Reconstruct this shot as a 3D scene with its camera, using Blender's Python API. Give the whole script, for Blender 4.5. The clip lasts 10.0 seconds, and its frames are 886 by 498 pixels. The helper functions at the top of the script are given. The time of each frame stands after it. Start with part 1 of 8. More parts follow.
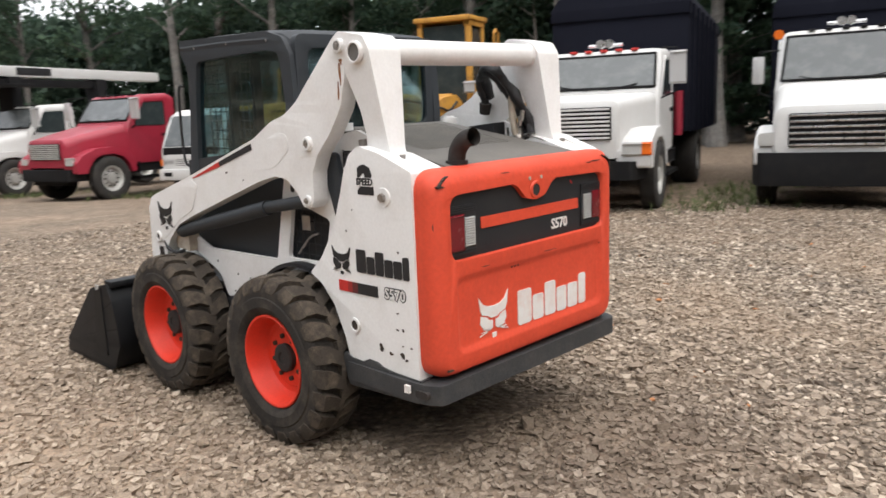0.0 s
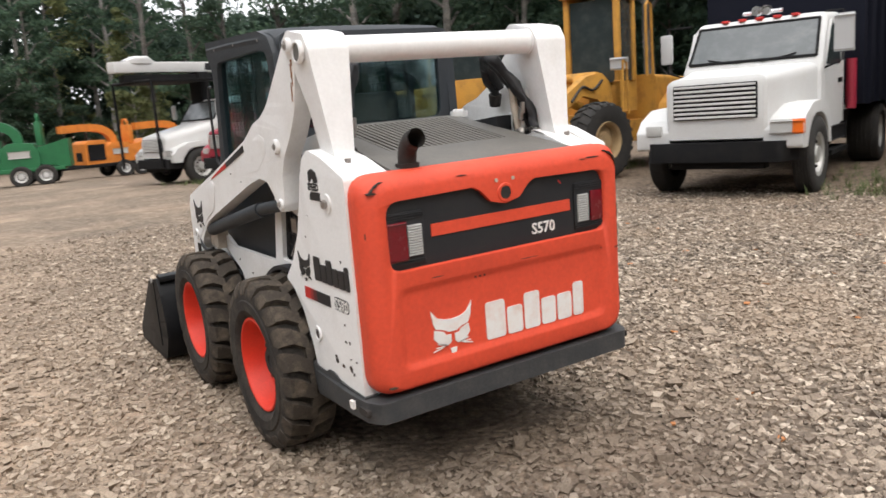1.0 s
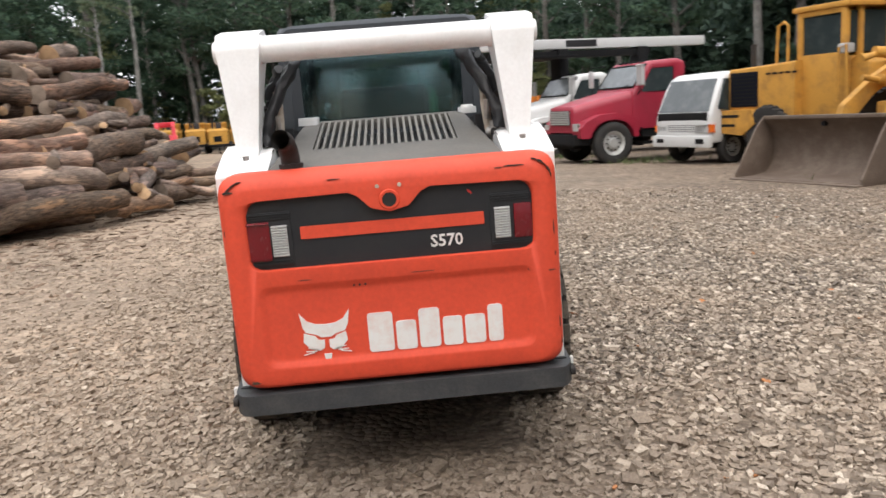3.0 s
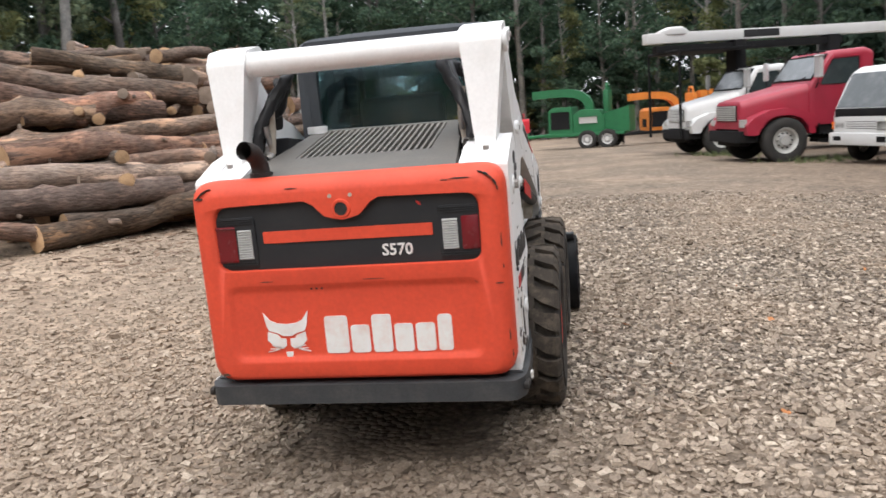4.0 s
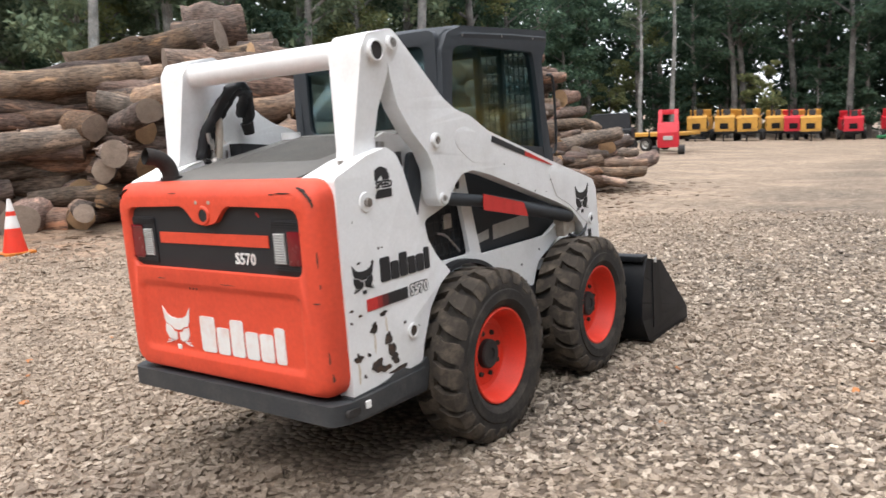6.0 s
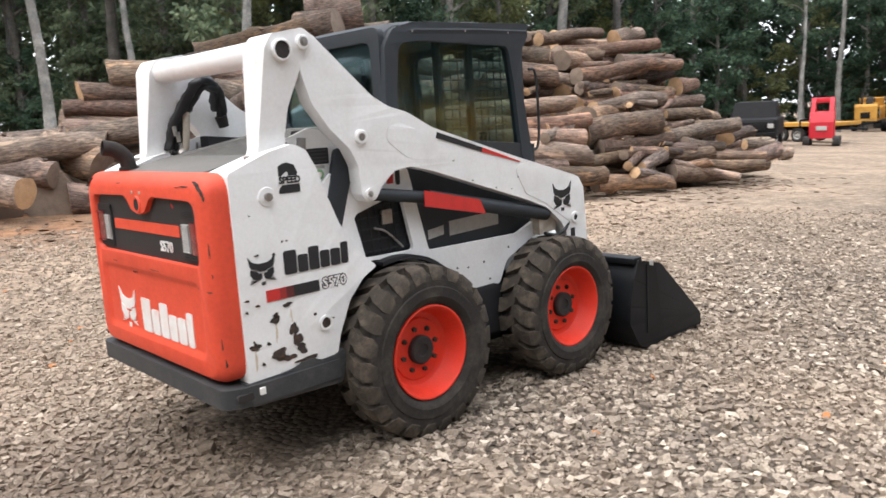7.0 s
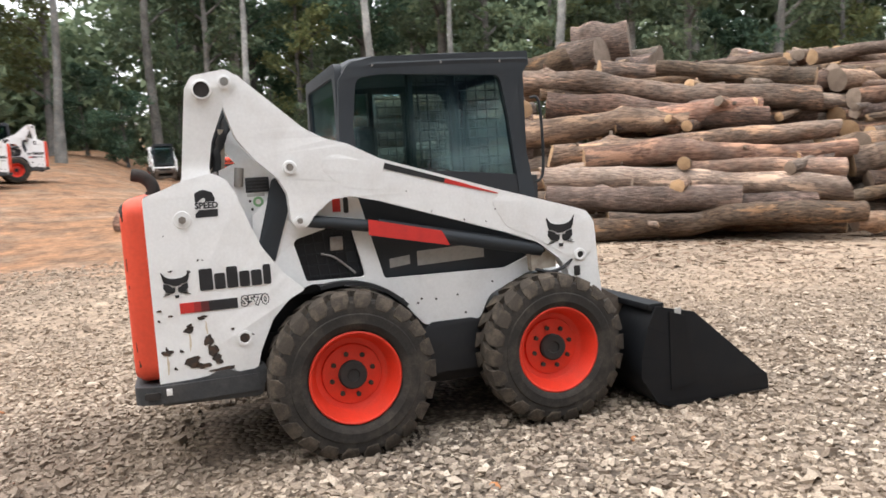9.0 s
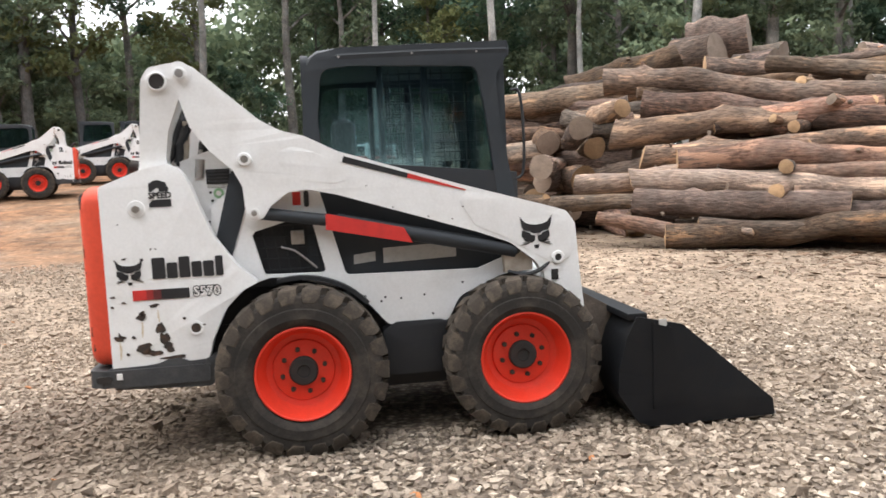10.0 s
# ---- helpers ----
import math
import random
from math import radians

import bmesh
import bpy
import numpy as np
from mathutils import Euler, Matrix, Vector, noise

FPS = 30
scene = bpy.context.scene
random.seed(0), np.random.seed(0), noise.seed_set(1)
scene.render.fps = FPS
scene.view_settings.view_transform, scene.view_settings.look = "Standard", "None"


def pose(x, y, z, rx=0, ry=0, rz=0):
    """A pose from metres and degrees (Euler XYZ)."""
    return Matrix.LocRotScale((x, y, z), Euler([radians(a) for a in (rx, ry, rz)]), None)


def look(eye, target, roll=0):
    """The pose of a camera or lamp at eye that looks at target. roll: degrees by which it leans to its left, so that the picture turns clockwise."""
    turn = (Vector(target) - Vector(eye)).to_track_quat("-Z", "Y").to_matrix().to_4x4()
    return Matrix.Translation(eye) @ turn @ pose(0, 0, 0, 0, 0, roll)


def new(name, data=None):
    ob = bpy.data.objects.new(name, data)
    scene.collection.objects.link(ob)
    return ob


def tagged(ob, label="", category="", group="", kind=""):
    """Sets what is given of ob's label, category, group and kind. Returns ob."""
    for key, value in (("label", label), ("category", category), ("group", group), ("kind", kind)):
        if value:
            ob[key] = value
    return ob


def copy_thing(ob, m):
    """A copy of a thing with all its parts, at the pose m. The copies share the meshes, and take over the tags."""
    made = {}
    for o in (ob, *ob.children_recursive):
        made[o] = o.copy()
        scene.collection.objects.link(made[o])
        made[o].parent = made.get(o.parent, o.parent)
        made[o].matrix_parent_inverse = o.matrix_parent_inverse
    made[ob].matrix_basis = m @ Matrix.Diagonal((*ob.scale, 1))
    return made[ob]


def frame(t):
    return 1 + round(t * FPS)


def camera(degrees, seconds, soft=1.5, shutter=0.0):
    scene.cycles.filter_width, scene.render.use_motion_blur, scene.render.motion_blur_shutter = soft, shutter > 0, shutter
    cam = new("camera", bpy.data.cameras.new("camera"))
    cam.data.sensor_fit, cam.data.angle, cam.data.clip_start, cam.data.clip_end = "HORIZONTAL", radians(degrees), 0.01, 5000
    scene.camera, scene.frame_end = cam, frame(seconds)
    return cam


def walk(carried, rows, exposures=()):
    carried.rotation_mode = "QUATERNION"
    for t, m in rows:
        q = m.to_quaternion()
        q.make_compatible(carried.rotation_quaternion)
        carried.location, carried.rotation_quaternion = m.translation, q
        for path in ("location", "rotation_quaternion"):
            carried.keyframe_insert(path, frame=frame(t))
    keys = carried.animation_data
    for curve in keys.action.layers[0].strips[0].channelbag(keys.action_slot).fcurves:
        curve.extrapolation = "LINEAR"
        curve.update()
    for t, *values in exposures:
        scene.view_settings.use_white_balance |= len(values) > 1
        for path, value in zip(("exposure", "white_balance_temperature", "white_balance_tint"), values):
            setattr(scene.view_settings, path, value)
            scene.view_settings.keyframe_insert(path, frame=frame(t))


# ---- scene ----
cam = camera(59.0, 10.0, soft=1.6, shutter=0.35)
PATH = [
    (0, (-2.801, -3.081, 1.518), (-1.383, -1.711, 1.181), -2.3),
    (0.5, (-2.387, -3.309, 1.519), (-1.186, -1.752, 1.156), -3.2),
    (1, (-1.918, -3.501, 1.544), (-0.874, -1.834, 1.181), -4.3),
    (1.5, (-1.467, -3.716, 1.542), (-0.650, -1.924, 1.195), -4.7),
    (2, (-0.996, -3.773, 1.529), (-0.367, -1.907, 1.179), -4.6),
    (2.5, (-0.515, -3.840, 1.523), (-0.137, -1.910, 1.161), -4.2),
    (2.7, (-0.290, -3.914, 1.506), (-0.024, -1.964, 1.146), -4.1),
    (3.8, (0.715, -3.949, 1.512), (0.436, -1.999, 1.168), -3.7),
    (4, (0.920, -3.934, 1.518), (0.558, -1.996, 1.178), -4.1),
    (4.5, (1.357, -3.816, 1.512), (0.799, -1.920, 1.202), -3.3),
    (5, (1.764, -3.576, 1.500), (1.030, -1.739, 1.207), -2.0),
    (5.2, (1.965, -3.485, 1.490), (1.108, -1.705, 1.184), -2.6),
    (6.3, (2.931, -2.815, 1.497), (1.681, -1.285, 1.190), -2.9),
    (6.5, (3.118, -2.695, 1.458), (1.805, -1.218, 1.149), -3.0),
    (7, (3.431, -2.352, 1.499), (1.984, -1.012, 1.169), -2.5),
    (7.5, (3.656, -1.932, 1.522), (2.111, -0.703, 1.197), -1.8),
    (8, (3.987, -1.575, 1.532), (2.292, -0.560, 1.222), -1.9),
    (8.5, (4.189, -1.154, 1.454), (2.381, -0.342, 1.190), -2.7),
    (9, (4.389, -0.718, 1.428), (2.503, -0.093, 1.205), -2.6),
    (9.5, (4.564, -0.267, 1.412), (2.619, 0.147, 1.204), -2.4),
    (10, (4.445, 0.165, 1.361), (2.476, 0.451, 1.155), -1.8),
]
walk(cam, [(t, look(eye, target, roll)) for t, eye, target, roll in PATH], exposures=[(0.0, 0.55, 6500, 10), (2.5, 0.55, 6450, 10), (4.5, 0.63, 6250, 10), (7.0, 0.92, 6250, 10), (9.0, 1.02, 6420, 10), (10.0, 1.03, 6420, 10)])

# ---------------------------------------------------------------- light
world = bpy.data.worlds.new("overcast_sky")
scene.world = world
world.use_nodes = True
wn, wl = world.node_tree.nodes, world.node_tree.links
wn.clear()
sky = wn.new("ShaderNodeTexSky")
sky.sky_type = 'NISHITA'
sky.sun_disc = False
sky.sun_elevation = radians(52)
sky.sun_rotation = radians(191)
sky.air_density, sky.dust_density, sky.ozone_density = 1.0, 6.0, 1.0
cloud = wn.new("ShaderNodeMix")
cloud.data_type = 'RGBA'
cloud.inputs[0].default_value = 0.80
cloud.inputs[7].default_value = (7.6, 7.7, 7.9, 1)
bg = wn.new("ShaderNodeBackground")
bg.inputs[1].default_value = 0.175
wo = wn.new("ShaderNodeOutputWorld")
wl.new(sky.outputs[0], cloud.inputs[6])
wl.new(cloud.outputs[2], bg.inputs[0])
wl.new(bg.outputs[0], wo.inputs[0])
sun_data = bpy.data.lights.new("sun", 'SUN')
sun_data.energy, sun_data.angle, sun_data.color = 1.4, radians(70), (1.0, 0.96, 0.90)
sun = new("sun", sun_data)
sun.matrix_world = look((0, 0, 30), (30 * 0.06, 30 * 0.32, 0))

# ---------------------------------------------------------------- materials


def material(name, base, rough=0.6, metal=0.0, spots=0.0, scale=8.0, dark=None, bump=0.0, bump_scale=60.0, vary=0.0, spec=0.5, coat=0.0, fine=0.0):
    """A node material: a base colour with large stains towards 'dark', fine grain, relief, and change from piece to piece."""
    m = bpy.data.materials.new(name)
    m.use_nodes = True
    n, l = m.node_tree.nodes, m.node_tree.links
    b = n["Principled BSDF"]
    b.inputs["Roughness"].default_value = rough
    b.inputs["Metallic"].default_value = metal
    b.inputs["Specular IOR Level"].default_value = spec
    b.inputs["Coat Weight"].default_value = coat
    tc = n.new("ShaderNodeTexCoord")
    out = None
    col = n.new("ShaderNodeRGB")
    col.outputs[0].default_value = (*base, 1)
    out = col.outputs[0]
    if spots > 0:
        nz = n.new("ShaderNodeTexNoise")
        nz.inputs["Scale"].default_value = scale
        nz.inputs["Detail"].default_value = 8
        nz.inputs["Roughness"].default_value = 0.65
        l.new(tc.outputs["Object"], nz.inputs["Vector"])
        ramp = n.new("ShaderNodeMapRange")
        ramp.inputs[1].default_value, ramp.inputs[2].default_value = 0.46, 0.74
        ramp.inputs[3].default_value, ramp.inputs[4].default_value = 0.0, spots
        l.new(nz.outputs["Fac"], ramp.inputs[0])
        mx = n.new("ShaderNodeMix")
        mx.data_type = 'RGBA'
        d = dark or tuple(c * 0.45 for c in base)
        mx.inputs[7].default_value = (*d, 1)
        l.new(ramp.outputs[0], mx.inputs[0])
        l.new(out, mx.inputs[6])
        out = mx.outputs[2]
        rr = n.new("ShaderNodeMapRange")
        rr.inputs[3].default_value, rr.inputs[4].default_value = rough, min(1.0, rough + 0.25)
        l.new(nz.outputs["Fac"], rr.inputs[0])
        l.new(rr.outputs[0], b.inputs["Roughness"])
    if fine > 0:
        nf = n.new("ShaderNodeTexNoise")
        nf.inputs["Scale"].default_value = scale * 14
        nf.inputs["Detail"].default_value = 4
        l.new(tc.outputs["Object"], nf.inputs["Vector"])
        hs = n.new("ShaderNodeHueSaturation")
        mr = n.new("ShaderNodeMapRange")
        mr.inputs[1].default_value, mr.inputs[2].default_value = 0.3, 0.7
        mr.inputs[3].default_value, mr.inputs[4].default_value = 1 - fine, 1 + fine
        l.new(nf.outputs["Fac"], mr.inputs[0])
        l.new(mr.outputs[0], hs.inputs["Value"])
        l.new(out, hs.inputs["Color"])
        out = hs.outputs[0]
    if vary > 0:
        oi = n.new("ShaderNodeObjectInfo")
        hs = n.new("ShaderNodeHueSaturation")
        mr = n.new("ShaderNodeMapRange")
        mr.inputs[3].default_value, mr.inputs[4].default_value = 1 - vary, 1 + vary
        l.new(oi.outputs["Random"], mr.inputs[0])
        l.new(mr.outputs[0], hs.inputs["Value"])
        l.new(out, hs.inputs["Color"])
        out = hs.outputs[0]
    l.new(out, b.inputs["Base Color"])
    if bump > 0:
        nb = n.new("ShaderNodeTexNoise")
        nb.inputs["Scale"].default_value = bump_scale
        nb.inputs["Detail"].default_value = 5
        l.new(tc.outputs["Object"], nb.inputs["Vector"])
        bp = n.new("ShaderNodeBump")
        bp.inputs["Strength"].default_value = bump
        bp.inputs["Distance"].default_value = 0.01
        l.new(nb.outputs["Fac"], bp.inputs["Height"])
        l.new(bp.outputs[0], b.inputs["Normal"])
    return m


def glass_material(name, tint, rough=0.03):
    m = bpy.data.materials.new(name)
    m.use_nodes = True
    n, l = m.node_tree.nodes, m.node_tree.links
    n.remove(n["Principled BSDF"])
    tr = n.new("ShaderNodeBsdfTransparent")
    tr.inputs[0].default_value = (*tint, 1)
    gl = n.new("ShaderNodeBsdfGlossy")
    gl.inputs["Roughness"].default_value = rough
    gl.inputs["Color"].default_value = (0.70, 0.95, 1.0, 1)
    lw = n.new("ShaderNodeLayerWeight")
    pw = n.new("ShaderNodeMath")
    pw.operation = 'POWER'
    pw.inputs[1].default_value = 4.0
    l.new(lw.outputs["Facing"], pw.inputs[0])
    fr = n.new("ShaderNodeMapRange")
    fr.inputs[3].default_value, fr.inputs[4].default_value = 0.085, 0.75
    l.new(pw.outputs[0], fr.inputs[0])
    mx = n.new("ShaderNodeMixShader")
    l.new(fr.outputs[0], mx.inputs[0])
    l.new(tr.outputs[0], mx.inputs[1])
    l.new(gl.outputs[0], mx.inputs[2])
    l.new(mx.outputs[0], n["Material Output"].inputs[0])
    return m


WHITE = material("white_paint", (0.79, 0.786, 0.78), 0.42, spots=0.22, scale=5, dark=(0.42, 0.38, 0.33), bump=0.06, bump_scale=30, fine=0.03)
ORANGE = material("orange_red_paint", (0.66, 0.068, 0.028), 0.48, spots=0.35, scale=4, dark=(0.42, 0.04, 0.02), bump=0.05, bump_scale=25, fine=0.06)
RIMRED = material("red_rim_paint", (0.70, 0.035, 0.012), 0.42, spots=0.25, scale=9, dark=(0.30, 0.05, 0.03), fine=0.06)
CHARCOAL = material("charcoal_plastic", (0.019, 0.024, 0.030), 0.48, spots=0.4, scale=6, dark=(0.042, 0.043, 0.045), bump=0.08, bump_scale=200)
BLACK = material("black_satin", (0.011, 0.012, 0.015), 0.45, spots=0.4, scale=7, dark=(0.035, 0.033, 0.03), bump=0.05)
BUCKETBLACK = material("black_bucket_paint", (0.006, 0.007, 0.009), 0.42, spots=0.5, scale=5, dark=(0.016, 0.015, 0.014), bump=0.08, bump_scale=40, spec=0.25)
SOOT = material("sooty_steel", (0.02, 0.018, 0.017), 0.75, spots=0.5, scale=12, dark=(0.07, 0.05, 0.04), bump=0.2, bump_scale=90)
HOODGREY = material("hood_grey_paint", (0.115, 0.108, 0.098), 0.55, spots=0.5, scale=5, dark=(0.19, 0.175, 0.155), bump=0.05, bump_scale=120, fine=0.08)
BUMPER = material("bumper_steel", (0.035, 0.037, 0.040), 0.5, spots=0.6, scale=9, dark=(0.09, 0.085, 0.08), bump=0.15, bump_scale=60, fine=0.15)
RUBBER = material("dusty_rubber", (0.029, 0.026, 0.0235), 0.8, spots=0.75, scale=10, dark=(0.092, 0.078, 0.064), bump=0.25, bump_scale=120, spec=0.25, fine=0.15)
TREAD = material("dusty_tread_rubber", (0.055, 0.046, 0.038), 0.9, spots=0.8, scale=14, dark=(0.165, 0.132, 0.10), bump=0.3, bump_scale=150, spec=0.2, fine=0.2)
STEEL = material("bare_steel", (0.42, 0.40, 0.38), 0.38, 1.0, spots=0.5, scale=20, dark=(0.18, 0.12, 0.08))
CHROME = material("chrome", (0.75, 0.75, 0.76), 0.16, 1.0, spots=0.2, scale=20)
RUST = material("rust_chip", (0.035, 0.028, 0.024), 0.85, spots=0.7, scale=30, dark=(0.14, 0.07, 0.035), bump=0.3)
DECALBLK = material("black_decal", (0.012, 0.012, 0.014), 0.45, spots=0.3, scale=20, dark=(0.05, 0.05, 0.05))
DECALWHT = material("white_decal", (0.74, 0.73, 0.71), 0.45, spots=0.35, scale=16, dark=(0.60, 0.25, 0.17))
DECALRED = material("red_decal", (0.55, 0.028, 0.022), 0.45, spots=0.3, scale=14, dark=(0.22, 0.02, 0.02))
DECALDEEP = material("deep_red_decal", (0.30, 0.022, 0.020), 0.45, spots=0.3, scale=14)
DECALMAROON = material("maroon_decal", (0.11, 0.018, 0.018), 0.45, spots=0.3, scale=14)
DECALGREY = material("grey_decal", (0.42, 0.41, 0.39), 0.5, spots=0.4, scale=25)
DECALGREEN = material("green_decal", (0.22, 0.40, 0.20), 0.5)
REDLENS = material("red_lens", (0.15, 0.004, 0.010), 0.12, spots=0.2, scale=30, bump=0.2, bump_scale=90, coat=0.4)
WHITELENS = material("clear_lens", (0.46, 0.46, 0.45), 0.15, bump=0.3, bump_scale=140, coat=0.4, fine=0.1)
AMBER = material("amber_lens", (0.75, 0.16, 0.02), 0.15, coat=0.4)
SEATMAT = material("black_vinyl", (0.018, 0.018, 0.020), 0.55, bump=0.1, bump_scale=300)
HOSE = material("hose_rubber", (0.012, 0.012, 0.014), 0.5, bump=0.1, bump_scale=200)
GLASS = glass_material("tinted_glass", (0.66, 0.77, 0.78), 0.09)
DARKGLASS = material("dark_truck_glass", (0.03, 0.04, 0.042), 0.06, spots=0.3, scale=3, dark=(0.10, 0.12, 0.12))
SCREENGLASS = material("grey_windscreen", (0.085, 0.095, 0.10), 0.08, spots=0.6, scale=2.5, dark=(0.20, 0.21, 0.21))

PALERUST = material("pale_rust_stain", (0.60, 0.52, 0.40), 0.7, spots=0.7, scale=20, dark=(0.46, 0.34, 0.20))
RUSTRUN = material("rust_run", (0.26, 0.115, 0.045), 0.8, spots=0.7, scale=25, dark=(0.12, 0.05, 0.025))
BRACKET = material("dirty_pale_paint", (0.46, 0.40, 0.33), 0.6, spots=0.7, scale=14, dark=(0.22, 0.17, 0.12), bump=0.1)
MUDSTEEL = material("muddy_steel", (0.085, 0.066, 0.052), 0.8, spots=0.8, scale=9, dark=(0.20, 0.155, 0.115), bump=0.25, bump_scale=60, fine=0.15)
GRATING = material("grating_steel", (0.17, 0.16, 0.145), 0.55, spots=0.5, scale=8, dark=(0.26, 0.24, 0.21), fine=0.1)

# ---------------------------------------------------------------- mesh helpers
from mathutils.geometry import tessellate_polygon


def thing(name, label, category, group="", m=None, kind=""):
    ob = new(name)
    ob.empty_display_size = 0.2
    if m is not None:
        ob.matrix_world = m
    return tagged(ob, label, category, group, kind)


def part(name, bm, mat, parent=None, label="", smooth=True, sharp=35):
    bmesh.ops.remove_doubles(bm, verts=bm.verts, dist=1e-5)
    bmesh.ops.recalc_face_normals(bm, faces=bm.faces)
    me = bpy.data.meshes.new(name)
    if smooth:
        for f in bm.faces:
            f.smooth = True
        lim = radians(sharp)
        for e in bm.edges:
            if len(e.link_faces) == 2 and e.calc_face_angle(0) > lim:
                e.smooth = False
    bm.to_mesh(me)
    bm.free()
    me.materials.append(mat)
    ob = new(name, me)
    if parent is not None:
        ob.parent = parent
    if label:
        ob["label"] = label
    return ob


def box(bm, x0, x1, y0, y1, z0, z1, bevel=0.0, seg=2, m=None):
    r = bmesh.ops.create_cube(bm, size=1.0)
    vs = r["verts"]
    for v in vs:
        v.co = Vector(((x0 + x1) / 2 + v.co.x * (x1 - x0), (y0 + y1) / 2 + v.co.y * (y1 - y0), (z0 + z1) / 2 + v.co.z * (z1 - z0)))
    if bevel > 0:
        es = list({e for v in vs for e in v.link_edges})
        out = bmesh.ops.bevel(bm, geom=es, offset=bevel, segments=seg, profile=0.6, affect='EDGES')
        vs = list({v for f in out["faces"] for v in f.verts} | {v for v in vs if v.is_valid})
    if m is not None:
        bmesh.ops.transform(bm, matrix=m, verts=[v for v in vs if v.is_valid])
    return bm


def rod(bm, a, b, r, r2=None, seg=16, caps=True):
    """A round bar from a to b."""
    a, b = Vector(a), Vector(b)
    d = b - a
    m = Matrix.Translation((a + b) / 2) @ d.to_track_quat('Z', 'Y').to_matrix().to_4x4()
    bmesh.ops.create_cone(bm, cap_ends=caps, segments=seg, radius1=r, radius2=r if r2 is None else r2, depth=d.length, matrix=m)
    return bm


def tube(bm, pts, r, seg=10, close=True):
    """A bent round bar through pts; r may be a list."""
    pts = [Vector(p) for p in pts]
    rs = r if isinstance(r, (list, tuple)) else [r] * len(pts)
    rings = []
    side = None
    for i, p in enumerate(pts):
        d = (pts[min(i + 1, len(pts) - 1)] - pts[max(i - 1, 0)]).normalized()
        if side is None:
            side = d.orthogonal().normalized()
        side = (side - d * side.dot(d)).normalized()
        up = d.cross(side)
        rings.append([bm.verts.new(p + (side * math.cos(2 * math.pi * k / seg) + up * math.sin(2 * math.pi * k / seg)) * rs[i]) for k in range(seg)])
    for a, b in zip(rings, rings[1:]):
        for k in range(seg):
            bm.faces.new((a[k], a[(k + 1) % seg], b[(k + 1) % seg], b[k]))
    if close:
        bm.faces.new(rings[0])
        bm.faces.new(rings[-1][::-1])
    return bm


def curve(points, steps=6):
    """Points on a smooth line through the given ones."""
    p = [Vector(q) for q in points]
    p = [2 * p[0] - p[1]] + p + [2 * p[-1] - p[-2]]
    out = []
    for i in range(1, len(p) - 2):
        for k in range(steps):
            t = k / steps
            a, b, c, d = p[i - 1], p[i], p[i + 1], p[i + 2]
            out.append(0.5 * (2 * b + (c - a) * t + (2 * a - 5 * b + 4 * c - d) * t * t + (3 * b - a - 3 * c + d) * t ** 3))
    return out + [p[-2]]


def rounded(points, seg=4):
    """A polygon with rounded corners, from (u, v, radius) or (u, v)."""
    n, out = len(points), []
    for i, q in enumerate(points):
        p = Vector(q[:2])
        r = q[2] if len(q) > 2 else 0
        if r <= 0:
            out.append(p)
            continue
        a, b = Vector(points[i - 1][:2]) - p, Vector(points[(i + 1) % n][:2]) - p
        la, lb = a.length, b.length
        a, b = a / la, b / lb
        ang = max(0.05, a.angle(b))
        cut = min(r / math.tan(ang / 2), la * 0.49, lb * 0.49)
        for k in range(seg + 1):
            t = k / seg
            out.append((p + a * cut) * (1 - t) ** 2 + p * 2 * t * (1 - t) + (p + b * cut) * t * t)
    return out


def rect(u0, u1, v0, v1, r=0.0, seg=4):
    return rounded([(u0, v0, r), (u1, v0, r), (u1, v1, r), (u0, v1, r)], seg)


AXES = {'x': lambda u, v, w: (w, u, v), 'y': lambda u, v, w: (u, w, v), 'z': lambda u, v, w: (u, v, w)}


def plate(bm, outline, w0, w1, axis='x', holes=(), bevel=0.0):
    """An outline (with holes) drawn across an axis and given thickness from w0 to w1. Outline (u, v): y, z for x; x, z for y; x, y for z."""
    put = AXES[axis]
    loops = [[Vector((p[0], p[1], 0)) for p in o] for o in (outline, *holes)]
    flat = [p for o in loops for p in o]
    tris = tessellate_polygon(loops)
    a = [bm.verts.new(put(p.x, p.y, w0)) for p in flat]
    b = [bm.verts.new(put(p.x, p.y, w1)) for p in flat]
    rim = []
    for t in tris:
        if len(set(t)) == 3:
            bm.faces.new([a[i] for i in t])
            bm.faces.new([b[i] for i in reversed(t)])
    k = 0
    for o in loops:
        m = len(o)
        for i in range(m):
            j = (i + 1) % m
            bm.faces.new((a[k + i], a[k + j], b[k + j], b[k + i]))
            rim += [(a[k + i], a[k + j]), (b[k + i], b[k + j])]
        k += m
    if bevel > 0:
        es = [e for e in (bm.edges.get(q) for q in rim) if e]
        bmesh.ops.bevel(bm, geom=es, offset=bevel, segments=2, profile=0.6, affect='EDGES', clamp_overlap=True)
    return bm


def lathe(bm, profile, seg=40, origin=(0, 0, 0)):
    """A turned shape about the x axis from (x, radius)."""
    o = Vector(origin)
    rings = [[bm.verts.new(o + Vector((x, r * math.cos(2 * math.pi * k / seg), r * math.sin(2 * math.pi * k / seg)))) for k in range(seg)] for x, r in profile]
    for a, b in zip(rings, rings[1:]):
        for k in range(seg):
            bm.faces.new((a[k], a[(k + 1) % seg], b[(k + 1) % seg], b[k]))
    return bm


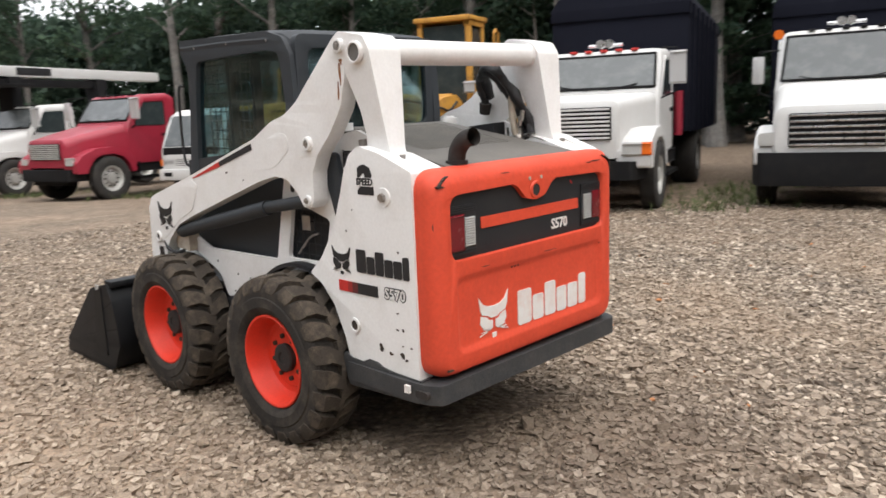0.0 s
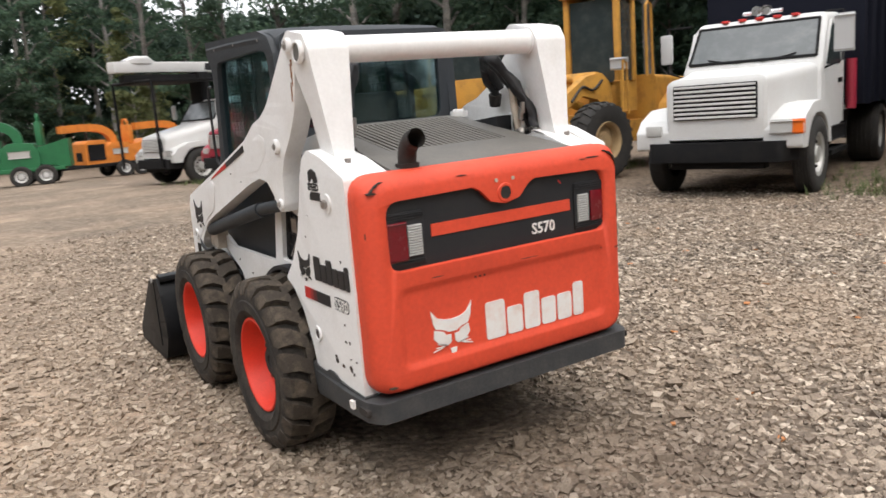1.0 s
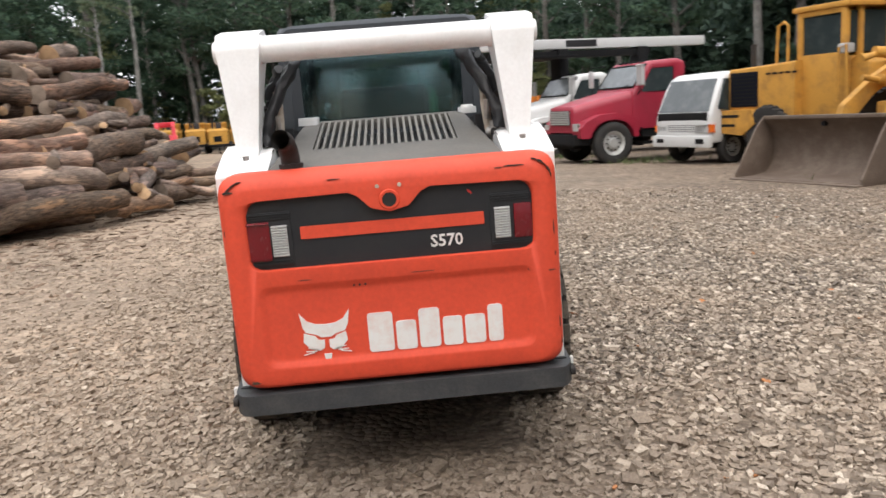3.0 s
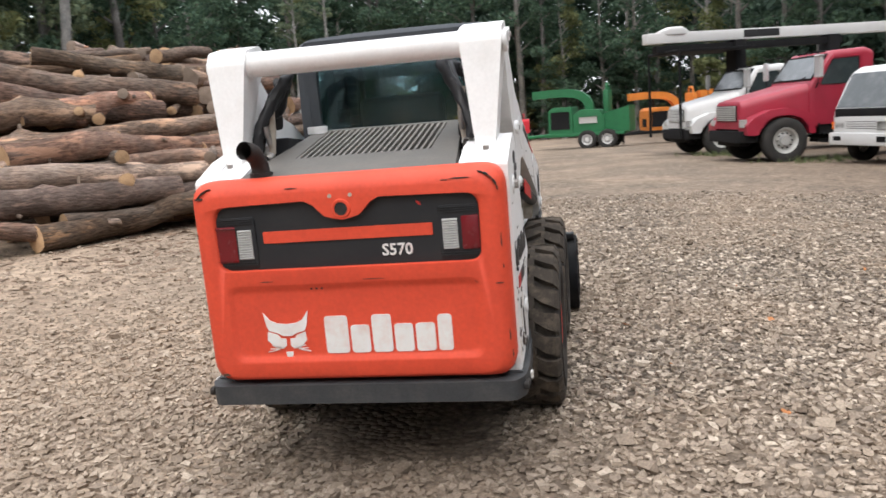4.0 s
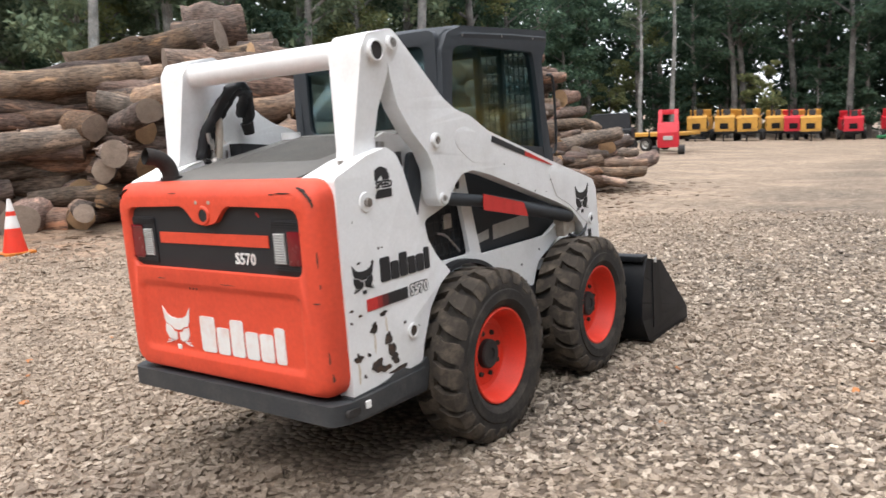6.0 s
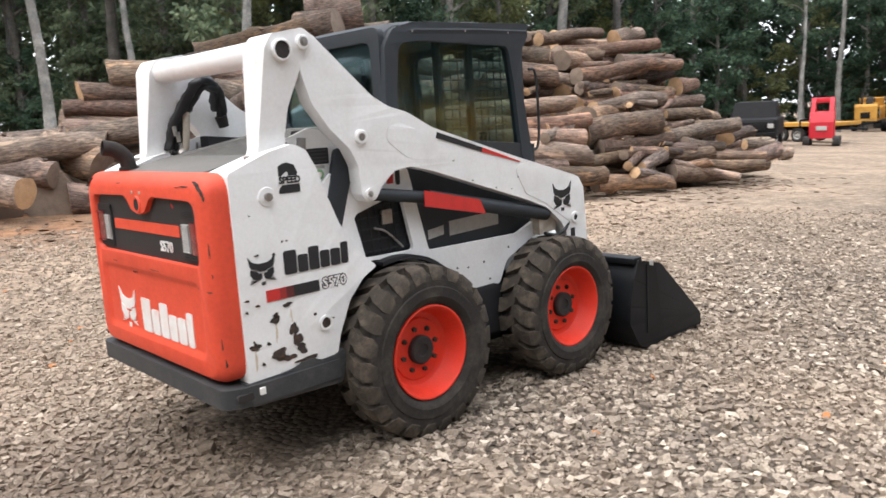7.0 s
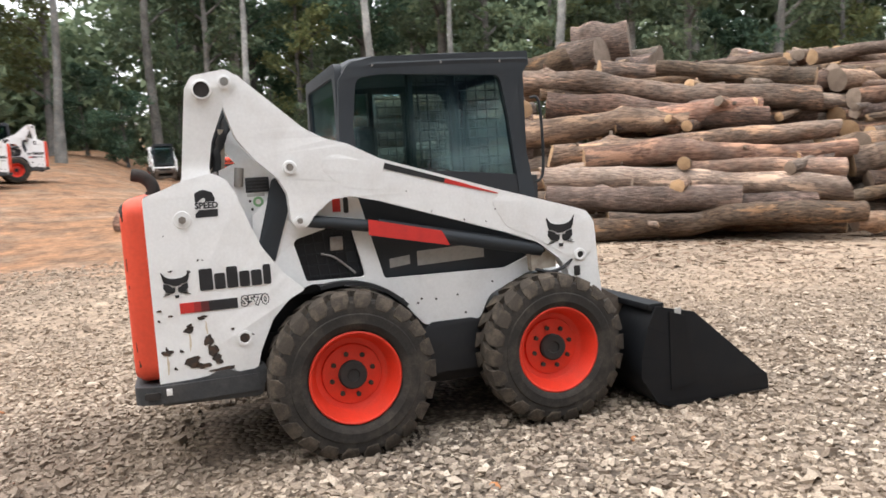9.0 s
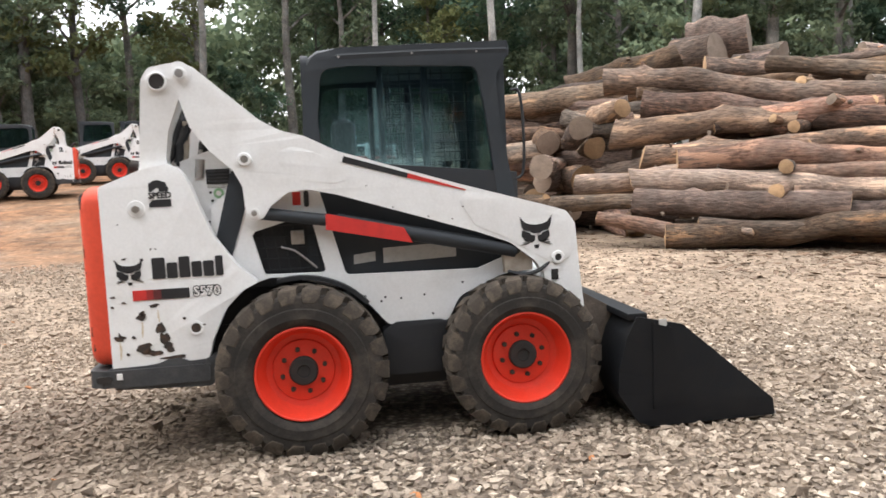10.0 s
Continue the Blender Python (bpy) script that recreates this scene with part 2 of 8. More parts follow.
def skin(bm, rings, caps=(True, True)):
    """Faces between loops of equal length."""
    vs = [[bm.verts.new(p) for p in r] for r in rings]
    n = len(vs[0])
    for a, b in zip(vs, vs[1:]):
        for k in range(n):
            bm.faces.new((a[k], a[(k + 1) % n], b[(k + 1) % n], b[k]))
    if caps[0]:
        bm.faces.new(vs[0])
    if caps[1]:
        bm.faces.new(vs[-1][::-1])
    return bm


def lettering(text, size, m, depth=0.003, stretch=1.0, bold=0.0):
    """A bmesh of solid letters of that height, at the pose m (reading along its x, up its y)."""
    cu = bpy.data.curves.new("letters", 'FONT')
    cu.body, cu.size, cu.extrude, cu.align_x, cu.align_y = text, size, depth, 'CENTER', 'CENTER'
    cu.resolution_u = 2
    cu.offset = bold
    ob = bpy.data.objects.new("letters", cu)
    scene.collection.objects.link(ob)
    me = bpy.data.meshes.new_from_object(ob.evaluated_get(bpy.context.evaluated_depsgraph_get()))
    bm = bmesh.new()
    bm.from_mesh(me)
    bpy.data.objects.remove(ob)
    bpy.data.curves.remove(cu)
    bpy.data.meshes.remove(me)
    bmesh.ops.transform(bm, matrix=m @ Matrix.Diagonal((stretch, 1, 1, 1)), verts=bm.verts)
    return bm

# ---------------------------------------------------------------- skid steer loader (rear axle at y = 0, facing +y)


def wheel(parent, x, y, z, side, grow=1.0):
    """One wheel; side +1 is outward to +x."""
    w = part_empty("wheel", parent, (x, y, z), side)
    R, W = 0.377, 0.13
    bm = bmesh.new()
    prof = [(-W * 0.72, 0.215), (-W * 0.80, 0.235), (-W, 0.29), (-W * 0.985, 0.325), (-W * 0.93, 0.352), (-W * 0.82, R - 0.014), (-W * 0.4, R - 0.012), (0, R - 0.010), (W * 0.4, R - 0.012), (W * 0.82, R - 0.014), (W * 0.925, 0.352), (W * 0.965, 0.328), (W * 0.965, 0.304), (W * 1.01, 0.300), (W * 1.02, 0.288),
            (W * 0.99, 0.262), (W * 1.0, 0.258), (W * 0.93, 0.238), (W * 0.80, 0.221), (W * 0.72, 0.215)]
    lathe(bm, prof, 56)
    tyre = part("tyre", bm, RUBBER, w, "dusty black rubber tyre")
    bm = bmesh.new()
    n = 22
    for s in (-1, 1):
        for i in range(n):
            a0 = 2 * math.pi * (i + (0.5 if s > 0 else 0)) / n
            rows = []
            # centre, knee, shoulder, sidewall end: across, turn, base radius, top radius, half width
            for u, da, rb, rt, hw in ((-0.012, 0.0, R - 0.03, R + 0.016, 0.030), (0.055, 0.105, R - 0.03, R + 0.019, 0.034), (0.104, 0.130, R - 0.04, R + 0.013, 0.041), (0.1215, 0.138, R - 0.06, R - 0.012, 0.044), (0.1275, 0.156, R - 0.075, R - 0.046, 0.030)):
                ring = []
                for r, k in ((rb, 1.12), (rt, 0.97)):
                    for q in ((-1, 1) if r == rb else (1, -1)):
                        a = a0 + da + q * hw * k / R
                        ring.append(bm.verts.new((s * u if u < 0.12 else s * (u if r == rt else u - 0.012), r * math.cos(a), r * math.sin(a))))
                rows.append(ring)
            for a, b in zip(rows, rows[1:]):
                for k in range(4):
                    bm.faces.new((a[k], a[(k + 1) % 4], b[(k + 1) % 4], b[k]))
            bm.faces.new(rows[0])
            bm.faces.new(rows[-1][::-1])
    tread = part("tread", bm, TREAD, w, "worn chevron tread lugs grey with dust", sharp=25)
    for ob in (tyre, tread):
        ob.scale = (1.0, grow, grow)
    bm = bmesh.new()
    lathe(bm, [(0.088, 0.228), (0.111, 0.228), (0.114, 0.222), (0.111, 0.216), (0.098, 0.210), (0.034, 0.194), (0.012, 0.178), (0.004, 0.150), (0.014, 0.146), (0.018, 0.10), (0.020, 0.055), (-0.01, 0.05), (-0.01, 0.001)], 48)
    part("rim", bm, RIMRED, w, "orange-red painted steel rim")
    bm = bmesh.new()
    lathe(bm, [(0.0, 0.070), (0.045, 0.070), (0.052, 0.062), (0.052, 0.032), (0.044, 0.028), (0.044, 0.001)], 24)
    part("hub_cap", bm, SOOT, w, "dark greasy hub")
    for i in range(8):
        a = 2 * math.pi * (i + 0.3) / 8
        bm = bmesh.new()
        c = Vector((0.02, 0.105 * math.cos(a), 0.105 * math.sin(a)))
        rod(bm, c - Vector((0.006, 0, 0)), c + Vector((0.011, 0, 0)), 0.0125, seg=6)
        rod(bm, c + Vector((0.008, 0, 0)), c + Vector((0.015, 0, 0)), 0.005, seg=8)
        part("wheel_nut", bm, RUST, w, smooth=False)
    return w


def part_empty(name, parent, at, side):
    ob = new(name)
    ob.parent = parent
    ob.matrix_basis = Matrix.Translation(at) @ (Matrix.Identity(4) if side > 0 else Matrix.Rotation(math.pi, 4, 'Z'))
    return ob


def head_mark(m, scale, mat_parts):
    """A plain animal-head mark as flat plates: crown with two ears, two cheeks, chin."""
    crown = [(-0.50, 0.44), (-0.36, 0.27), (-0.2, 0.20), (0.0, 0.18), (0.2, 0.20), (0.36, 0.27), (0.50, 0.46), (0.45, 0.16), (0.38, 0.02), (0.20, -0.02), (0.10, -0.08), (-0.10, -0.08), (-0.20, -0.02), (-0.40, 0.04), (-0.45, 0.14)]
    cheek_l = [(-0.44, 0.02), (-0.22, -0.05), (-0.16, -0.13), (-0.04, -0.14), (-0.05, -0.30), (-0.14, -0.36), (-0.32, -0.32), (-0.46, -0.16)]
    cheek_r = [(0.40, 0.0), (0.20, -0.06), (0.16, -0.13), (0.05, -0.14), (0.05, -0.30), (0.13, -0.36), (0.28, -0.33), (0.42, -0.18)]
    chin = [(-0.08, -0.43), (0.08, -0.43), (0.06, -0.54), (-0.06, -0.54)]
    bm = bmesh.new()
    for o in (crown, cheek_l, cheek_r, chin):
        plate(bm, o, 0.0, 0.004, 'z')
    for s in (-1, 1):
        for k in range(3):
            a = (0.16 + 0.05 * k) * s
            o = [(a, -0.33 - 0.02 * k), (a + 0.22 * s, -0.28 - 0.07 * k), (a + 0.22 * s, -0.295 - 0.07 * k), (a, -0.355 - 0.02 * k)]
            plate(bm, o, 0.0, 0.004, 'z')
    bmesh.ops.transform(bm, matrix=m @ Matrix.Diagonal((scale, scale, 1, 1)), verts=bm.verts)
    return bm


def word_blocks(parent, name, mat, width, height, m):
    """A brand word as six plain blocks with round corners, tall and low by turns."""
    x, ws = 0.0, ((0.185, 1.0), (0.150, 0.74), (0.155, 1.0), (0.145, 0.74), (0.150, 0.74), (0.110, 0.95))
    start = -width / 2
    for w, h in ws:
        a, b = start + x * width, start + (x + w) * width
        bm = bmesh.new()
        plate(bm, rect(a, b, -height / 2, -height / 2 + h * height, 0.028 * width, 3), 0.0, 0.004, 'z')
        bmesh.ops.transform(bm, matrix=m, verts=bm.verts)
        part(name, bm, mat, parent)
        x += w + 0.021


def blotch(bm, cy, cz, ry, rz, x, seed):
    rnd = random.Random(seed)
    n = 18
    ph = [rnd.uniform(0, 6.28) for _ in range(3)]
    o = []
    for i in range(n):
        a = 2 * math.pi * i / n
        k = 1 + 0.22 * math.sin(2 * a + ph[0]) + 0.15 * math.sin(3 * a + ph[1]) + 0.12 * math.sin(5 * a + ph[2])
        o.append((cy + ry * k * math.cos(a), cz + rz * k * math.sin(a)))
    return plate(bm, o, x, x + 0.0025, 'x')


def skid_steer():
    s = thing("skid_steer_loader", "white and orange-red skid steer loader with dusty tyres on gravel", "skid steer")
    # ---- wheels
    for side in (-1, 1):
        for y in (0.0, 1.082):
            wheel(s, side * 0.672, y, 0.388 if y else 0.393, side, 1.0 if y else 1.045)
    # ---- belly and axle housing
    bm = bmesh.new()
    plate(bm, rounded([(-0.86, 0.42, 0.03), (-0.50, 0.34, 0.05), (-0.15, 0.22, 0.05), (1.16, 0.22, 0.05), (1.30, 0.38, 0.05), (1.30, 0.60, 0.03), (-0.86, 0.60)]), -0.46, 0.46, 'x', bevel=0.01)
    for sx in (-1, 1):
        for y in (0, 1.082):
            rod(bm, (sx * 0.40, y, 0.388), (sx * 0.67, y, 0.388), 0.085, seg=20)
        plate(bm, rounded([(0.42, 0.30, 0.03), (0.74, 0.30, 0.03), (0.75, 0.55, 0.02), (0.69, 0.57, 0.03), (0.47, 0.57, 0.03), (0.40, 0.53, 0.02)]), sx * 0.40, sx * 0.56, 'x', bevel=0.008)
    part("chassis", bm, BLACK, s, "black steel belly and axle housings")
    # ---- white side panels with openings
    for sx in (-1, 1):
        bm = bmesh.new()
        o = rounded([(-0.42, 0.60), (-0.36, 0.70, 0.03), (-0.25, 0.80, 0.05), (-0.14, 0.835), (-0.05, 0.83, 0.12), (0.28, 0.74, 0.12), (0.43, 0.56, 0.04), (0.74, 0.56, 0.04), (0.80, 0.68, 0.10), (1.02, 0.775, 0.08), (1.16, 0.80), (1.16, 0.86), (1.05, 0.87, 0.03), (0.90, 0.815, 0.05), (0.232, 0.825, 0.03), (0.125, 1.245, 0.01), (-0.02, 1.29), (-0.28, 1.30), (-0.40, 1.20), (-0.42, 0.90)])
        hole = rounded([(-0.215, 1.045, 0.012), (-0.20, 1.065, 0.01), (-0.02, 1.115, 0.02), (0.075, 1.115, 0.02), (0.135, 0.845, 0.02), (-0.165, 0.85, 0.02)])
        plate(bm, o, sx * 0.525, sx * 0.548, 'x', (hole,), bevel=0.003)
        part("side_panel", bm, WHITE, s, "white painted side panel")
        # guard in the rear opening
        bm = bmesh.new()
        for k in range(7):
            y = -0.19 + 0.05 * k
            rod(bm, (sx * 0.516, y, 0.84), (sx * 0.516, y - 0.03, 1.11), 0.0035, seg=6)
        for k in range(5):
            z = 0.87 + 0.055 * k
            rod(bm, (sx * 0.516, -0.21, z), (sx * 0.516, 0.13, z), 0.0035, seg=6)
        part("grille_guard", bm, BLACK, s)
        bm = bmesh.new()
        tube(bm, curve([(sx * 0.515, -0.08, 0.98), (sx * 0.515, -0.02, 0.96), (sx * 0.515, 0.02, 0.93), (sx * 0.515, 0.09, 0.865)]), 0.006, 8)
        box(bm, sx * 0.505, sx * 0.52, -0.03, 0.035, 0.99, 1.06, 0.004)
        part("cable_clip", bm, STEEL, s)
        # dark lower cab wall behind the long opening
        bm = bmesh.new()
        plate(bm, rounded([(-0.42, 0.78), (1.14, 0.78), (1.14, 1.30), (-0.42, 1.46)]), sx * 0.40, sx * 0.497, 'x', bevel=0.006)
        part("lower_cab_wall", bm, BLACK, s, "black lower cab wall")
        for (a, b, c, d) in () if sx < 0 else ((0.275, 0.385, 0.870, 0.918), (0.425, 0.80, 0.868, 0.945)):
            bm = bmesh.new()
            plate(bm, [(a, c), (b, c + 0.012), (b, d + 0.012), (a, d)], sx * 0.498, sx * 0.501, 'x')
            part("warning_label", bm, DECALGREY, s, "scuffed grey instruction label")
        # front mount block
        bm = bmesh.new()
        plate(bm, rounded([(1.035, 0.79), (1.175, 0.80), (1.18, 0.875, 0.01), (1.10, 0.955, 0.045), (1.05, 0.945, 0.03), (1.03, 0.88)]), sx * 0.535, sx * 0.60, 'x', bevel=0.006)
        part("front_bracket", bm, BRACKET, s, "dirty pale cylinder bracket")
        bm = bmesh.new()
        rod(bm, (sx * 0.54, 1.09, 0.905), (sx * 0.62, 1.09, 0.905), 0.02, seg=14)
        part("bracket_pin", bm, SOOT, s)
        for y, z in ((0.32, 0.71), (0.40, 0.68), (0.42, 0.70), (0.50, 0.69), (0.62, 0.70), (0.66, 0.60), (0.82, 0.75)):
            bm = bmesh.new()
            rod(bm, (sx * 0.545, y, z), (sx * 0.551, y, z), 0.006, seg=8)
            part("panel_bolt", bm, SOOT, s)
    # ---- rear body: side plates, shoulders
    for sx in (-1, 1):
        bm = bmesh.new()
        o = rounded([(-0.885, 0.455, 0.01), (-0.885, 1.315, 0.02), (-0.70, 1.385, 0.05), (-0.575, 1.412, 0.03), (-0.515, 1.380, 0.05), (-0.472, 1.302, 0.05), (-0.440, 1.205, 0.2), (-0.377, 1.050, 0.2), (-0.284, 0.915, 0.2), (-0.190, 0.830, 0.01), (-0.27, 0.79, 0.1), (-0.352, 0.705, 0.1), (-0.420, 0.56, 0.1), (-0.445, 0.465, 0.01)])
        plate(bm, o, sx * 0.585, sx * 0.658, 'x', bevel=0.008)
        part("rear_side_plate", bm, WHITE, s, "white side plate with chipped paint")
        # shoulder ledge beside the hood
        bm = bmesh.new()
        prof = [(-0.885, 1.25), (-0.885, 1.312), (-0.70, 1.372), (-0.58, 1.395), (-0.52, 1.36), (-0.52, 1.25)]
        plate(bm, prof, sx * 0.46, sx * 0.60, 'x', bevel=0.006)
        part("shoulder", bm, WHITE, s)
        # inner wall between tower and cab
        bm = bmesh.new()
        plate(bm, rounded([(-0.60, 1.13), (-0.60, 1.40), (-0.40, 1.47, 0.03), (-0.10, 1.42), (0.10, 1.30), (0.10, 1.13)]), sx * 0.49, sx * 0.51, 'x')
        part("inner_wall", bm, WHITE, s, "white inner wall with stickers")
        bm = bmesh.new()
        box(bm, sx * 0.505, sx * 0.517, -0.418, -0.305, 1.308, 1.380, 0.004)
        vent = part("vent_box", bm, DECALBLK, s, "small black vent box")
        for k in range(4):
            bm = bmesh.new()
            box(bm, sx * 0.516, sx * 0.521, -0.410, -0.313, 1.318 + 0.016 * k, 1.324 + 0.016 * k, 0.001)
            part("slat", bm, BUMPER, vent)
        bm = bmesh.new()
        box(bm, sx * 0.505, sx * 0.513, -0.414, -0.33, 1.288, 1.303, 0.001)
        part("sticker", bm, DECALGREY, s, "narrow pale label")
        bm = bmesh.new()
        rod(bm, (sx * 0.508, -0.363, 1.262), (sx * 0.515, -0.363, 1.262), 0.025, seg=20)
        green = part("sticker", bm, DECALGREEN, s, "round green sticker")
        bm = bmesh.new()
        rod(bm, (sx * 0.513, -0.363, 1.262), (sx * 0.5165, -0.363, 1.262), 0.013, seg=14)
        part("sticker_centre", bm, DECALWHT, green)
        for y, z in ((-0.402, 1.267), (-0.394, 1.227), (-0.386, 1.180), (-0.44, 1.145), (-0.50, 1.30)):
            bm = bmesh.new()
            rod(bm, (sx * 0.508, y, z), (sx * 0.516, y, z), 0.007, seg=8)
            part("panel_bolt", bm, SOOT, s)
        bm = bmesh.new()
        tube(bm, [(sx * 0.522, -0.336, 1.240), (sx * 0.522, -0.372, 1.155)], 0.006, 8)
        tube(bm, [(sx * 0.522, -0.372, 1.155), (sx * 0.522, -0.430, 1.030)], 0.011, 10)
        part("gas_strut", bm, BLACK, s, "thin black gas strut")
        # hose fittings behind the tower
        bm = bmesh.new()
        tube(bm, [(sx * 0.44, -0.505, 1.62), (sx * 0.44, -0.515, 1.50), (sx * 0.45, -0.527, 1.395)], 0.019, 12)
        part("hydraulic_pipe", bm, BRACKET, s, "pale hydraulic pipe")
        bm = bmesh.new()
        lathe(bm, [(-0.030, 0.004), (-0.026, 0.018), (-0.012, 0.028), (0.012, 0.028), (0.026, 0.018), (0.030, 0.004)], 16, (0, -0.540, 1.378))
        for v in bm.verts:
            v.co.x = sx * (v.co.x + 0.46)
        part("hose_fitting", bm, STEEL, s, "dull steel hose fitting")
        bm = bmesh.new()
        tube(bm, [(sx * 0.46, -0.605, 1.390), (sx * 0.47, -0.54, 1.368), (sx * 0.47, -0.478, 1.346)], 0.013, 10)
        part("fitting_rod", bm, SOOT, s)
        for y, z in ((-0.56, 1.44), (-0.575, 1.47)):
            bm = bmesh.new()
            rod(bm, (sx * 0.44, y, z), (sx * 0.44, y - 0.005, z + 0.05), 0.012, seg=6)
            part("hose_fitting", bm, STEEL, s)
        bm = bmesh.new()
        box(bm, sx * 0.549, sx * 0.552, -0.01, 0.03, 1.185, 1.25, 0.001)
        part("sticker", bm, DECALRED, s)
        bm = bmesh.new()
        plate(bm, rect(0.045, 0.07, 1.175, 1.255, 0.012), sx * 0.549, sx * 0.553, 'x')
        part("latch_slot", bm, DECALBLK, s)
        # dark strut that rises inside to the arm
        bm = bmesh.new()
        plate(bm, rounded([(-0.392, 1.02), (-0.318, 0.945), (-0.215, 1.25, 0.03), (-0.222, 1.325, 0.03), (-0.262, 1.378, 0.03), (-0.295, 1.365, 0.02)]), sx * 0.530, sx * 0.556, 'x', bevel=0.006)
        part("inner_link", bm, CHARCOAL, s, "dark control link")
        # bolts and bosses on the plate
        bm = bmesh.new()
        rod(bm, (sx * 0.655, -0.722, 1.207), (sx * 0.664, -0.722, 1.207), 0.042, 0.038, seg=24)
        part("boss", bm, WHITE, s, "white round boss")
        bm = bmesh.new()
        rod(bm, (sx * 0.66, -0.722, 1.207), (sx * 0.680, -0.722, 1.207), 0.018, seg=6)
        part("boss_bolt", bm, STEEL, s, "steel bolt head")
        bm = bmesh.new()
        lathe(bm, [(0.0, 0.034), (0.008, 0.034), (0.008, 0.024), (-0.004, 0.022)], 24, (0, -0.492, 0.631))
        for v in bm.verts:
            v.co.x = sx * (v.co.x + 0.658)
        part("tie_down_ring", bm, WHITE, s)
        bm = bmesh.new()
        rod(bm, (sx * 0.655, -0.492, 0.631), (sx * 0.661, -0.492, 0.631), 0.023, seg=18)
        part("tie_down_hole", bm, RUST, s, "rusty dark hole")
    # ---- towers
    for sx in (-1, 1):
        bm = bmesh.new()
        o = rounded([(-0.725, 1.355), (-0.706, 1.40, 0.1), (-0.660, 1.80, 0.05), (-0.625, 1.855, 0.04), (-0.475, 1.882, 0.04), (-0.425, 1.850, 0.03), (-0.440, 1.790, 0.05), (-0.500, 1.705, 0.05), (-0.560, 1.56, 0.15), (-0.580, 1.44, 0.08), (-0.575, 1.37)], 5)
        plate(bm, o, 0.0, 1.0, 'x', bevel=0.0)
        for v in bm.verts:
            f = min(1.0, max(0.0, (v.co.z - 1.36) / 0.44))
            xi, xo = 0.515 - 0.045 * f, 0.596 + 0.050 * f
            v.co.x = sx * (xi + (xo - xi) * v.co.x)
        es = [e for e in bm.edges if len(e.link_faces) == 2 and e.calc_face_angle(0) > 0.9]
        bmesh.ops.bevel(bm, geom=es, offset=0.010, segments=3, profile=0.6, affect='EDGES', clamp_overlap=True)
        part("tower", bm, WHITE, s, "white lift-arm tower")
        bm = bmesh.new()
        lathe(bm, [(-0.01, 0.045), (0.006, 0.045), (0.009, 0.041), (0.009, 0.036), (-0.02, 0.034)], 28, (0, -0.586, 1.790))
        for v in bm.verts:
            v.co.x = sx * (v.co.x + 0.655)
        part("tube_collar", bm, WHITE, s)
        bm = bmesh.new()
        rod(bm, (sx * 0.645, -0.586, 1.790), (sx * 0.658, -0.586, 1.790), 0.0355, seg=24)
        part("tube_end", bm, SOOT if sx > 0 else HOODGREY, s, "dark open tube end" if sx > 0 else "grey tube end")
        bm = bmesh.new()
        lathe(bm, [(-0.01, 0.030), (0.008, 0.030), (0.010, 0.026), (0.010, 0.020), (0.004, 0.018)], 24, (0, -0.483, 1.823))
        for v in bm.verts:
            v.co.x = sx * (v.co.x + 0.655)
        part("pivot_ring", bm, WHITE, s)
        bm = bmesh.new()
        rod(bm, (sx * 0.65, -0.483, 1.823), (sx * 0.666, -0.483, 1.823), 0.0185, seg=16)
        rod(bm, (sx * 0.66, -0.483, 1.823), (sx * 0.672, -0.483, 1.823), 0.010, seg=6)
        part("pivot_pin", bm, STEEL, s, "greasy steel pivot pin")
        for y, z, r in ((-0.74, 1.355, 0.013), (-0.555, 1.40, 0.011)):
            bm = bmesh.new()
            rod(bm, (sx * 0.56, y, z), (sx * 0.56, y, z + 0.018), r, seg=10)
            part("shoulder_bolt", bm, STEEL, s)
    bm = bmesh.new()
    rod(bm, (-0.52, -0.588, 1.792), (0.52, -0.588, 1.792), 0.054, seg=36, caps=False)
    for sx in (-1, 1):
        rod(bm, (sx * 0.475, -0.588, 1.792), (sx * 0.462, -0.588, 1.792), 0.058, seg=36)
    part("cross_tube", bm, WHITE, s, "white round cross tube between the towers")
    # ---- lift arms
    for sx in (-1, 1):
        bm = bmesh.new()
        o = rounded([(-0.475, 1.868, 0.03), (-0.425, 1.855, 0.03), (-0.136, 1.598, 0.2), (-0.04, 1.545, 0.2), (0.067, 1.517, 0.2), (0.222, 1.437, 0.2), (0.819, 1.250, 0.2), (1.294, 1.112, 0.1), (1.352, 1.092, 0.03), (1.395, 1.030, 0.05), (1.412, 0.785, 0.1), (1.430, 0.60, 0.1), (1.44, 0.36, 0.05), (1.36, 0.30, 0.04), (1.27, 0.36, 0.05), (1.245, 0.60, 0.1), (1.225, 0.780, 0.08), (1.180, 0.848, 0.08), (1.055, 0.948, 0.1), (0.897, 1.008, 0.2), (0.211, 1.228, 0.1), (0.065, 1.262, 0.08), (-0.030, 1.250, 0.06), (-0.112, 1.185, 0.05), (-0.150, 1.130, 0.03), (-0.200, 1.122, 0.03), (-0.228, 1.160, 0.03), (-0.235, 1.290, 0.06), (-0.275, 1.368, 0.06), (-0.375, 1.463, 0.15), (-0.456, 1.570, 0.15), (-0.492, 1.690, 0.15), (-0.512, 1.800, 0.05), (-0.503, 1.850, 0.03)], 5)
        plate(bm, o, sx * 0.560, sx * 0.640, 'x', bevel=0.007)
        part("lift_arm", bm, WHITE, s, "white lift arm reaching down to the bucket")
        # raised patches pressed into the arm
        bm = bmesh.new()
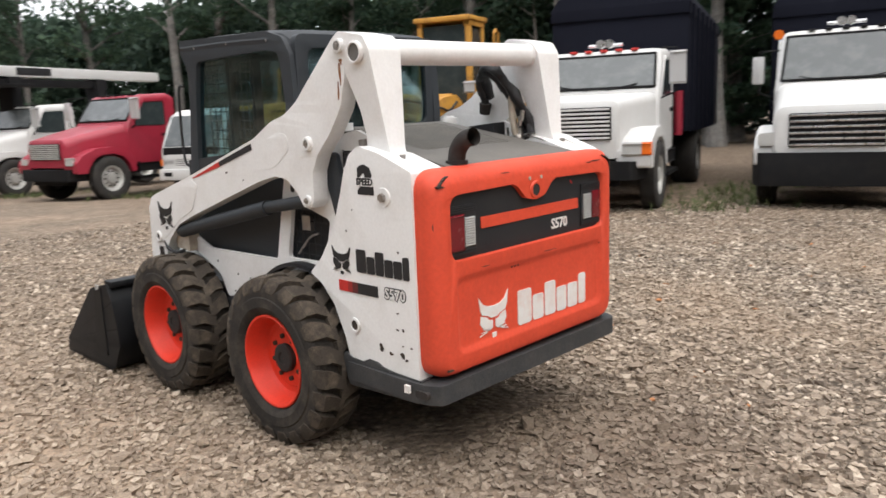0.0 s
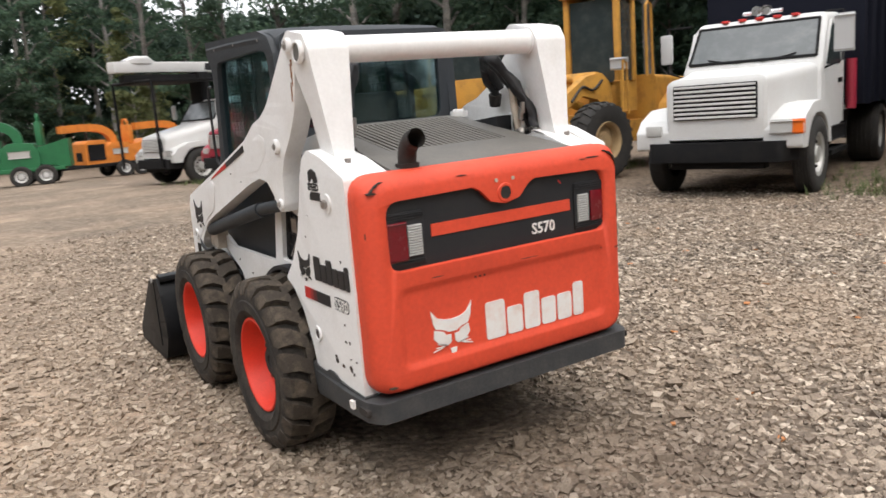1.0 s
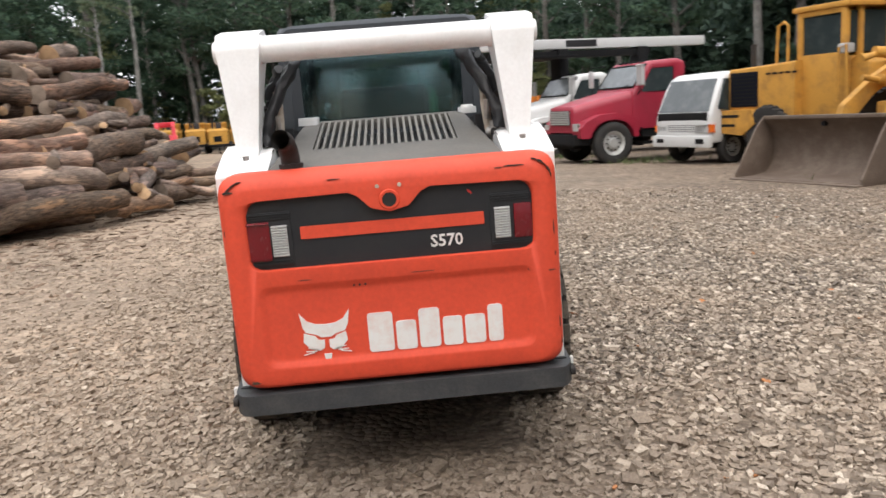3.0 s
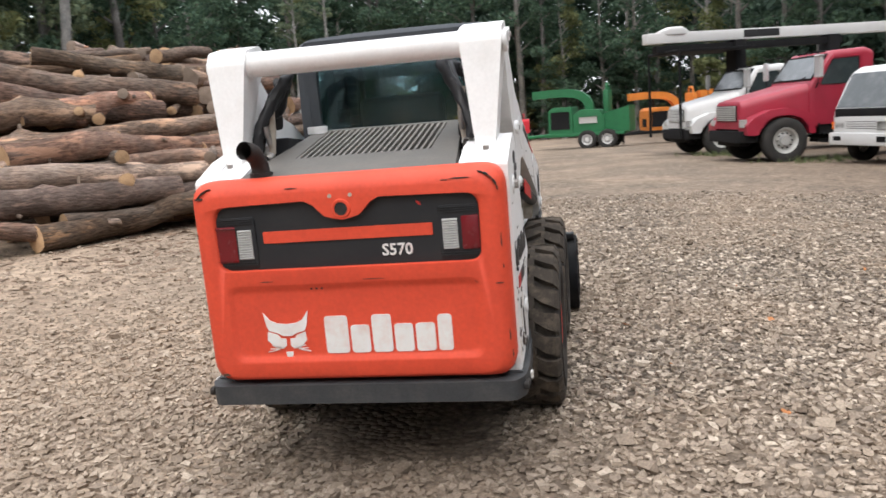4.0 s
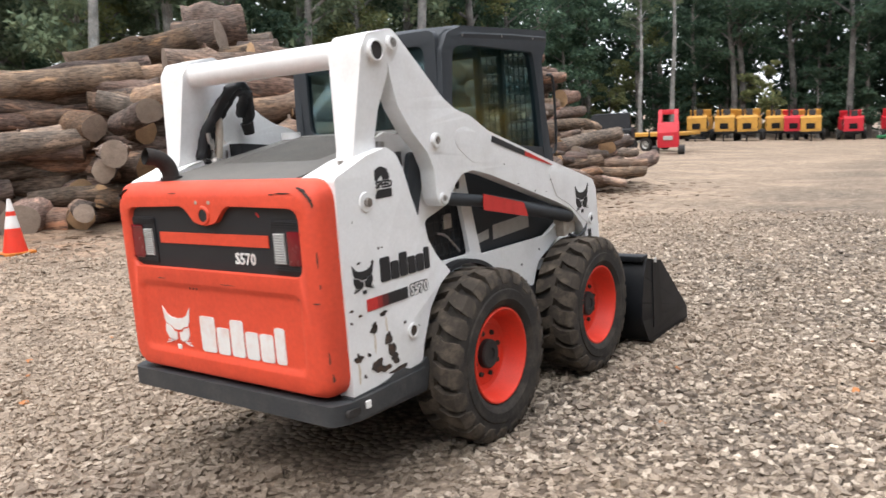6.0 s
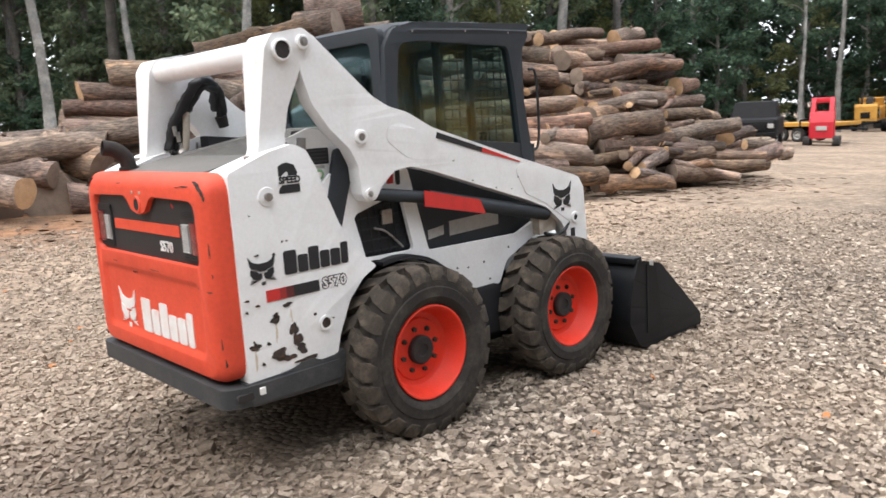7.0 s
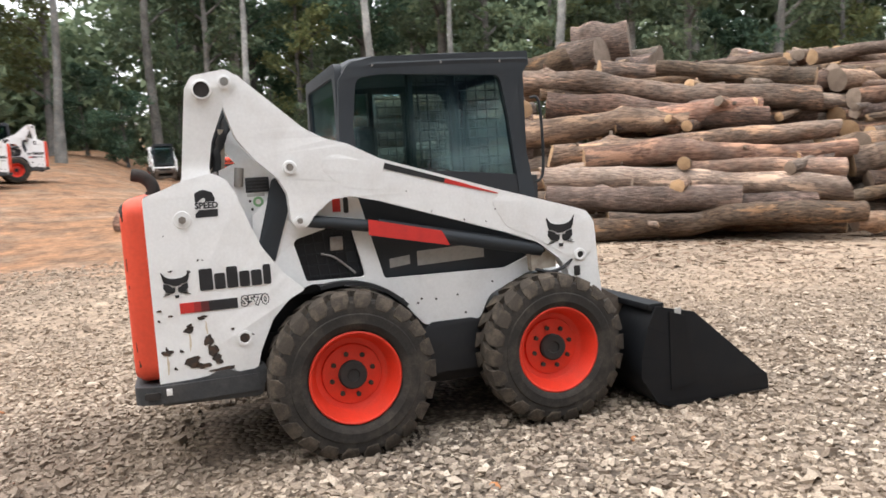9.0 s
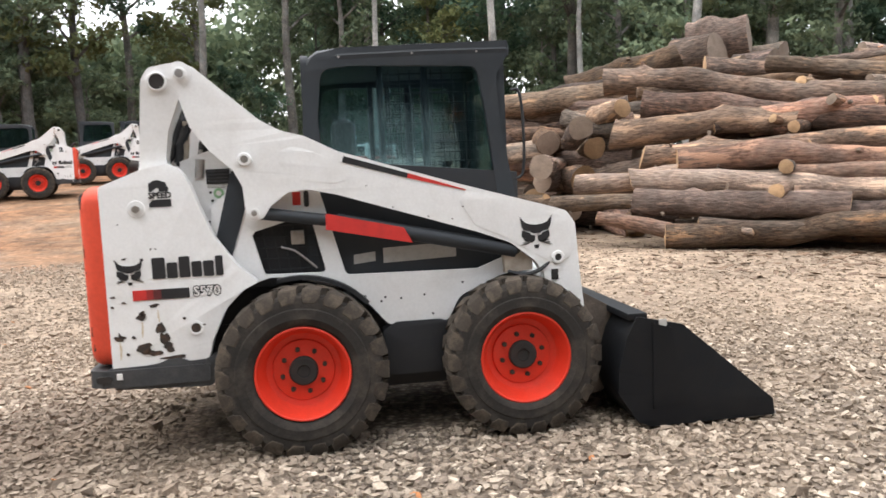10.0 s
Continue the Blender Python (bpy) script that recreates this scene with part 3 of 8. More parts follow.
        plate(bm, rounded([(-0.06, 1.385, 0.04), (-0.06, 1.455, 0.05), (0.02, 1.468, 0.08), (0.13, 1.43, 0.12), (0.25, 1.34, 0.05), (0.255, 1.30, 0.03), (0.20, 1.285, 0.05), (0.06, 1.30, 0.1)]), sx * 0.638, sx * 0.6420, 'x', bevel=0.0015)
        part("arm_pressing", bm, WHITE, s)
        bm = bmesh.new()
        plate(bm, rounded([(0.80, 1.185, 0.04), (0.86, 1.21, 0.03), (1.05, 1.165, 0.1), (1.30, 1.075, 0.04), (1.355, 1.05, 0.03), (1.375, 0.86, 0.05), (1.28, 0.825, 0.05), (1.18, 0.885, 0.05), (1.04, 0.975, 0.05), (0.88, 1.045, 0.05)]), sx * 0.638, sx * 0.6430, 'x', bevel=0.002)
        part("arm_pressing", bm, WHITE, s)
        for prof, y, z in (([(-0.01, 0.034), (0.014, 0.032), (0.018, 0.028), (0.018, 0.018), (0.010, 0.017)], -0.217, 1.417), ([(-0.01, 0.024), (0.012, 0.024), (0.012, 0.014), (0.006, 0.013)], -0.188, 1.160), ([(-0.01, 0.034), (0.010, 0.033), (0.013, 0.029), (0.013, 0.018), (0.0, 0.017)], 1.299, 0.860)):
            bm = bmesh.new()
            lathe(bm, prof, 24, (0, y, z))
            for v in bm.verts:
                v.co.x = sx * (v.co.x + 0.640)
            part("arm_boss", bm, WHITE, s)
        for y, z, r in ((-0.217, 1.417, 0.018), (-0.188, 1.160, 0.014)):
            bm = bmesh.new()
            rod(bm, (sx * 0.64, y, z), (sx * 0.654, y, z), r, seg=14)
            rod(bm, (sx * 0.65, y, z), (sx * 0.662, y, z), r * 0.6, seg=6)
            part("arm_pin", bm, STEEL, s)
        bm = bmesh.new()
        rod(bm, (sx * 0.64, 1.299, 0.860), (sx * 0.648, 1.299, 0.860), 0.018, seg=14)
        part("pin_hole", bm, SOOT, s)
        bm = bmesh.new()
        box(bm, sx * 0.639, sx * 0.646, 1.262, 1.298, 0.745, 0.800, 0.004)
        part("arm_latch", bm, SOOT, s)
        # sloping stripe: black, then red
        a, b = Vector((0.246, 1.402)), Vector((0.841, 1.222))
        d = (b - a)
        for t0, t1, w0, w1, mat, nm in ((0.0, 0.52, 0.019, 0.015, DECALBLK, "stripe"), (0.52, 1.0, 0.015, 0.003, DECALRED, "stripe_tip")):
            bm = bmesh.new()
            nrm = Vector((-d.y, d.x)).normalized()
            p, q = a + d * t0, a + d * t1
            plate(bm, [p - nrm * w0, q - nrm * w1, q + nrm * w1 * 0.6, p + nrm * w0 * 0.6], sx * 0.640, sx * 0.6435, 'x')
            part(nm, bm, mat, s)
        rot = Matrix.Translation((sx * 0.6432, 1.190, 1.000)) @ (Matrix(((0, 0, 1, 0), (1, 0, 0, 0), (0, 1, 0, 0), (0, 0, 0, 1))) if sx > 0 else Matrix(((0, 0, -1, 0), (-1, 0, 0, 0), (0, 1, 0, 0), (0, 0, 0, 1))))
        part("arm_mark", head_mark(rot, 0.165, None), DECALBLK, s, "black head-shaped mark")
        # lift cylinder
        bm = bmesh.new()
        rod(bm, (sx * 0.60, -0.188, 1.160), (sx * 0.60, 0.35, 1.075), 0.030, seg=18)
        rod(bm, (sx * 0.60, 0.20, 1.098), (sx * 0.60, 1.09, 0.905), 0.038, seg=20)
        part("lift_cylinder", bm, CHARCOAL, s, "dark hydraulic lift cylinder")
        if sx > 0:
            bm = bmesh.new()
            plate(bm, [(0.145, 1.062), (0.565, 0.974), (0.525, 1.052), (0.148, 1.140)], sx * 0.634, sx * 0.6385, 'x')
            part("cylinder_sticker", bm, DECALRED, s, "red warning sleeve")
        # thick sleeved hose run under the cross tube, and a coupler hanging from it
        bm = bmesh.new()
        tube(bm, curve([(sx * 0.52, -0.30, 1.60), (sx * 0.40, -0.36, 1.72), (sx * 0.36, -0.46, 1.735), (sx * 0.41, -0.52, 1.64), (sx * 0.475, -0.575, 1.50), (sx * 0.49, -0.60, 1.40)], 6), 0.025, 12)
        tube(bm, curve([(sx * 0.50, -0.27, 1.58), (sx * 0.42, -0.32, 1.69), (sx * 0.385, -0.42, 1.715), (sx * 0.425, -0.485, 1.63), (sx * 0.47, -0.53, 1.52), (sx * 0.50, -0.55, 1.40)], 6), 0.021, 12)
        for v in bm.verts:
            v.co += 0.012 * noise.noise_vector(v.co * 19) + 0.006 * noise.noise_vector(v.co * 60)
        part("hose_sleeve", bm, HOSE, s, "thick black sleeved hydraulic hoses")
        bm = bmesh.new()
        tube(bm, curve([(sx * 0.44, -0.38, 1.72), (sx * 0.47, -0.31, 1.68), (sx * 0.50, -0.285, 1.60), (sx * 0.51, -0.275, 1.54)], 5), 0.020, 10)
        for v in bm.verts:
            v.co += 0.009 * noise.noise_vector(v.co * 30)
        part("hydraulic_hose", bm, HOSE, s, "black hydraulic hose")
        bm = bmesh.new()
        rod(bm, (sx * 0.508, -0.278, 1.56), (sx * 0.515, -0.262, 1.505), 0.034, 0.028, 12)
        part("hose_coupler", bm, SOOT, s, "black hose coupler")
        bm = bmesh.new()
        for k in range(2):
            rod(bm, (sx * (0.47 + 0.04 * k), -0.54 + 0.09 * k, 1.34), (sx * (0.47 + 0.04 * k), -0.53 + 0.09 * k, 1.43), 0.022, seg=12)
        part("hose_fitting", bm, STEEL, s)
        bm = bmesh.new()
        tube(bm, curve([(sx * 0.63, 1.04, 0.80), (sx * 0.64, 1.12, 0.78), (sx * 0.645, 1.20, 0.80), (sx * 0.63, 1.26, 0.84)], 5), 0.010, 8)
        part("front_hose", bm, HOSE, s)
    bm = bmesh.new()
    rod(bm, (-0.57, 1.35, 0.70), (0.57, 1.35, 0.70), 0.06, seg=20)
    part("arm_cross_member", bm, WHITE, s)
    # ---- cab
    HW = 0.50
    cab_o = rounded([(0.05, 1.20), (0.062, 1.60, 0.2), (0.075, 1.83, 0.06), (0.13, 1.915, 0.07), (0.26, 1.950, 0.1), (1.115, 1.968, 0.015), (1.110, 1.895, 0.02), (1.045, 1.800, 0.10), (1.060, 1.55, 0.2), (1.125, 1.18), (1.150, 0.80), (0.05, 0.80)], 5)
    win_o = rounded([(0.165, 1.24, 0.03), (0.135, 1.60, 0.1), (0.165, 1.845, 0.06), (0.30, 1.862, 0.05), (0.945, 1.845, 0.05), (0.985, 1.62, 0.1), (1.035, 1.16, 0.03)], 5)
    for sx in (-1, 1):
        bm = bmesh.new()
        plate(bm, cab_o, sx * (HW - 0.05), sx * HW, 'x', (win_o,), bevel=0.012)
        part("cab_side", bm, CHARCOAL, s, "dark grey cab side frame")
        bm = bmesh.new()
        plate(bm, win_o, sx * (HW - 0.03), sx * (HW - 0.025), 'x')
        w = part("side_window", bm, GLASS, s, "tinted cab side window")
        w.visible_shadow = False
        bm = bmesh.new()
        for k in range(9):
            y = 0.50 + 0.055 * k
            rod(bm, (sx * (HW - 0.06), y, 1.20), (sx * (HW - 0.06), y, 1.84), 0.0035, seg=6)
        for k in range(13):
            z = 1.22 + 0.05 * k
            rod(bm, (sx * (HW - 0.06), 0.48, z), (sx * (HW - 0.06), 0.96, z), 0.0035, seg=6)
        part("window_screen", bm, BUMPER, s, "worn grey wire window screen")
        bm = bmesh.new()
        box(bm, sx * (HW - 0.07), sx * (HW - 0.035), 0.665, 0.70, 1.18, 1.85, 0.006)
        box(bm, sx * (HW - 0.07), sx * (HW - 0.035), 0.44, 0.47, 1.18, 1.86, 0.006)
        part("window_bar", bm, BLACK, s)
        bm = bmesh.new()
        tube(bm, curve([(sx * 0.49, 1.12, 1.72), (sx * 0.50, 1.165, 1.70), (sx * 0.50, 1.18, 1.50), (sx * 0.50, 1.17, 1.30), (sx * 0.49, 1.12, 1.26)], 5), 0.008, 8)
        part("grab_handle", bm, BLACK, s)
        for y, z in ((0.255, 1.905), (0.62, 1.915), (0.95, 1.915)):
            bm = bmesh.new()
            rod(bm, (sx * (HW - 0.002), y, z), (sx * (HW + 0.004), y, z), 0.006, seg=8)
            part("cab_bolt", bm, STEEL, s)
    # roof with rounded sides
    bm = bmesh.new()
    rings = []
    for y, dz, inset in ((0.085, -0.10, 0.04), (0.10, -0.045, 0.025), (0.15, -0.012, 0.012), (0.26, 0.0, 0.0), (0.70, 0.012, 0.0), (1.10, 0.014, 0.0), (1.118, 0.006, 0.006)):
        zt = 1.956 + dz
        h = HW + 0.004 - inset
        rings.append([(x, y, z) for x, z in ((-h + 0.005, zt - 0.07), (-h, zt - 0.045), (-h + 0.015, zt - 0.014), (-h + 0.05, zt), (-h * 0.5, zt + 0.008), (0, zt + 0.010), (h * 0.5, zt + 0.008), (h - 0.05, zt), (h - 0.015, zt - 0.014), (h, zt - 0.045), (h - 0.005, zt - 0.07))])
    skin(bm, rings)
    part("cab_roof", bm, CHARCOAL, s, "dark grey rounded cab roof")
    # rear frame and window
    bm = bmesh.new()
    o = rect(-0.47, 0.47, 1.20, 1.925, 0.05)
    hole = rect(-0.40, 0.40, 1.47, 1.86, 0.05)
    plate(bm, o, 0.065, 0.105, 'y', (hole,), bevel=0.006)
    part("cab_rear_frame", bm, CHARCOAL, s)
    bm = bmesh.new()
    plate(bm, hole, 0.080, 0.085, 'y')
    w = part("rear_window", bm, GLASS, s, "tinted cab rear window")
    w.visible_shadow = False
    bm = bmesh.new()
    o = rect(-0.47, 0.47, 0.86, 1.925, 0.05)
    hole = rect(-0.42, 0.42, 0.92, 1.86, 0.05)
    plate(bm, o, 1.055, 1.095, 'y', (hole,), bevel=0.006)
    part("cab_front_frame", bm, CHARCOAL, s)
    bm = bmesh.new()
    plate(bm, hole, 1.070, 1.075, 'y')
    w = part("front_window", bm, GLASS, s, "tinted cab front window")
    w.visible_shadow = False
    # seat, bars and controls inside
    bm = bmesh.new()
    box(bm, -0.24, 0.24, 0.32, 0.80, 1.02, 1.14, 0.04, 3)
    part("seat", bm, SEATMAT, s, "black vinyl operator seat")
    bm = bmesh.new()
    box(bm, -0.23, 0.23, 0.20, 0.33, 1.10, 1.62, 0.05, 3)
    part("seat_back", bm, SEATMAT, s)
    bm = bmesh.new()
    box(bm, -0.45, 0.45, 0.15, 1.05, 0.84, 1.02, 0.01)
    part("cab_floor", bm, BLACK, s)
    for sx in (-1, 1):
        bm = bmesh.new()
        box(bm, sx * 0.27, sx * 0.40, 0.35, 0.95, 1.02, 1.20, 0.02)
        part("armrest_console", bm, BLACK, s)
        bm = bmesh.new()
        tube(bm, [(sx * 0.33, 0.85, 1.18), (sx * 0.33, 0.88, 1.30), (sx * 0.33, 0.90, 1.38)], [0.014, 0.014, 0.026], 10)
        part("control_lever", bm, BLACK, s)
    bm = bmesh.new()
    box(bm, -0.35, 0.35, 0.10, 0.16, 1.87, 1.91, 0.008)
    part("cab_headliner_bar", bm, BLACK, s)
    # ---- rear hood with grating
    def hood_z(y):
        return 1.318 + (y + 0.90) * 0.190
    bm = bmesh.new()
    o = [(-0.455, -0.90), (0.455, -0.90), (0.375, -0.08), (-0.375, -0.08)]
    hole = [(-0.305, -0.615), (0.305, -0.615), (0.305, -0.115), (-0.305, -0.115)]
    plate(bm, o, -0.05, 0.0, 'z', (hole,), bevel=0.004)
    for v in bm.verts:
        v.co.z += hood_z(v.co.y)
    part("rear_hood", bm, HOODGREY, s, "dusty dark grey engine hood")
    bm = bmesh.new()
    for k in range(21):
        x = -0.292 + 0.584 * k / 20
        t = bmesh.new()
        box(t, x - 0.0056, x + 0.0056, -0.615, -0.115, -0.020, -0.001)
        for v in t.verts:
            v.co.z += hood_z(v.co.y)
        me = bpy.data.meshes.new("t")
        t.to_mesh(me)
        t.free()
        bm.from_mesh(me)
        bpy.data.meshes.remove(me)
    part("hood_grating", bm, GRATING, s, "slatted hood grating", smooth=False)
    bm = bmesh.new()
    plate(bm, [(-0.44, -0.86), (0.44, -0.86), (0.36, -0.10), (-0.36, -0.10)], -0.30, -0.075, 'z')
    for v in bm.verts:
        v.co.z += hood_z(v.co.y)
    part("engine_block", bm, BLACK, s)
    bm = bmesh.new()
    box(bm, -0.45, 0.45, -0.87, 0.06, 0.55, 1.24, 0.01)
    part("engine_bay", bm, BLACK, s)
    bm = bmesh.new()
    rod(bm, (0.40, -0.10, 1.46), (0.40, -0.10, 1.49), 0.045, seg=20)
    rod(bm, (0.40, -0.10, 1.485), (0.40, -0.10, 1.50), 0.03, seg=20)
    part("filler_cap", bm, WHITE, s)
    bm = bmesh.new()
    rod(bm, (-0.36, -0.12, 1.46), (-0.36, -0.12, 1.495), 0.05, seg=20)
    part("filler_cap", bm, WHITE, s)
    # exhaust elbow
    bm = bmesh.new()
    tube(bm, curve([(-0.368, -0.862, 1.29), (-0.368, -0.864, 1.350), (-0.370, -0.880, 1.392), (-0.375, -0.920, 1.425), (-0.382, -0.972, 1.437)], 4), 0.037, 18, close=False)
    tube(bm, curve([(-0.382, -0.973, 1.437), (-0.375, -0.920, 1.425), (-0.371, -0.888, 1.40)], 3), 0.032, 18, close=False)
    rod(bm, (-0.368, -0.862, 1.315), (-0.368, -0.862, 1.338), 0.047, seg=20)
    part("exhaust_pipe", bm, SOOT, s, "sooty bent exhaust pipe")
    # ---- tailgate
    def ring(hx0, hx1, z0, z1, r, y):
        return [(p.x, y, p.y) for p in rect(hx0, hx1, z0, z1, r, 6)]
    X, Z0, Z1 = 0.648, 0.466, 1.320
    bm = bmesh.new()
    rings = [ring(-X, X, Z0, Z1, 0.095, -0.885), ring(-X, X, Z0, Z1, 0.095, -0.930), ring(-X + 0.004, X - 0.004, Z0 + 0.003, Z1 - 0.006, 0.09, -0.950), ring(-X + 0.013, X - 0.013, Z0 + 0.008, Z1 - 0.017, 0.095, -0.966), ring(-X + 0.027, X - 0.027, Z0 + 0.015, Z1 - 0.034, 0.095, -0.979), ring(-X + 0.044, X - 0.044, Z0 + 0.022, Z1 - 0.052, 0.085, -0.987), ring(-X + 0.058, X - 0.058, Z0 + 0.028, Z1 - 0.066, 0.075, -0.990)]
    skin(bm, rings, (True, False))
    face = [(p[0], p[2]) for p in rings[-1]]
    rec = rounded([(-0.552, 0.945, 0.05), (0.552, 0.945, 0.05), (0.555, 1.215, 0.06), (0.155, 1.222, 0.03), (0.120, 1.205, 0.03), (0.072, 1.155, 0.04), (0.0, 1.138, 0.05), (-0.072, 1.155, 0.04), (-0.120, 1.205, 0.03), (-0.155, 1.222, 0.03), (-0.555, 1.215, 0.06)], 5)
    low = [(-0.535, 0.535, 0.552, 0.888, 0.05, -0.990), (-0.528, 0.528, 0.559, 0.881, 0.046, -0.9885), (-0.514, 0.514, 0.573, 0.867, 0.04, -0.980), (-0.504, 0.504, 0.583, 0.857, 0.036, -0.9765), (-0.494, 0.494, 0.593, 0.847, 0.03, -0.976)]
    low = [[(p.x, q[5], p.y) for p in rect(*q[:5], 5)] for q in low]
    loops = [[Vector((*p, 0)) for p in face], [Vector((*p, 0)) for p in rec], [Vector((p[0], p[2], 0)) for p in low[0]]]
    flat = [bm.verts.new((p.x, -0.990, p.y)) for o in loops for p in o]
    for t in tessellate_polygon(loops):
        if len(set(t)) == 3:
            bm.faces.new([flat[i] for i in t])
    n0, m = len(face), len(rec)
    cx, cz = 0.0, 1.08
    skin(bm, low, (False, True))
    prev = flat[n0:n0 + m]
    for k, y in ((0.985, -0.982), (0.972, -0.955)):
        cur = [bm.verts.new((cx + (p[0] - cx) * k, y, cz + (p[1] - cz) * k)) for p in rec]
        for i in range(m):
            bm.faces.new((prev[i], prev[(i + 1) % m], cur[(i + 1) % m], cur[i]))
        prev = cur
    gate = part("tailgate", bm, ORANGE, s, "orange-red tailgate with scuffed corners", sharp=50)
    bm = bmesh.new()
    plate(bm, [(cx + (p[0] - cx) * 0.978, cz + (p[1] - cz) * 0.978) for p in rec], -0.966, -0.950, 'y')
    part("tailgate_panel", bm, BLACK, gate, "black recessed tailgate panel")
    bm = bmesh.new()
    plate(bm, rect(-0.348, 0.356, 1.056, 1.104, 0.004), -0.971, -0.965, 'y')
    part("tailgate_stripe", bm, ORANGE, gate)
    bm = bmesh.new()
    lathe(bm, [(0.0, 0.040), (0.006, 0.036), (0.006, 0.027)], 24)
    bmesh.ops.transform(bm, matrix=Matrix.Translation((0, -0.990, 1.183)) @ Matrix.Rotation(math.radians(-90), 4, 'Z'), verts=bm.verts)
    part("lock_ring", bm, ORANGE, gate)
    bm = bmesh.new()
    rod(bm, (0, -0.993, 1.183), (0, -0.985, 1.183), 0.0275, seg=20)
    part("lock_hole", bm, SOOT, gate)
    for x, z, r in ((0.519, 0.868, 0.009), (-0.165, 0.862, 0.0045), (-0.143, 0.862, 0.0045), (-0.121, 0.862, 0.0045)):
        bm = bmesh.new()
        rod(bm, (x, -0.9865 if x > 0 else -0.9815, z), (x, -0.970, z), r, seg=12)
        part("gate_hole", bm, SOOT, gate)
    for sx in (-1, 1):
        bm = bmesh.new()
        rod(bm, (sx * 0.042, -0.9935, 1.236), (sx * 0.042, -0.980, 1.236), 0.008, seg=10)
        part("gate_bolt", bm, BRACKET, gate)
    for sx in (-1, 1):
        bm = bmesh.new()
        plate(bm, rect(min(sx * 0.380, sx * 0.548), max(sx * 0.380, sx * 0.548), 0.962, 1.168, 0.01), -0.972, -0.955, 'y', bevel=0.003)
        for k in range(3):
            box(bm, min(sx * 0.385, sx * 0.54), max(sx * 0.385, sx * 0.54), -0.976, -0.970, 1.140 + 0.009 * k, 1.144 + 0.009 * k)
        for k in range(2):
            box(bm, min(sx * 0.385, sx * 0.54), max(sx * 0.385, sx * 0.54), -0.976, -0.970, 0.970 + 0.009 * k, 0.974 + 0.009 * k)
        lamp = part("tail_lamp", bm, BLACK, gate, "rear lamp cluster")
        bm = bmesh.new()
        box(bm, sx * 0.470, sx * 0.540, -0.980, -0.965, 0.992, 1.126, 0.008)
        part("stop_lens", bm, REDLENS, lamp, "red stop lens")
        bm = bmesh.new()
        prof = [(-0.962, 0.996), (-0.962, 1.118)]
        for k in range(12):
            z = 1.116 - 0.010 * k
            prof += [(-0.975, z), (-0.981, z - 0.003), (-0.981, z - 0.007), (-0.975, z - 0.010)]
        plate(bm, prof, sx * 0.396, sx * 0.456, 'x')
        lens = part("reverse_lens", bm, WHITELENS, lamp, "ribbed clear lens", smooth=False)
    back = Matrix(((1, 0, 0, 0), (0, 0, -1, 0), (0, 1, 0, 0), (0, 0, 0, 1)))
    part("tailgate_number", lettering("S570", 0.066, Matrix.Translation((0.207, -0.967, 1.003)) @ back, 0.0025, 0.98, 0.0010), DECALWHT, gate, "white model number")
    word_blocks(gate, "word_block", DECALWHT, 0.530, 0.158, Matrix.Translation((0.137, -0.9757, 0.665)) @ back)
    part("tailgate_mark", head_mark(Matrix.Translation((-0.292, -0.9757, 0.681)) @ back, 0.195, None), DECALWHT, gate, "white head-shaped mark")
    # scuffs on the gate's corners and edges, following the rounded rim
    rnd = random.Random(4)

    def scuff(x, z, w, h, turn=0.0, mat=RUST, y=None):
        d = min(X - abs(x), Z1 - z, z - Z0 + 0.03)
        y = y or -0.0015 - float(np.interp(d, (0.0, 0.004, 0.013, 0.027, 0.044, 0.058), (0.935, 0.950, 0.966, 0.979, 0.987, 0.990)))
        c, q = math.cos(turn), math.sin(turn)
        o = []
        for k in range(12):
            u, v = w * math.cos(k * 0.5236) * rnd.uniform(0.6, 1.1), h * math.sin(k * 0.5236) * rnd.uniform(0.5, 1.1)
            o.append((x + u * c - v * q, z + u * q + v * c))
        bm = bmesh.new()
        plate(bm, o, y, y + 0.030, 'y')
        part("scuff", bm, mat, gate, "dark scuff in the paint")

    for x, z, w, h in ((-0.600, 1.255, 0.024, 0.006), (0.48, 1.272, 0.040, 0.004), (0.42, 1.268, 0.020, 0.003), (0.622, 1.02, 0.004, 0.030), (0.624, 0.92, 0.003, 0.012), (0.630, 0.64, 0.004, 0.028), (0.60, 0.855, 0.022, 0.0025), (0.636, 0.56, 0.003, 0.02), (-0.58, 0.505, 0.02, 0.007), (-0.632, 1.10, 0.003, 0.018), (-0.20, 1.275, 0.03, 0.002), (0.10, 0.895, 0.05, 0.0022), (-0.35, 0.900, 0.03, 0.002)):
        scuff(x, z, w, h)
    for sx in (-1, 1):
        for k in range(5 if sx > 0 else 3):
            a = math.radians(74 - 15 * k)
            scuff(sx * (0.535 + 0.088 * math.cos(a)), 1.205 + 0.088 * math.sin(a), 0.014, 0.0035 + 0.002 * (k % 2), sx * (a + math.pi / 2))
    scuff(0.305, 1.185, 0.016, 0.005, -0.8, DECALRED, -0.9675)
    # rubber seal strip between gate and body
    bm = bmesh.new()
    o = rect(-0.622, 0.622, 0.470, 1.318, 0.08)
    plate(bm, o, -0.900, -0.882, 'y', (rect(-0.58, 0.58, 0.52, 1.27, 0.05),))
    part("gate_seal", bm, BLACK, s)
    # ---- bumper
    bm = bmesh.new()
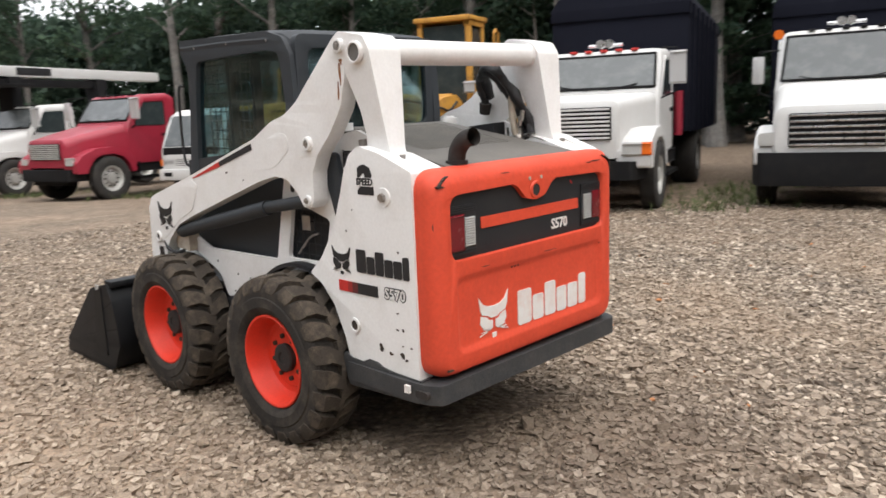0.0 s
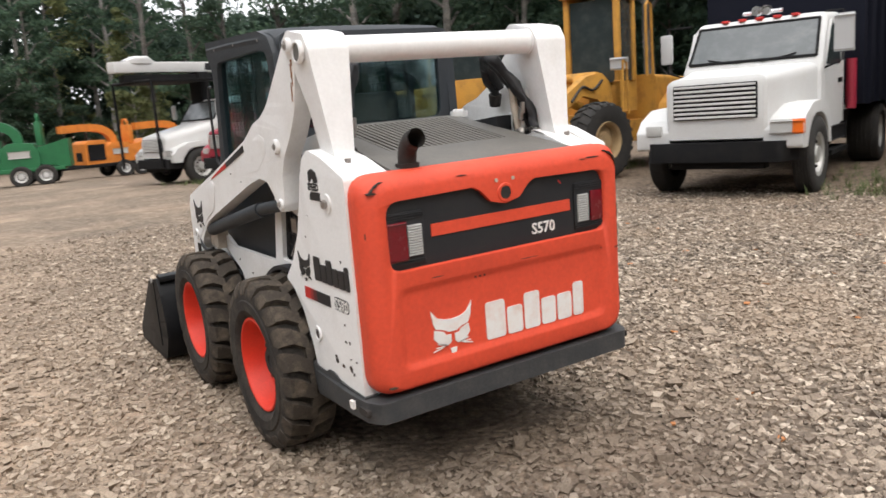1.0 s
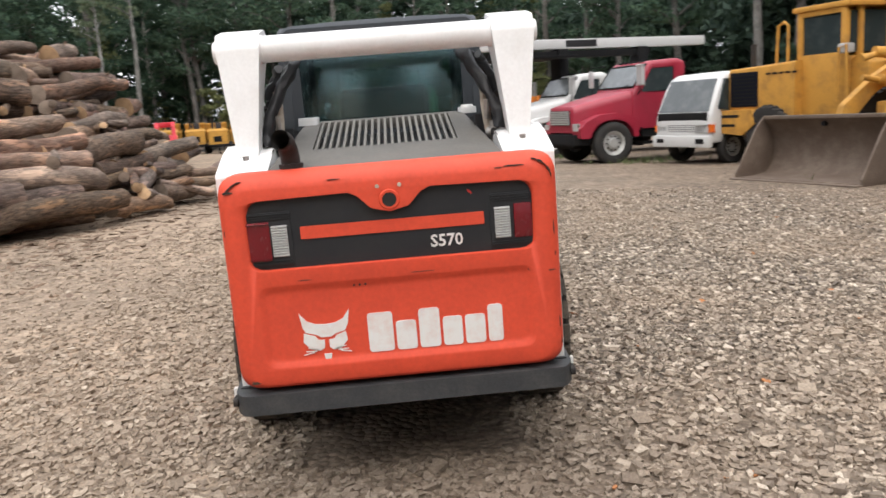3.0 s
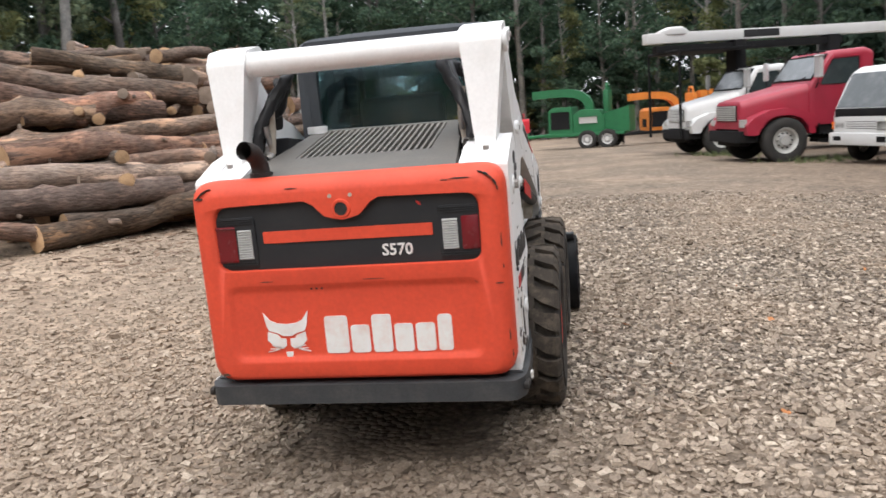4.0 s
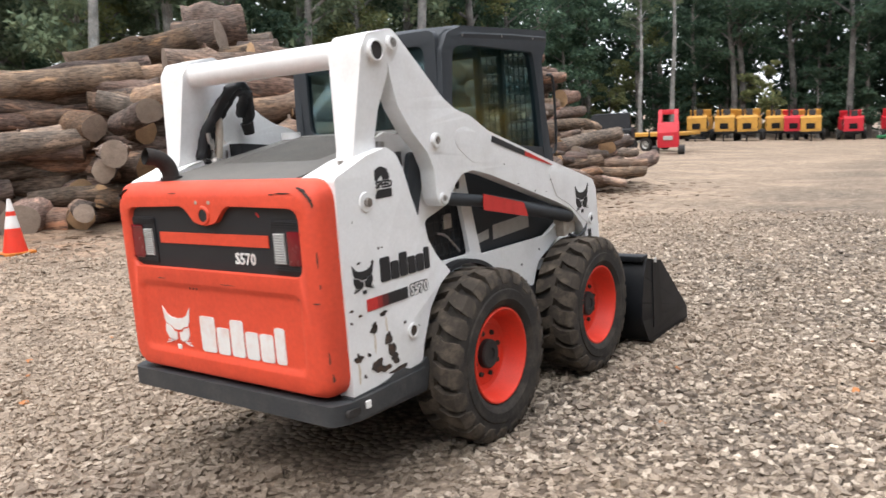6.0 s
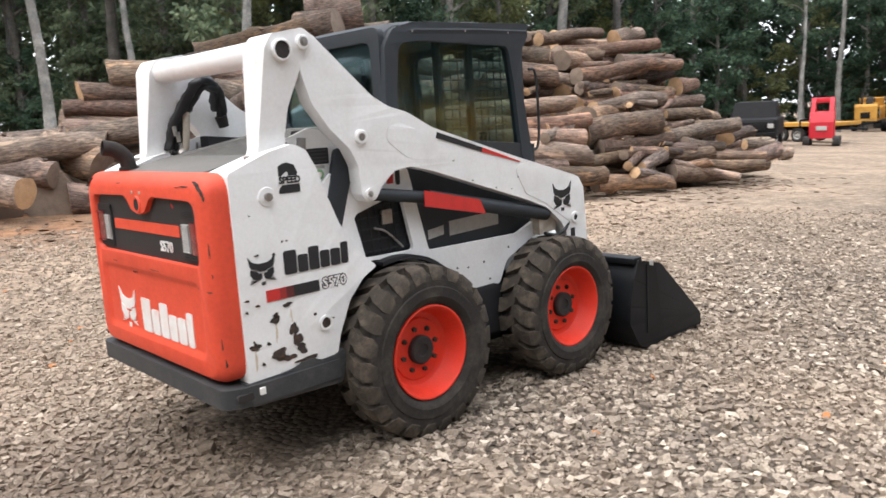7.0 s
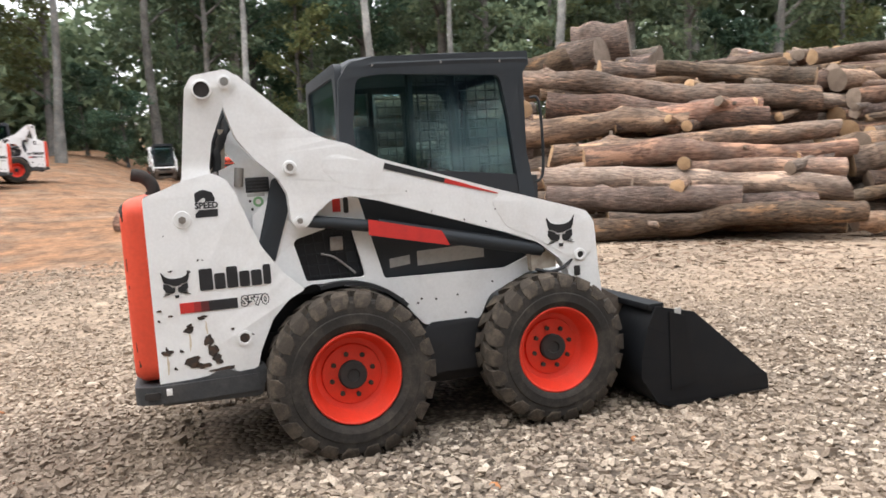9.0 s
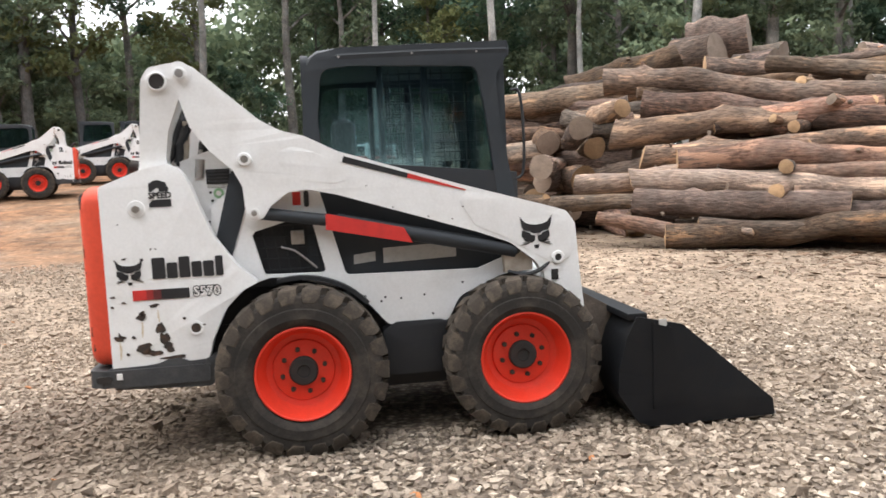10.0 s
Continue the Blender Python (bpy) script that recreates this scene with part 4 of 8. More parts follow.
    o = rounded([(-0.676, -0.93, 0.05), (-0.640, -0.998, 0.05), (0.640, -0.998, 0.05), (0.676, -0.93, 0.05), (0.684, -0.80), (0.67, -0.44), (0.56, -0.44), (0.56, -0.86), (-0.56, -0.86), (-0.56, -0.44), (-0.67, -0.44), (-0.684, -0.80)], 5)
    plate(bm, o, 0.374, 0.456, 'z', bevel=0.014)
    part("bumper", bm, BUMPER, s, "scuffed dark steel rear bumper")
    bm = bmesh.new()
    plate(bm, rounded([(-0.48, 0.385), (0.48, 0.385), (0.48, 0.32, 0.05), (-0.48, 0.32, 0.05)]), -0.86, -0.78, 'y')
    part("underside_plate", bm, BLACK, s)
    for sx in (-1, 1):
        bm = bmesh.new()
        plate(bm, rounded([(-0.90, 0.462), (-0.74, 0.466), (-0.67, 0.474), (-0.63, 0.490), (-0.575, 0.493), (-0.53, 0.474), (-0.46, 0.478), (-0.41, 0.50, 0.02), (-0.40, 0.46, 0.02), (-0.43, 0.345, 0.03), (-0.88, 0.360)]), sx * 0.60, sx * 0.664, 'x', bevel=0.005)
        part("skirt", bm, BUMPER, s)
        bm = bmesh.new()
        box(bm, sx * 0.69, sx * 0.70, -0.86, -0.835, 0.415, 0.445, 0.002)
        part("tag", bm, DECALWHT, s)
        bm = bmesh.new()
        plate(bm, rect(-0.955, -0.885, 0.402, 0.432, 0.012), sx * 0.670, sx * 0.688, 'x')
        part("bumper_hole", bm, SOOT, s)
        # black wheel arch strip over the rear wheel
        bm = bmesh.new()
        pts = []
        for k in range(13):
            a = math.radians(104 - k * 5.2)
            pts.append((0.452 * math.cos(a), 0.388 + 0.452 * math.sin(a)))
        o = pts + [(p[0] * 0.955, 0.388 + (p[1] - 0.388) * 0.955) for p in reversed(pts)]
        plate(bm, o, sx * 0.50, sx * 0.600, 'x')
        part("wheel_arch", bm, BLACK, s)
    # ---- side plate decals
    for sx in (-1, 1):
        side = Matrix(((0, 0, 1, 0), (1, 0, 0, 0), (0, 1, 0, 0), (0, 0, 0, 1))) if sx > 0 else Matrix(((0, 0, -1, 0), (-1, 0, 0, 0), (0, 1, 0, 0), (0, 0, 0, 1)))
        xs = sx * 0.6585
        wy, my = (-0.510, -0.775) if sx > 0 else (-0.690, -0.425)
        word_blocks(s, "word_block", DECALBLK, 0.325, 0.100, Matrix.Translation((xs, wy, 0.925)) @ side)
        part("side_mark", head_mark(Matrix.Translation((xs, my, 0.920)) @ side, 0.125, None), DECALBLK, s, "black head-shaped mark")
        y0, y1 = (-0.768, -0.510) if sx > 0 else (-0.40, -0.655)
        for a, b, mat in ((0.0, 0.24, DECALRED), (0.24, 0.36, DECALDEEP), (0.36, 0.50, DECALMAROON), (0.50, 1.0, DECALBLK)):
            bm = bmesh.new()
            plate(bm, [(y0 + (y1 - y0) * a, 0.778), (y0 + (y1 - y0) * b, 0.778), (y0 + (y1 - y0) * b, 0.826), (y0 + (y1 - y0) * a, 0.826)], xs, sx * 0.662, 'x')
            part("side_bar", bm, mat, s)
        part("number_outline", lettering("S570", 0.064, Matrix.Translation((xs, -0.430 if sx > 0 else -0.760, 0.803)) @ side, 0.0012, 1.0, 0.0055), DECALBLK, s, "dark outline of the model number")
        part("side_number", lettering("S570", 0.064, Matrix.Translation((xs, -0.430 if sx > 0 else -0.760, 0.803)) @ side, 0.0025, 1.0, 0.0010), DECALWHT, s, "white model number")
        part("speed_digit", lettering("2", 0.150, Matrix.Translation((xs, -0.612, 1.268)) @ side, 0.002, 1.15, 0.011), DECALBLK, s, "bold black figure two")
        bm = bmesh.new()
        plate(bm, [(-0.665, 1.247), (-0.555, 1.247), (-0.555, 1.283), (-0.665, 1.283)], xs, sx * 0.6615, 'x')
        part("speed_band", bm, WHITE, s)
        part("speed_word", lettering("SPEED", 0.040, Matrix.Translation((sx * 0.6618, -0.610, 1.265)) @ side, 0.0015, 0.95, 0.0016), DECALBLK, s)
    # chipped paint showing rust, mostly on the +x side
    for i, (y, z, ry, rz) in enumerate(((-0.739, 0.698, 0.026, 0.013), (-0.735, 0.715, 0.010, 0.014), (-0.676, 0.750, 0.022, 0.009), (-0.655, 0.640, 0.018, 0.030), (-0.640, 0.590, 0.020, 0.032), (-0.622, 0.548, 0.024, 0.022), (-0.735, 0.548, 0.040, 0.022), (-0.690, 0.524, 0.032, 0.015), (-0.841, 0.603, 0.022, 0.015), (-0.842, 0.618, 0.006, 0.012), (-0.779, 0.604, 0.010, 0.007), (-0.811, 0.525, 0.007, 0.008), (-0.864, 0.753, 0.006, 0.006), (-0.858, 0.800, 0.009, 0.006), (-0.60, 0.497, 0.05, 0.010))):
        part("paint_chip", blotch(bmesh.new(), y, z, ry, rz, 0.6585, i), RUST, s, smooth=False)
    for i, (y, z, ry, rz) in enumerate(((-0.737, 0.64, 0.005, 0.035), (-0.842, 0.545, 0.006, 0.035), (-0.66, 0.70, 0.004, 0.03))):
        part("rust_run", blotch(bmesh.new(), y, z, ry, rz, 0.6565, 110 + i), PALERUST, s, "pale rust stain below the chips", smooth=False)
    for i, (y, z, ry, rz) in enumerate(((-0.66, 0.56, 0.012, 0.016), (-0.72, 0.545, 0.010, 0.008), (-0.79, 0.55, 0.012, 0.012), (-0.80, 0.66, 0.006, 0.006))):
        part("paint_chip", blotch(bmesh.new(), y, z, ry, rz, -0.6610, 20 + i), RUST, s, smooth=False)
    # small chips and specks over the white paint, and a rust run below the pivot
    rnd = random.Random(31)
    for sx in (-1, 1):
        for k in range(16):
            if k < 9:
                y, z, x0 = rnd.uniform(-0.85, -0.45), rnd.uniform(0.52, 1.15), 0.6585
            else:
                y = rnd.uniform(0.3, 1.3)
                z, x0 = 1.30 - 0.29 * (y - 0.3) + rnd.uniform(-0.10, 0.03), 0.6402
            r = rnd.uniform(0.002, 0.006)
            part("paint_chip", blotch(bmesh.new(), y, z, r * rnd.uniform(1, 2), r, sx * x0 - (0.0025 if sx < 0 else 0), 60 + k), RUST, s, smooth=False)
    for i, (y, z, ry, rz) in enumerate(((-0.478, 1.775, 0.010, 0.030), (-0.468, 1.715, 0.006, 0.045), (-0.452, 1.640, 0.004, 0.040))):
        part("rust_run", blotch(bmesh.new(), y, z, ry, rz, -0.6425, 90 + i), RUSTRUN, s, "brown rust run below the pivot", smooth=False)
    # ---- quick attach frame
    bm = bmesh.new()
    for sx in (-1, 1):
        plate(bm, rounded([(1.37, 0.66, 0.03), (1.43, 0.67, 0.02), (1.64, 0.55, 0.02), (1.60, 0.42), (1.56, 0.12, 0.03), (1.44, 0.10, 0.02), (1.40, 0.25), (1.34, 0.32)]), sx * 0.36, sx * 0.54, 'x', bevel=0.006)
        rod(bm, (sx * 0.30, 1.30, 0.72), (sx * 0.30, 1.50, 0.46), 0.035, seg=14)
    box(bm, -0.40, 0.40, 1.44, 1.50, 0.42, 0.56, 0.01)
    box(bm, -0.40, 0.40, 1.44, 1.50, 0.14, 0.26, 0.01)
    part("quick_attach_frame", bm, MUDSTEEL, s, "muddy brown quick-attach frame")
    return s


def loader_bucket():
    """Bucket of the skid steer: rolled sheet, two side plates, cutting edge."""
    b = thing("loader_bucket", "black steel loader bucket resting on the gravel", "bucket")
    HW = 0.845
    prof = curve([(1.640, 0.562), (1.575, 0.46), (1.535, 0.30), (1.540, 0.18), (1.615, 0.05), (1.69, 0.014), (1.88, 0.006), (2.12, 0.006), (2.27, 0.006)], 3)
    inner = []
    for i, p in enumerate(prof):
        d = (prof[min(i + 1, len(prof) - 1)] - prof[max(i - 1, 0)]).normalized()
        inner.append(p + Vector((-d.y, d.x)) * 0.014)
    bm = bmesh.new()
    plate(bm, [p for p in prof] + [p for p in reversed(inner)], -HW, HW, 'x')
    part("bucket_shell", bm, BUCKETBLACK, b, "curved black bucket shell")
    for sx in (-1, 1):
        bm = bmesh.new()
        o = rounded([(1.625, 0.565, 0.01), (1.860, 0.512, 0.02), (2.335, 0.098, 0.02), (2.345, 0.012, 0.01), (1.69, 0.008, 0.05), (1.62, 0.035, 0.04), (1.520, 0.19, 0.04), (1.527, 0.30, 0.08), (1.570, 0.46, 0.05)])
        plate(bm, o, sx * (HW - 0.002), sx * (HW + 0.016), 'x', bevel=0.003)
        part("side_plate", bm, BUCKETBLACK, b, "black bucket side plate")
        bm = bmesh.new()
        box(bm, sx * (HW + 0.016), sx * (HW + 0.020), 1.735, 1.775, 0.475, 0.545, 0.001)
        part("bucket_tag", bm, DECALGREY, b, "small pale sticker")
        bm = bmesh.new()
        plate(bm, [(1.70, 0.10), (1.86, 0.12), (1.80, 0.50), (1.70, 0.53)], sx * (HW + 0.016), sx * (HW + 0.022), 'x')
        part("wear_plate", bm, BUCKETBLACK, b)
    bm = bmesh.new()
    box(bm, -HW, HW, 2.21, 2.36, 0.0, 0.022, 0.004)
    part("cutting_edge", bm, STEEL, b, "worn bare steel cutting edge")
    bm = bmesh.new()
    box(bm, -HW, HW, 1.585, 1.685, 0.542, 0.580, 0.01)
    part("top_rail", bm, BUCKETBLACK, b)
    return b


LOADER = skid_steer()
BUCKET = loader_bucket()
# the machine leans a little with the ground: nose and +x side up
STAND = Matrix(((0.99992, 0.0018, -0.01224, -0.0112), (-0.00196, 0.99991, -0.01355, 0.0216), (0.01221, 0.01357, 0.99983, 0.0091), (0, 0, 0, 1)))
for ob in (LOADER, BUCKET):
    ob.matrix_world = STAND

# ---------------------------------------------------------------- ground


def ground_height(x, y):
    """Gently uneven yard that falls away beyond the trucks and rises towards the clearing."""
    r = math.hypot(x, y)
    fall = -0.027 * math.log1p(math.exp(min(60.0, (y - 10.0) * 0.8))) / 0.8 if y < 80 else -1.89
    rise = 0.6 * (1 - math.exp(-max(0.0, -x - 9.0) / 9.0)) + 0.06 * max(0.0, -x - 12.0) / (1 + math.exp(max(-30.0, min(30.0, y + 3.0))))
    rise += 0.14 * min(1.0, max(0.0, (-x - 3.2) / 2.6))
    low = min(1.0, max(0.0, (x - 2.5) / 5.0))
    rise -= 0.11 * low * low * (3 - 2 * low)
    lean = (0.0122 * x + 0.0136 * y + 0.009) / (1 + (r / 5.0) ** 4)
    near = min(1.0, r / 6.0)
    heap = 0.055 * math.exp(-((y - 3.15 - 0.12 * math.sin(3 * x)) / 0.22) ** 2 - ((x - 0.2) / 0.75) ** 4) + 0.035 * math.exp(-((y - 2.75) / 0.16) ** 2 - ((x - 1.2) / 0.5) ** 2)
    return heap + lean + fall + rise + 0.02 * near * noise.noise((x * 0.35, y * 0.35, 0.3)) + 0.05 * min(1.0, r / 25) * noise.noise((x * 0.08, y * 0.08, 3.1)) - 0.012


def soil_and_shade(n, l, geo):
    """Share of dark trodden soil, with the loader's shade painted in, in a ragged patch of the yard."""
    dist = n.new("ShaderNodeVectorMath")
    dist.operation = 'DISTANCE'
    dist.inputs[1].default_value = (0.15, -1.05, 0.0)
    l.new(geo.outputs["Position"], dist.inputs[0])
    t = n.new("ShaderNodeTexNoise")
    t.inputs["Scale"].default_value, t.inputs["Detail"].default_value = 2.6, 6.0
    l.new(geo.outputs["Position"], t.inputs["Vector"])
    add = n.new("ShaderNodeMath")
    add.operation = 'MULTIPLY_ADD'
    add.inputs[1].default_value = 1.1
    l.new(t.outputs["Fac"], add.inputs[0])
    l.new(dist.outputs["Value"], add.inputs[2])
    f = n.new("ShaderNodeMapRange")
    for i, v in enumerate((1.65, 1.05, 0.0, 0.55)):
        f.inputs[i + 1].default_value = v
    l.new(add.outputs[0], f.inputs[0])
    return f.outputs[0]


def ground_material():
    m = bpy.data.materials.new("gravel_yard")
    m.use_nodes = True
    n, l = m.node_tree.nodes, m.node_tree.links
    b = n["Principled BSDF"]
    b.inputs["Roughness"].default_value = 0.92
    b.inputs["Specular IOR Level"].default_value = 0.2
    geo = n.new("ShaderNodeNewGeometry")

    def noise_tex(scale, detail=6.0, rough=0.6):
        t = n.new("ShaderNodeTexNoise")
        t.inputs["Scale"].default_value = scale
        t.inputs["Detail"].default_value = detail
        t.inputs["Roughness"].default_value = rough
        l.new(geo.outputs["Position"], t.inputs["Vector"])
        return t.outputs["Fac"]

    def mapped(sock, a, b_, c=0.0, d=1.0):
        t = n.new("ShaderNodeMapRange")
        for i, v in enumerate((a, b_, c, d)):
            t.inputs[i + 1].default_value = v
        l.new(sock, t.inputs[0])
        return t.outputs[0]

    def mix(fac, a, b_):
        t = n.new("ShaderNodeMix")
        t.data_type = 'RGBA'
        l.new(fac, t.inputs[0])
        for s, v in ((6, a), (7, b_)):
            if isinstance(v, tuple):
                t.inputs[s].default_value = (*v, 1)
            else:
                l.new(v, t.inputs[s])
        return t.outputs[2]

    vor = n.new("ShaderNodeTexVoronoi")
    vor.inputs["Scale"].default_value = 25.0
    l.new(geo.outputs["Position"], vor.inputs["Vector"])
    sep = n.new("ShaderNodeSeparateColor")
    l.new(vor.outputs["Color"], sep.inputs[0])
    stone = mix(sep.outputs[0], (0.125, 0.098, 0.076), (0.385, 0.316, 0.248))
    gap = mapped(vor.outputs["Distance"], 0.22, 0.62, 0.0, 0.85)
    stone = mix(gap, stone, (0.058, 0.046, 0.036))
    dirt = mix(mapped(noise_tex(3.0), 0.35, 0.7), (0.275, 0.203, 0.147), (0.425, 0.330, 0.244))
    # where packed dirt covers the stones: patches, and the driven lane beyond -x
    sx = n.new("ShaderNodeSeparateXYZ")
    l.new(geo.outputs["Position"], sx.inputs[0])
    lane = mapped(sx.outputs["X"], 0.8, -2.2, 0.0, 0.62)
    cover = n.new("ShaderNodeMath")
    cover.operation = 'ADD'
    cover.use_clamp = True
    far = mapped(sx.outputs["Y"], 1.5, 12.0, 0.0, 0.25)
    both = n.new("ShaderNodeMath")
    both.operation = 'MAXIMUM'
    l.new(lane, both.inputs[0])
    l.new(far, both.inputs[1])
    l.new(both.outputs[0], cover.inputs[0])
    l.new(mapped(noise_tex(0.45, 5), 0.43, 0.68, 0.0, 0.55), cover.inputs[1])
    col = mix(cover.outputs[0], stone, dirt)
    # dark trodden bark litter in front of the parked vehicles
    litter_x = mapped(sx.outputs["X"], 3.2, 5.5)
    lm = n.new("ShaderNodeMath")
    lm.operation = 'MULTIPLY'
    l.new(litter_x, lm.inputs[0])
    l.new(mapped(noise_tex(1.1, 7, 0.7), 0.32, 0.56, 0.30, 0.92), lm.inputs[1])
    litter = mix(mapped(noise_tex(14.0, 6, 0.75), 0.38, 0.66), (0.085, 0.062, 0.046), (0.27, 0.205, 0.150))
    col = mix(lm.outputs[0], col, litter)
    # bark dust and orange clay past the log pile
    clay_x = mapped(sx.outputs["X"], -5.5, -9.0)
    clay_y = mapped(sx.outputs["Y"], 4.5, 1.5)
    cm = n.new("ShaderNodeMath")
    cm.operation = 'MULTIPLY'
    l.new(clay_x, cm.inputs[0])
    l.new(clay_y, cm.inputs[1])
    cn = n.new("ShaderNodeMath")
    cn.operation = 'MULTIPLY'
    l.new(cm.outputs[0], cn.inputs[0])
    l.new(mapped(noise_tex(0.7, 6), 0.28, 0.52, 0.35, 0.95), cn.inputs[1])
    clay = mix(mapped(noise_tex(1.6, 7), 0.38, 0.62), (0.145, 0.086, 0.053), (0.32, 0.168, 0.090))
    col = mix(cn.outputs[0], col, clay)
    # dark soil behind the bumper, with the loader's soft shade painted in
    col = mix(soil_and_shade(n, l, geo), col, (0.098, 0.072, 0.054))
    tm = n.new("ShaderNodeMath")
    tm.operation = 'MULTIPLY'
    l.new(mapped(noise_tex(60.0, 3), 0.3, 0.7, 0.75, 1.25), tm.inputs[0])
    l.new(mapped(noise_tex(7.0, 6, 0.75), 0.34, 0.66, 0.58, 1.30), tm.inputs[1])
    tone = tm.outputs[0]
    hs = n.new("ShaderNodeHueSaturation")
    l.new(tone, hs.inputs["Value"])
    l.new(col, hs.inputs["Color"])
    l.new(hs.outputs[0], b.inputs["Base Color"])
    bp = n.new("ShaderNodeBump")
    bp.inputs["Strength"].default_value = 0.9
    bp.inputs["Distance"].default_value = 0.02
    inv = n.new("ShaderNodeMath")
    inv.operation = 'SUBTRACT'
    inv.inputs[0].default_value = 1.0
    l.new(vor.outputs["Distance"], inv.inputs[1])
    l.new(inv.outputs[0], bp.inputs["Height"])
    l.new(bp.outputs[0], b.inputs["Normal"])
    return m


GRAVEL = ground_material()


def make_ground():
    bm = bmesh.new()
    radii = [0.0] + [0.15 * k for k in range(1, 16)] + [2.4 + 0.4 * k for k in range(54)] + [24 * 1.16 ** k for k in range(1, 34)]
    seg = 144
    prev = None
    for r in radii:
        if r == 0:
            prev = [bm.verts.new((0, 1.5, ground_height(0, 1.5)))]
            continue
        cur = []
        for k in range(seg):
            a = 2 * math.pi * k / seg
            x, y = r * math.cos(a), 1.5 + r * math.sin(a)
            cur.append(bm.verts.new((x, y, ground_height(x, y))))
        for k in range(seg):
            j = (k + 1) % seg
            if len(prev) == 1:
                bm.faces.new((prev[0], cur[k], cur[j]))
            else:
                bm.faces.new((prev[k], cur[k], cur[j], prev[j]))
        prev = cur
    g = part("ground", bm, GRAVEL)
    return tagged(g, "packed gravel and dirt yard with loose stones", "ground", kind="structure")


make_ground()


def stone_material():
    m = bpy.data.materials.new("loose_stone")
    m.use_nodes = True
    n, l = m.node_tree.nodes, m.node_tree.links
    b = n["Principled BSDF"]
    b.inputs["Roughness"].default_value = 0.85
    b.inputs["Specular IOR Level"].default_value = 0.25
    geo = n.new("ShaderNodeNewGeometry")
    ramp = n.new("ShaderNodeValToRGB")
    e = ramp.color_ramp.elements
    e[0].position, e[0].color = 0.0, (0.105, 0.085, 0.069, 1)
    e[1].position, e[1].color = 1.0, (0.60, 0.515, 0.42, 1)
    for p, c in ((0.2, (0.190, 0.153, 0.122)), (0.5, (0.275, 0.224, 0.176)), (0.8, (0.37, 0.308, 0.243))):
        q = e.new(p)
        q.color = (*c, 1)
    l.new(geo.outputs["Random Per Island"], ramp.inputs[0])
    nz = n.new("ShaderNodeTexNoise")
    nz.inputs["Scale"].default_value = 90
    l.new(geo.outputs["Position"], nz.inputs["Vector"])
    mr = n.new("ShaderNodeMapRange")
    mr.inputs[1].default_value, mr.inputs[2].default_value, mr.inputs[3].default_value, mr.inputs[4].default_value = 0.3, 0.7, 0.75, 1.2
    l.new(nz.outputs["Fac"], mr.inputs[0])
    hs = n.new("ShaderNodeHueSaturation")
    l.new(mr.outputs[0], hs.inputs["Value"])
    big = n.new("ShaderNodeTexNoise")
    big.inputs["Scale"].default_value, big.inputs["Detail"].default_value = 0.55, 5
    l.new(geo.outputs["Position"], big.inputs["Vector"])
    bf = n.new("ShaderNodeMapRange")
    bf.inputs[1].default_value, bf.inputs[2].default_value, bf.inputs[4].default_value = 0.42, 0.66, 0.65
    l.new(big.outputs["Fac"], bf.inputs[0])
    dm = n.new("ShaderNodeMix")
    dm.data_type = 'RGBA'
    dm.inputs[7].default_value = (0.34, 0.263, 0.195, 1)
    xyz = n.new("ShaderNodeSeparateXYZ")
    l.new(geo.outputs["Position"], xyz.inputs[0])
    dusty = n.new("ShaderNodeMapRange")
    dusty.inputs[1].default_value, dusty.inputs[2].default_value, dusty.inputs[4].default_value = 0.8, -1.8, 0.6
    l.new(xyz.outputs["X"], dusty.inputs[0])
    most = n.new("ShaderNodeMath")
    most.operation = 'MAXIMUM'
    l.new(bf.outputs[0], most.inputs[0])
    l.new(dusty.outputs[0], most.inputs[1])
    l.new(most.outputs[0], dm.inputs[0])
    l.new(ramp.outputs[0], dm.inputs[6])
    # the same dark soil and painted loader shade, carried over the stones
    soil = n.new("ShaderNodeMix")
    soil.data_type = 'RGBA'
    soil.inputs[7].default_value = (0.105, 0.080, 0.062, 1)
    l.new(soil_and_shade(n, l, geo), soil.inputs[0])
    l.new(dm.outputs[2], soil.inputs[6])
    l.new(soil.outputs[2], hs.inputs["Color"])
    l.new(hs.outputs[0], b.inputs["Base Color"])
    return m


STONE = stone_material()


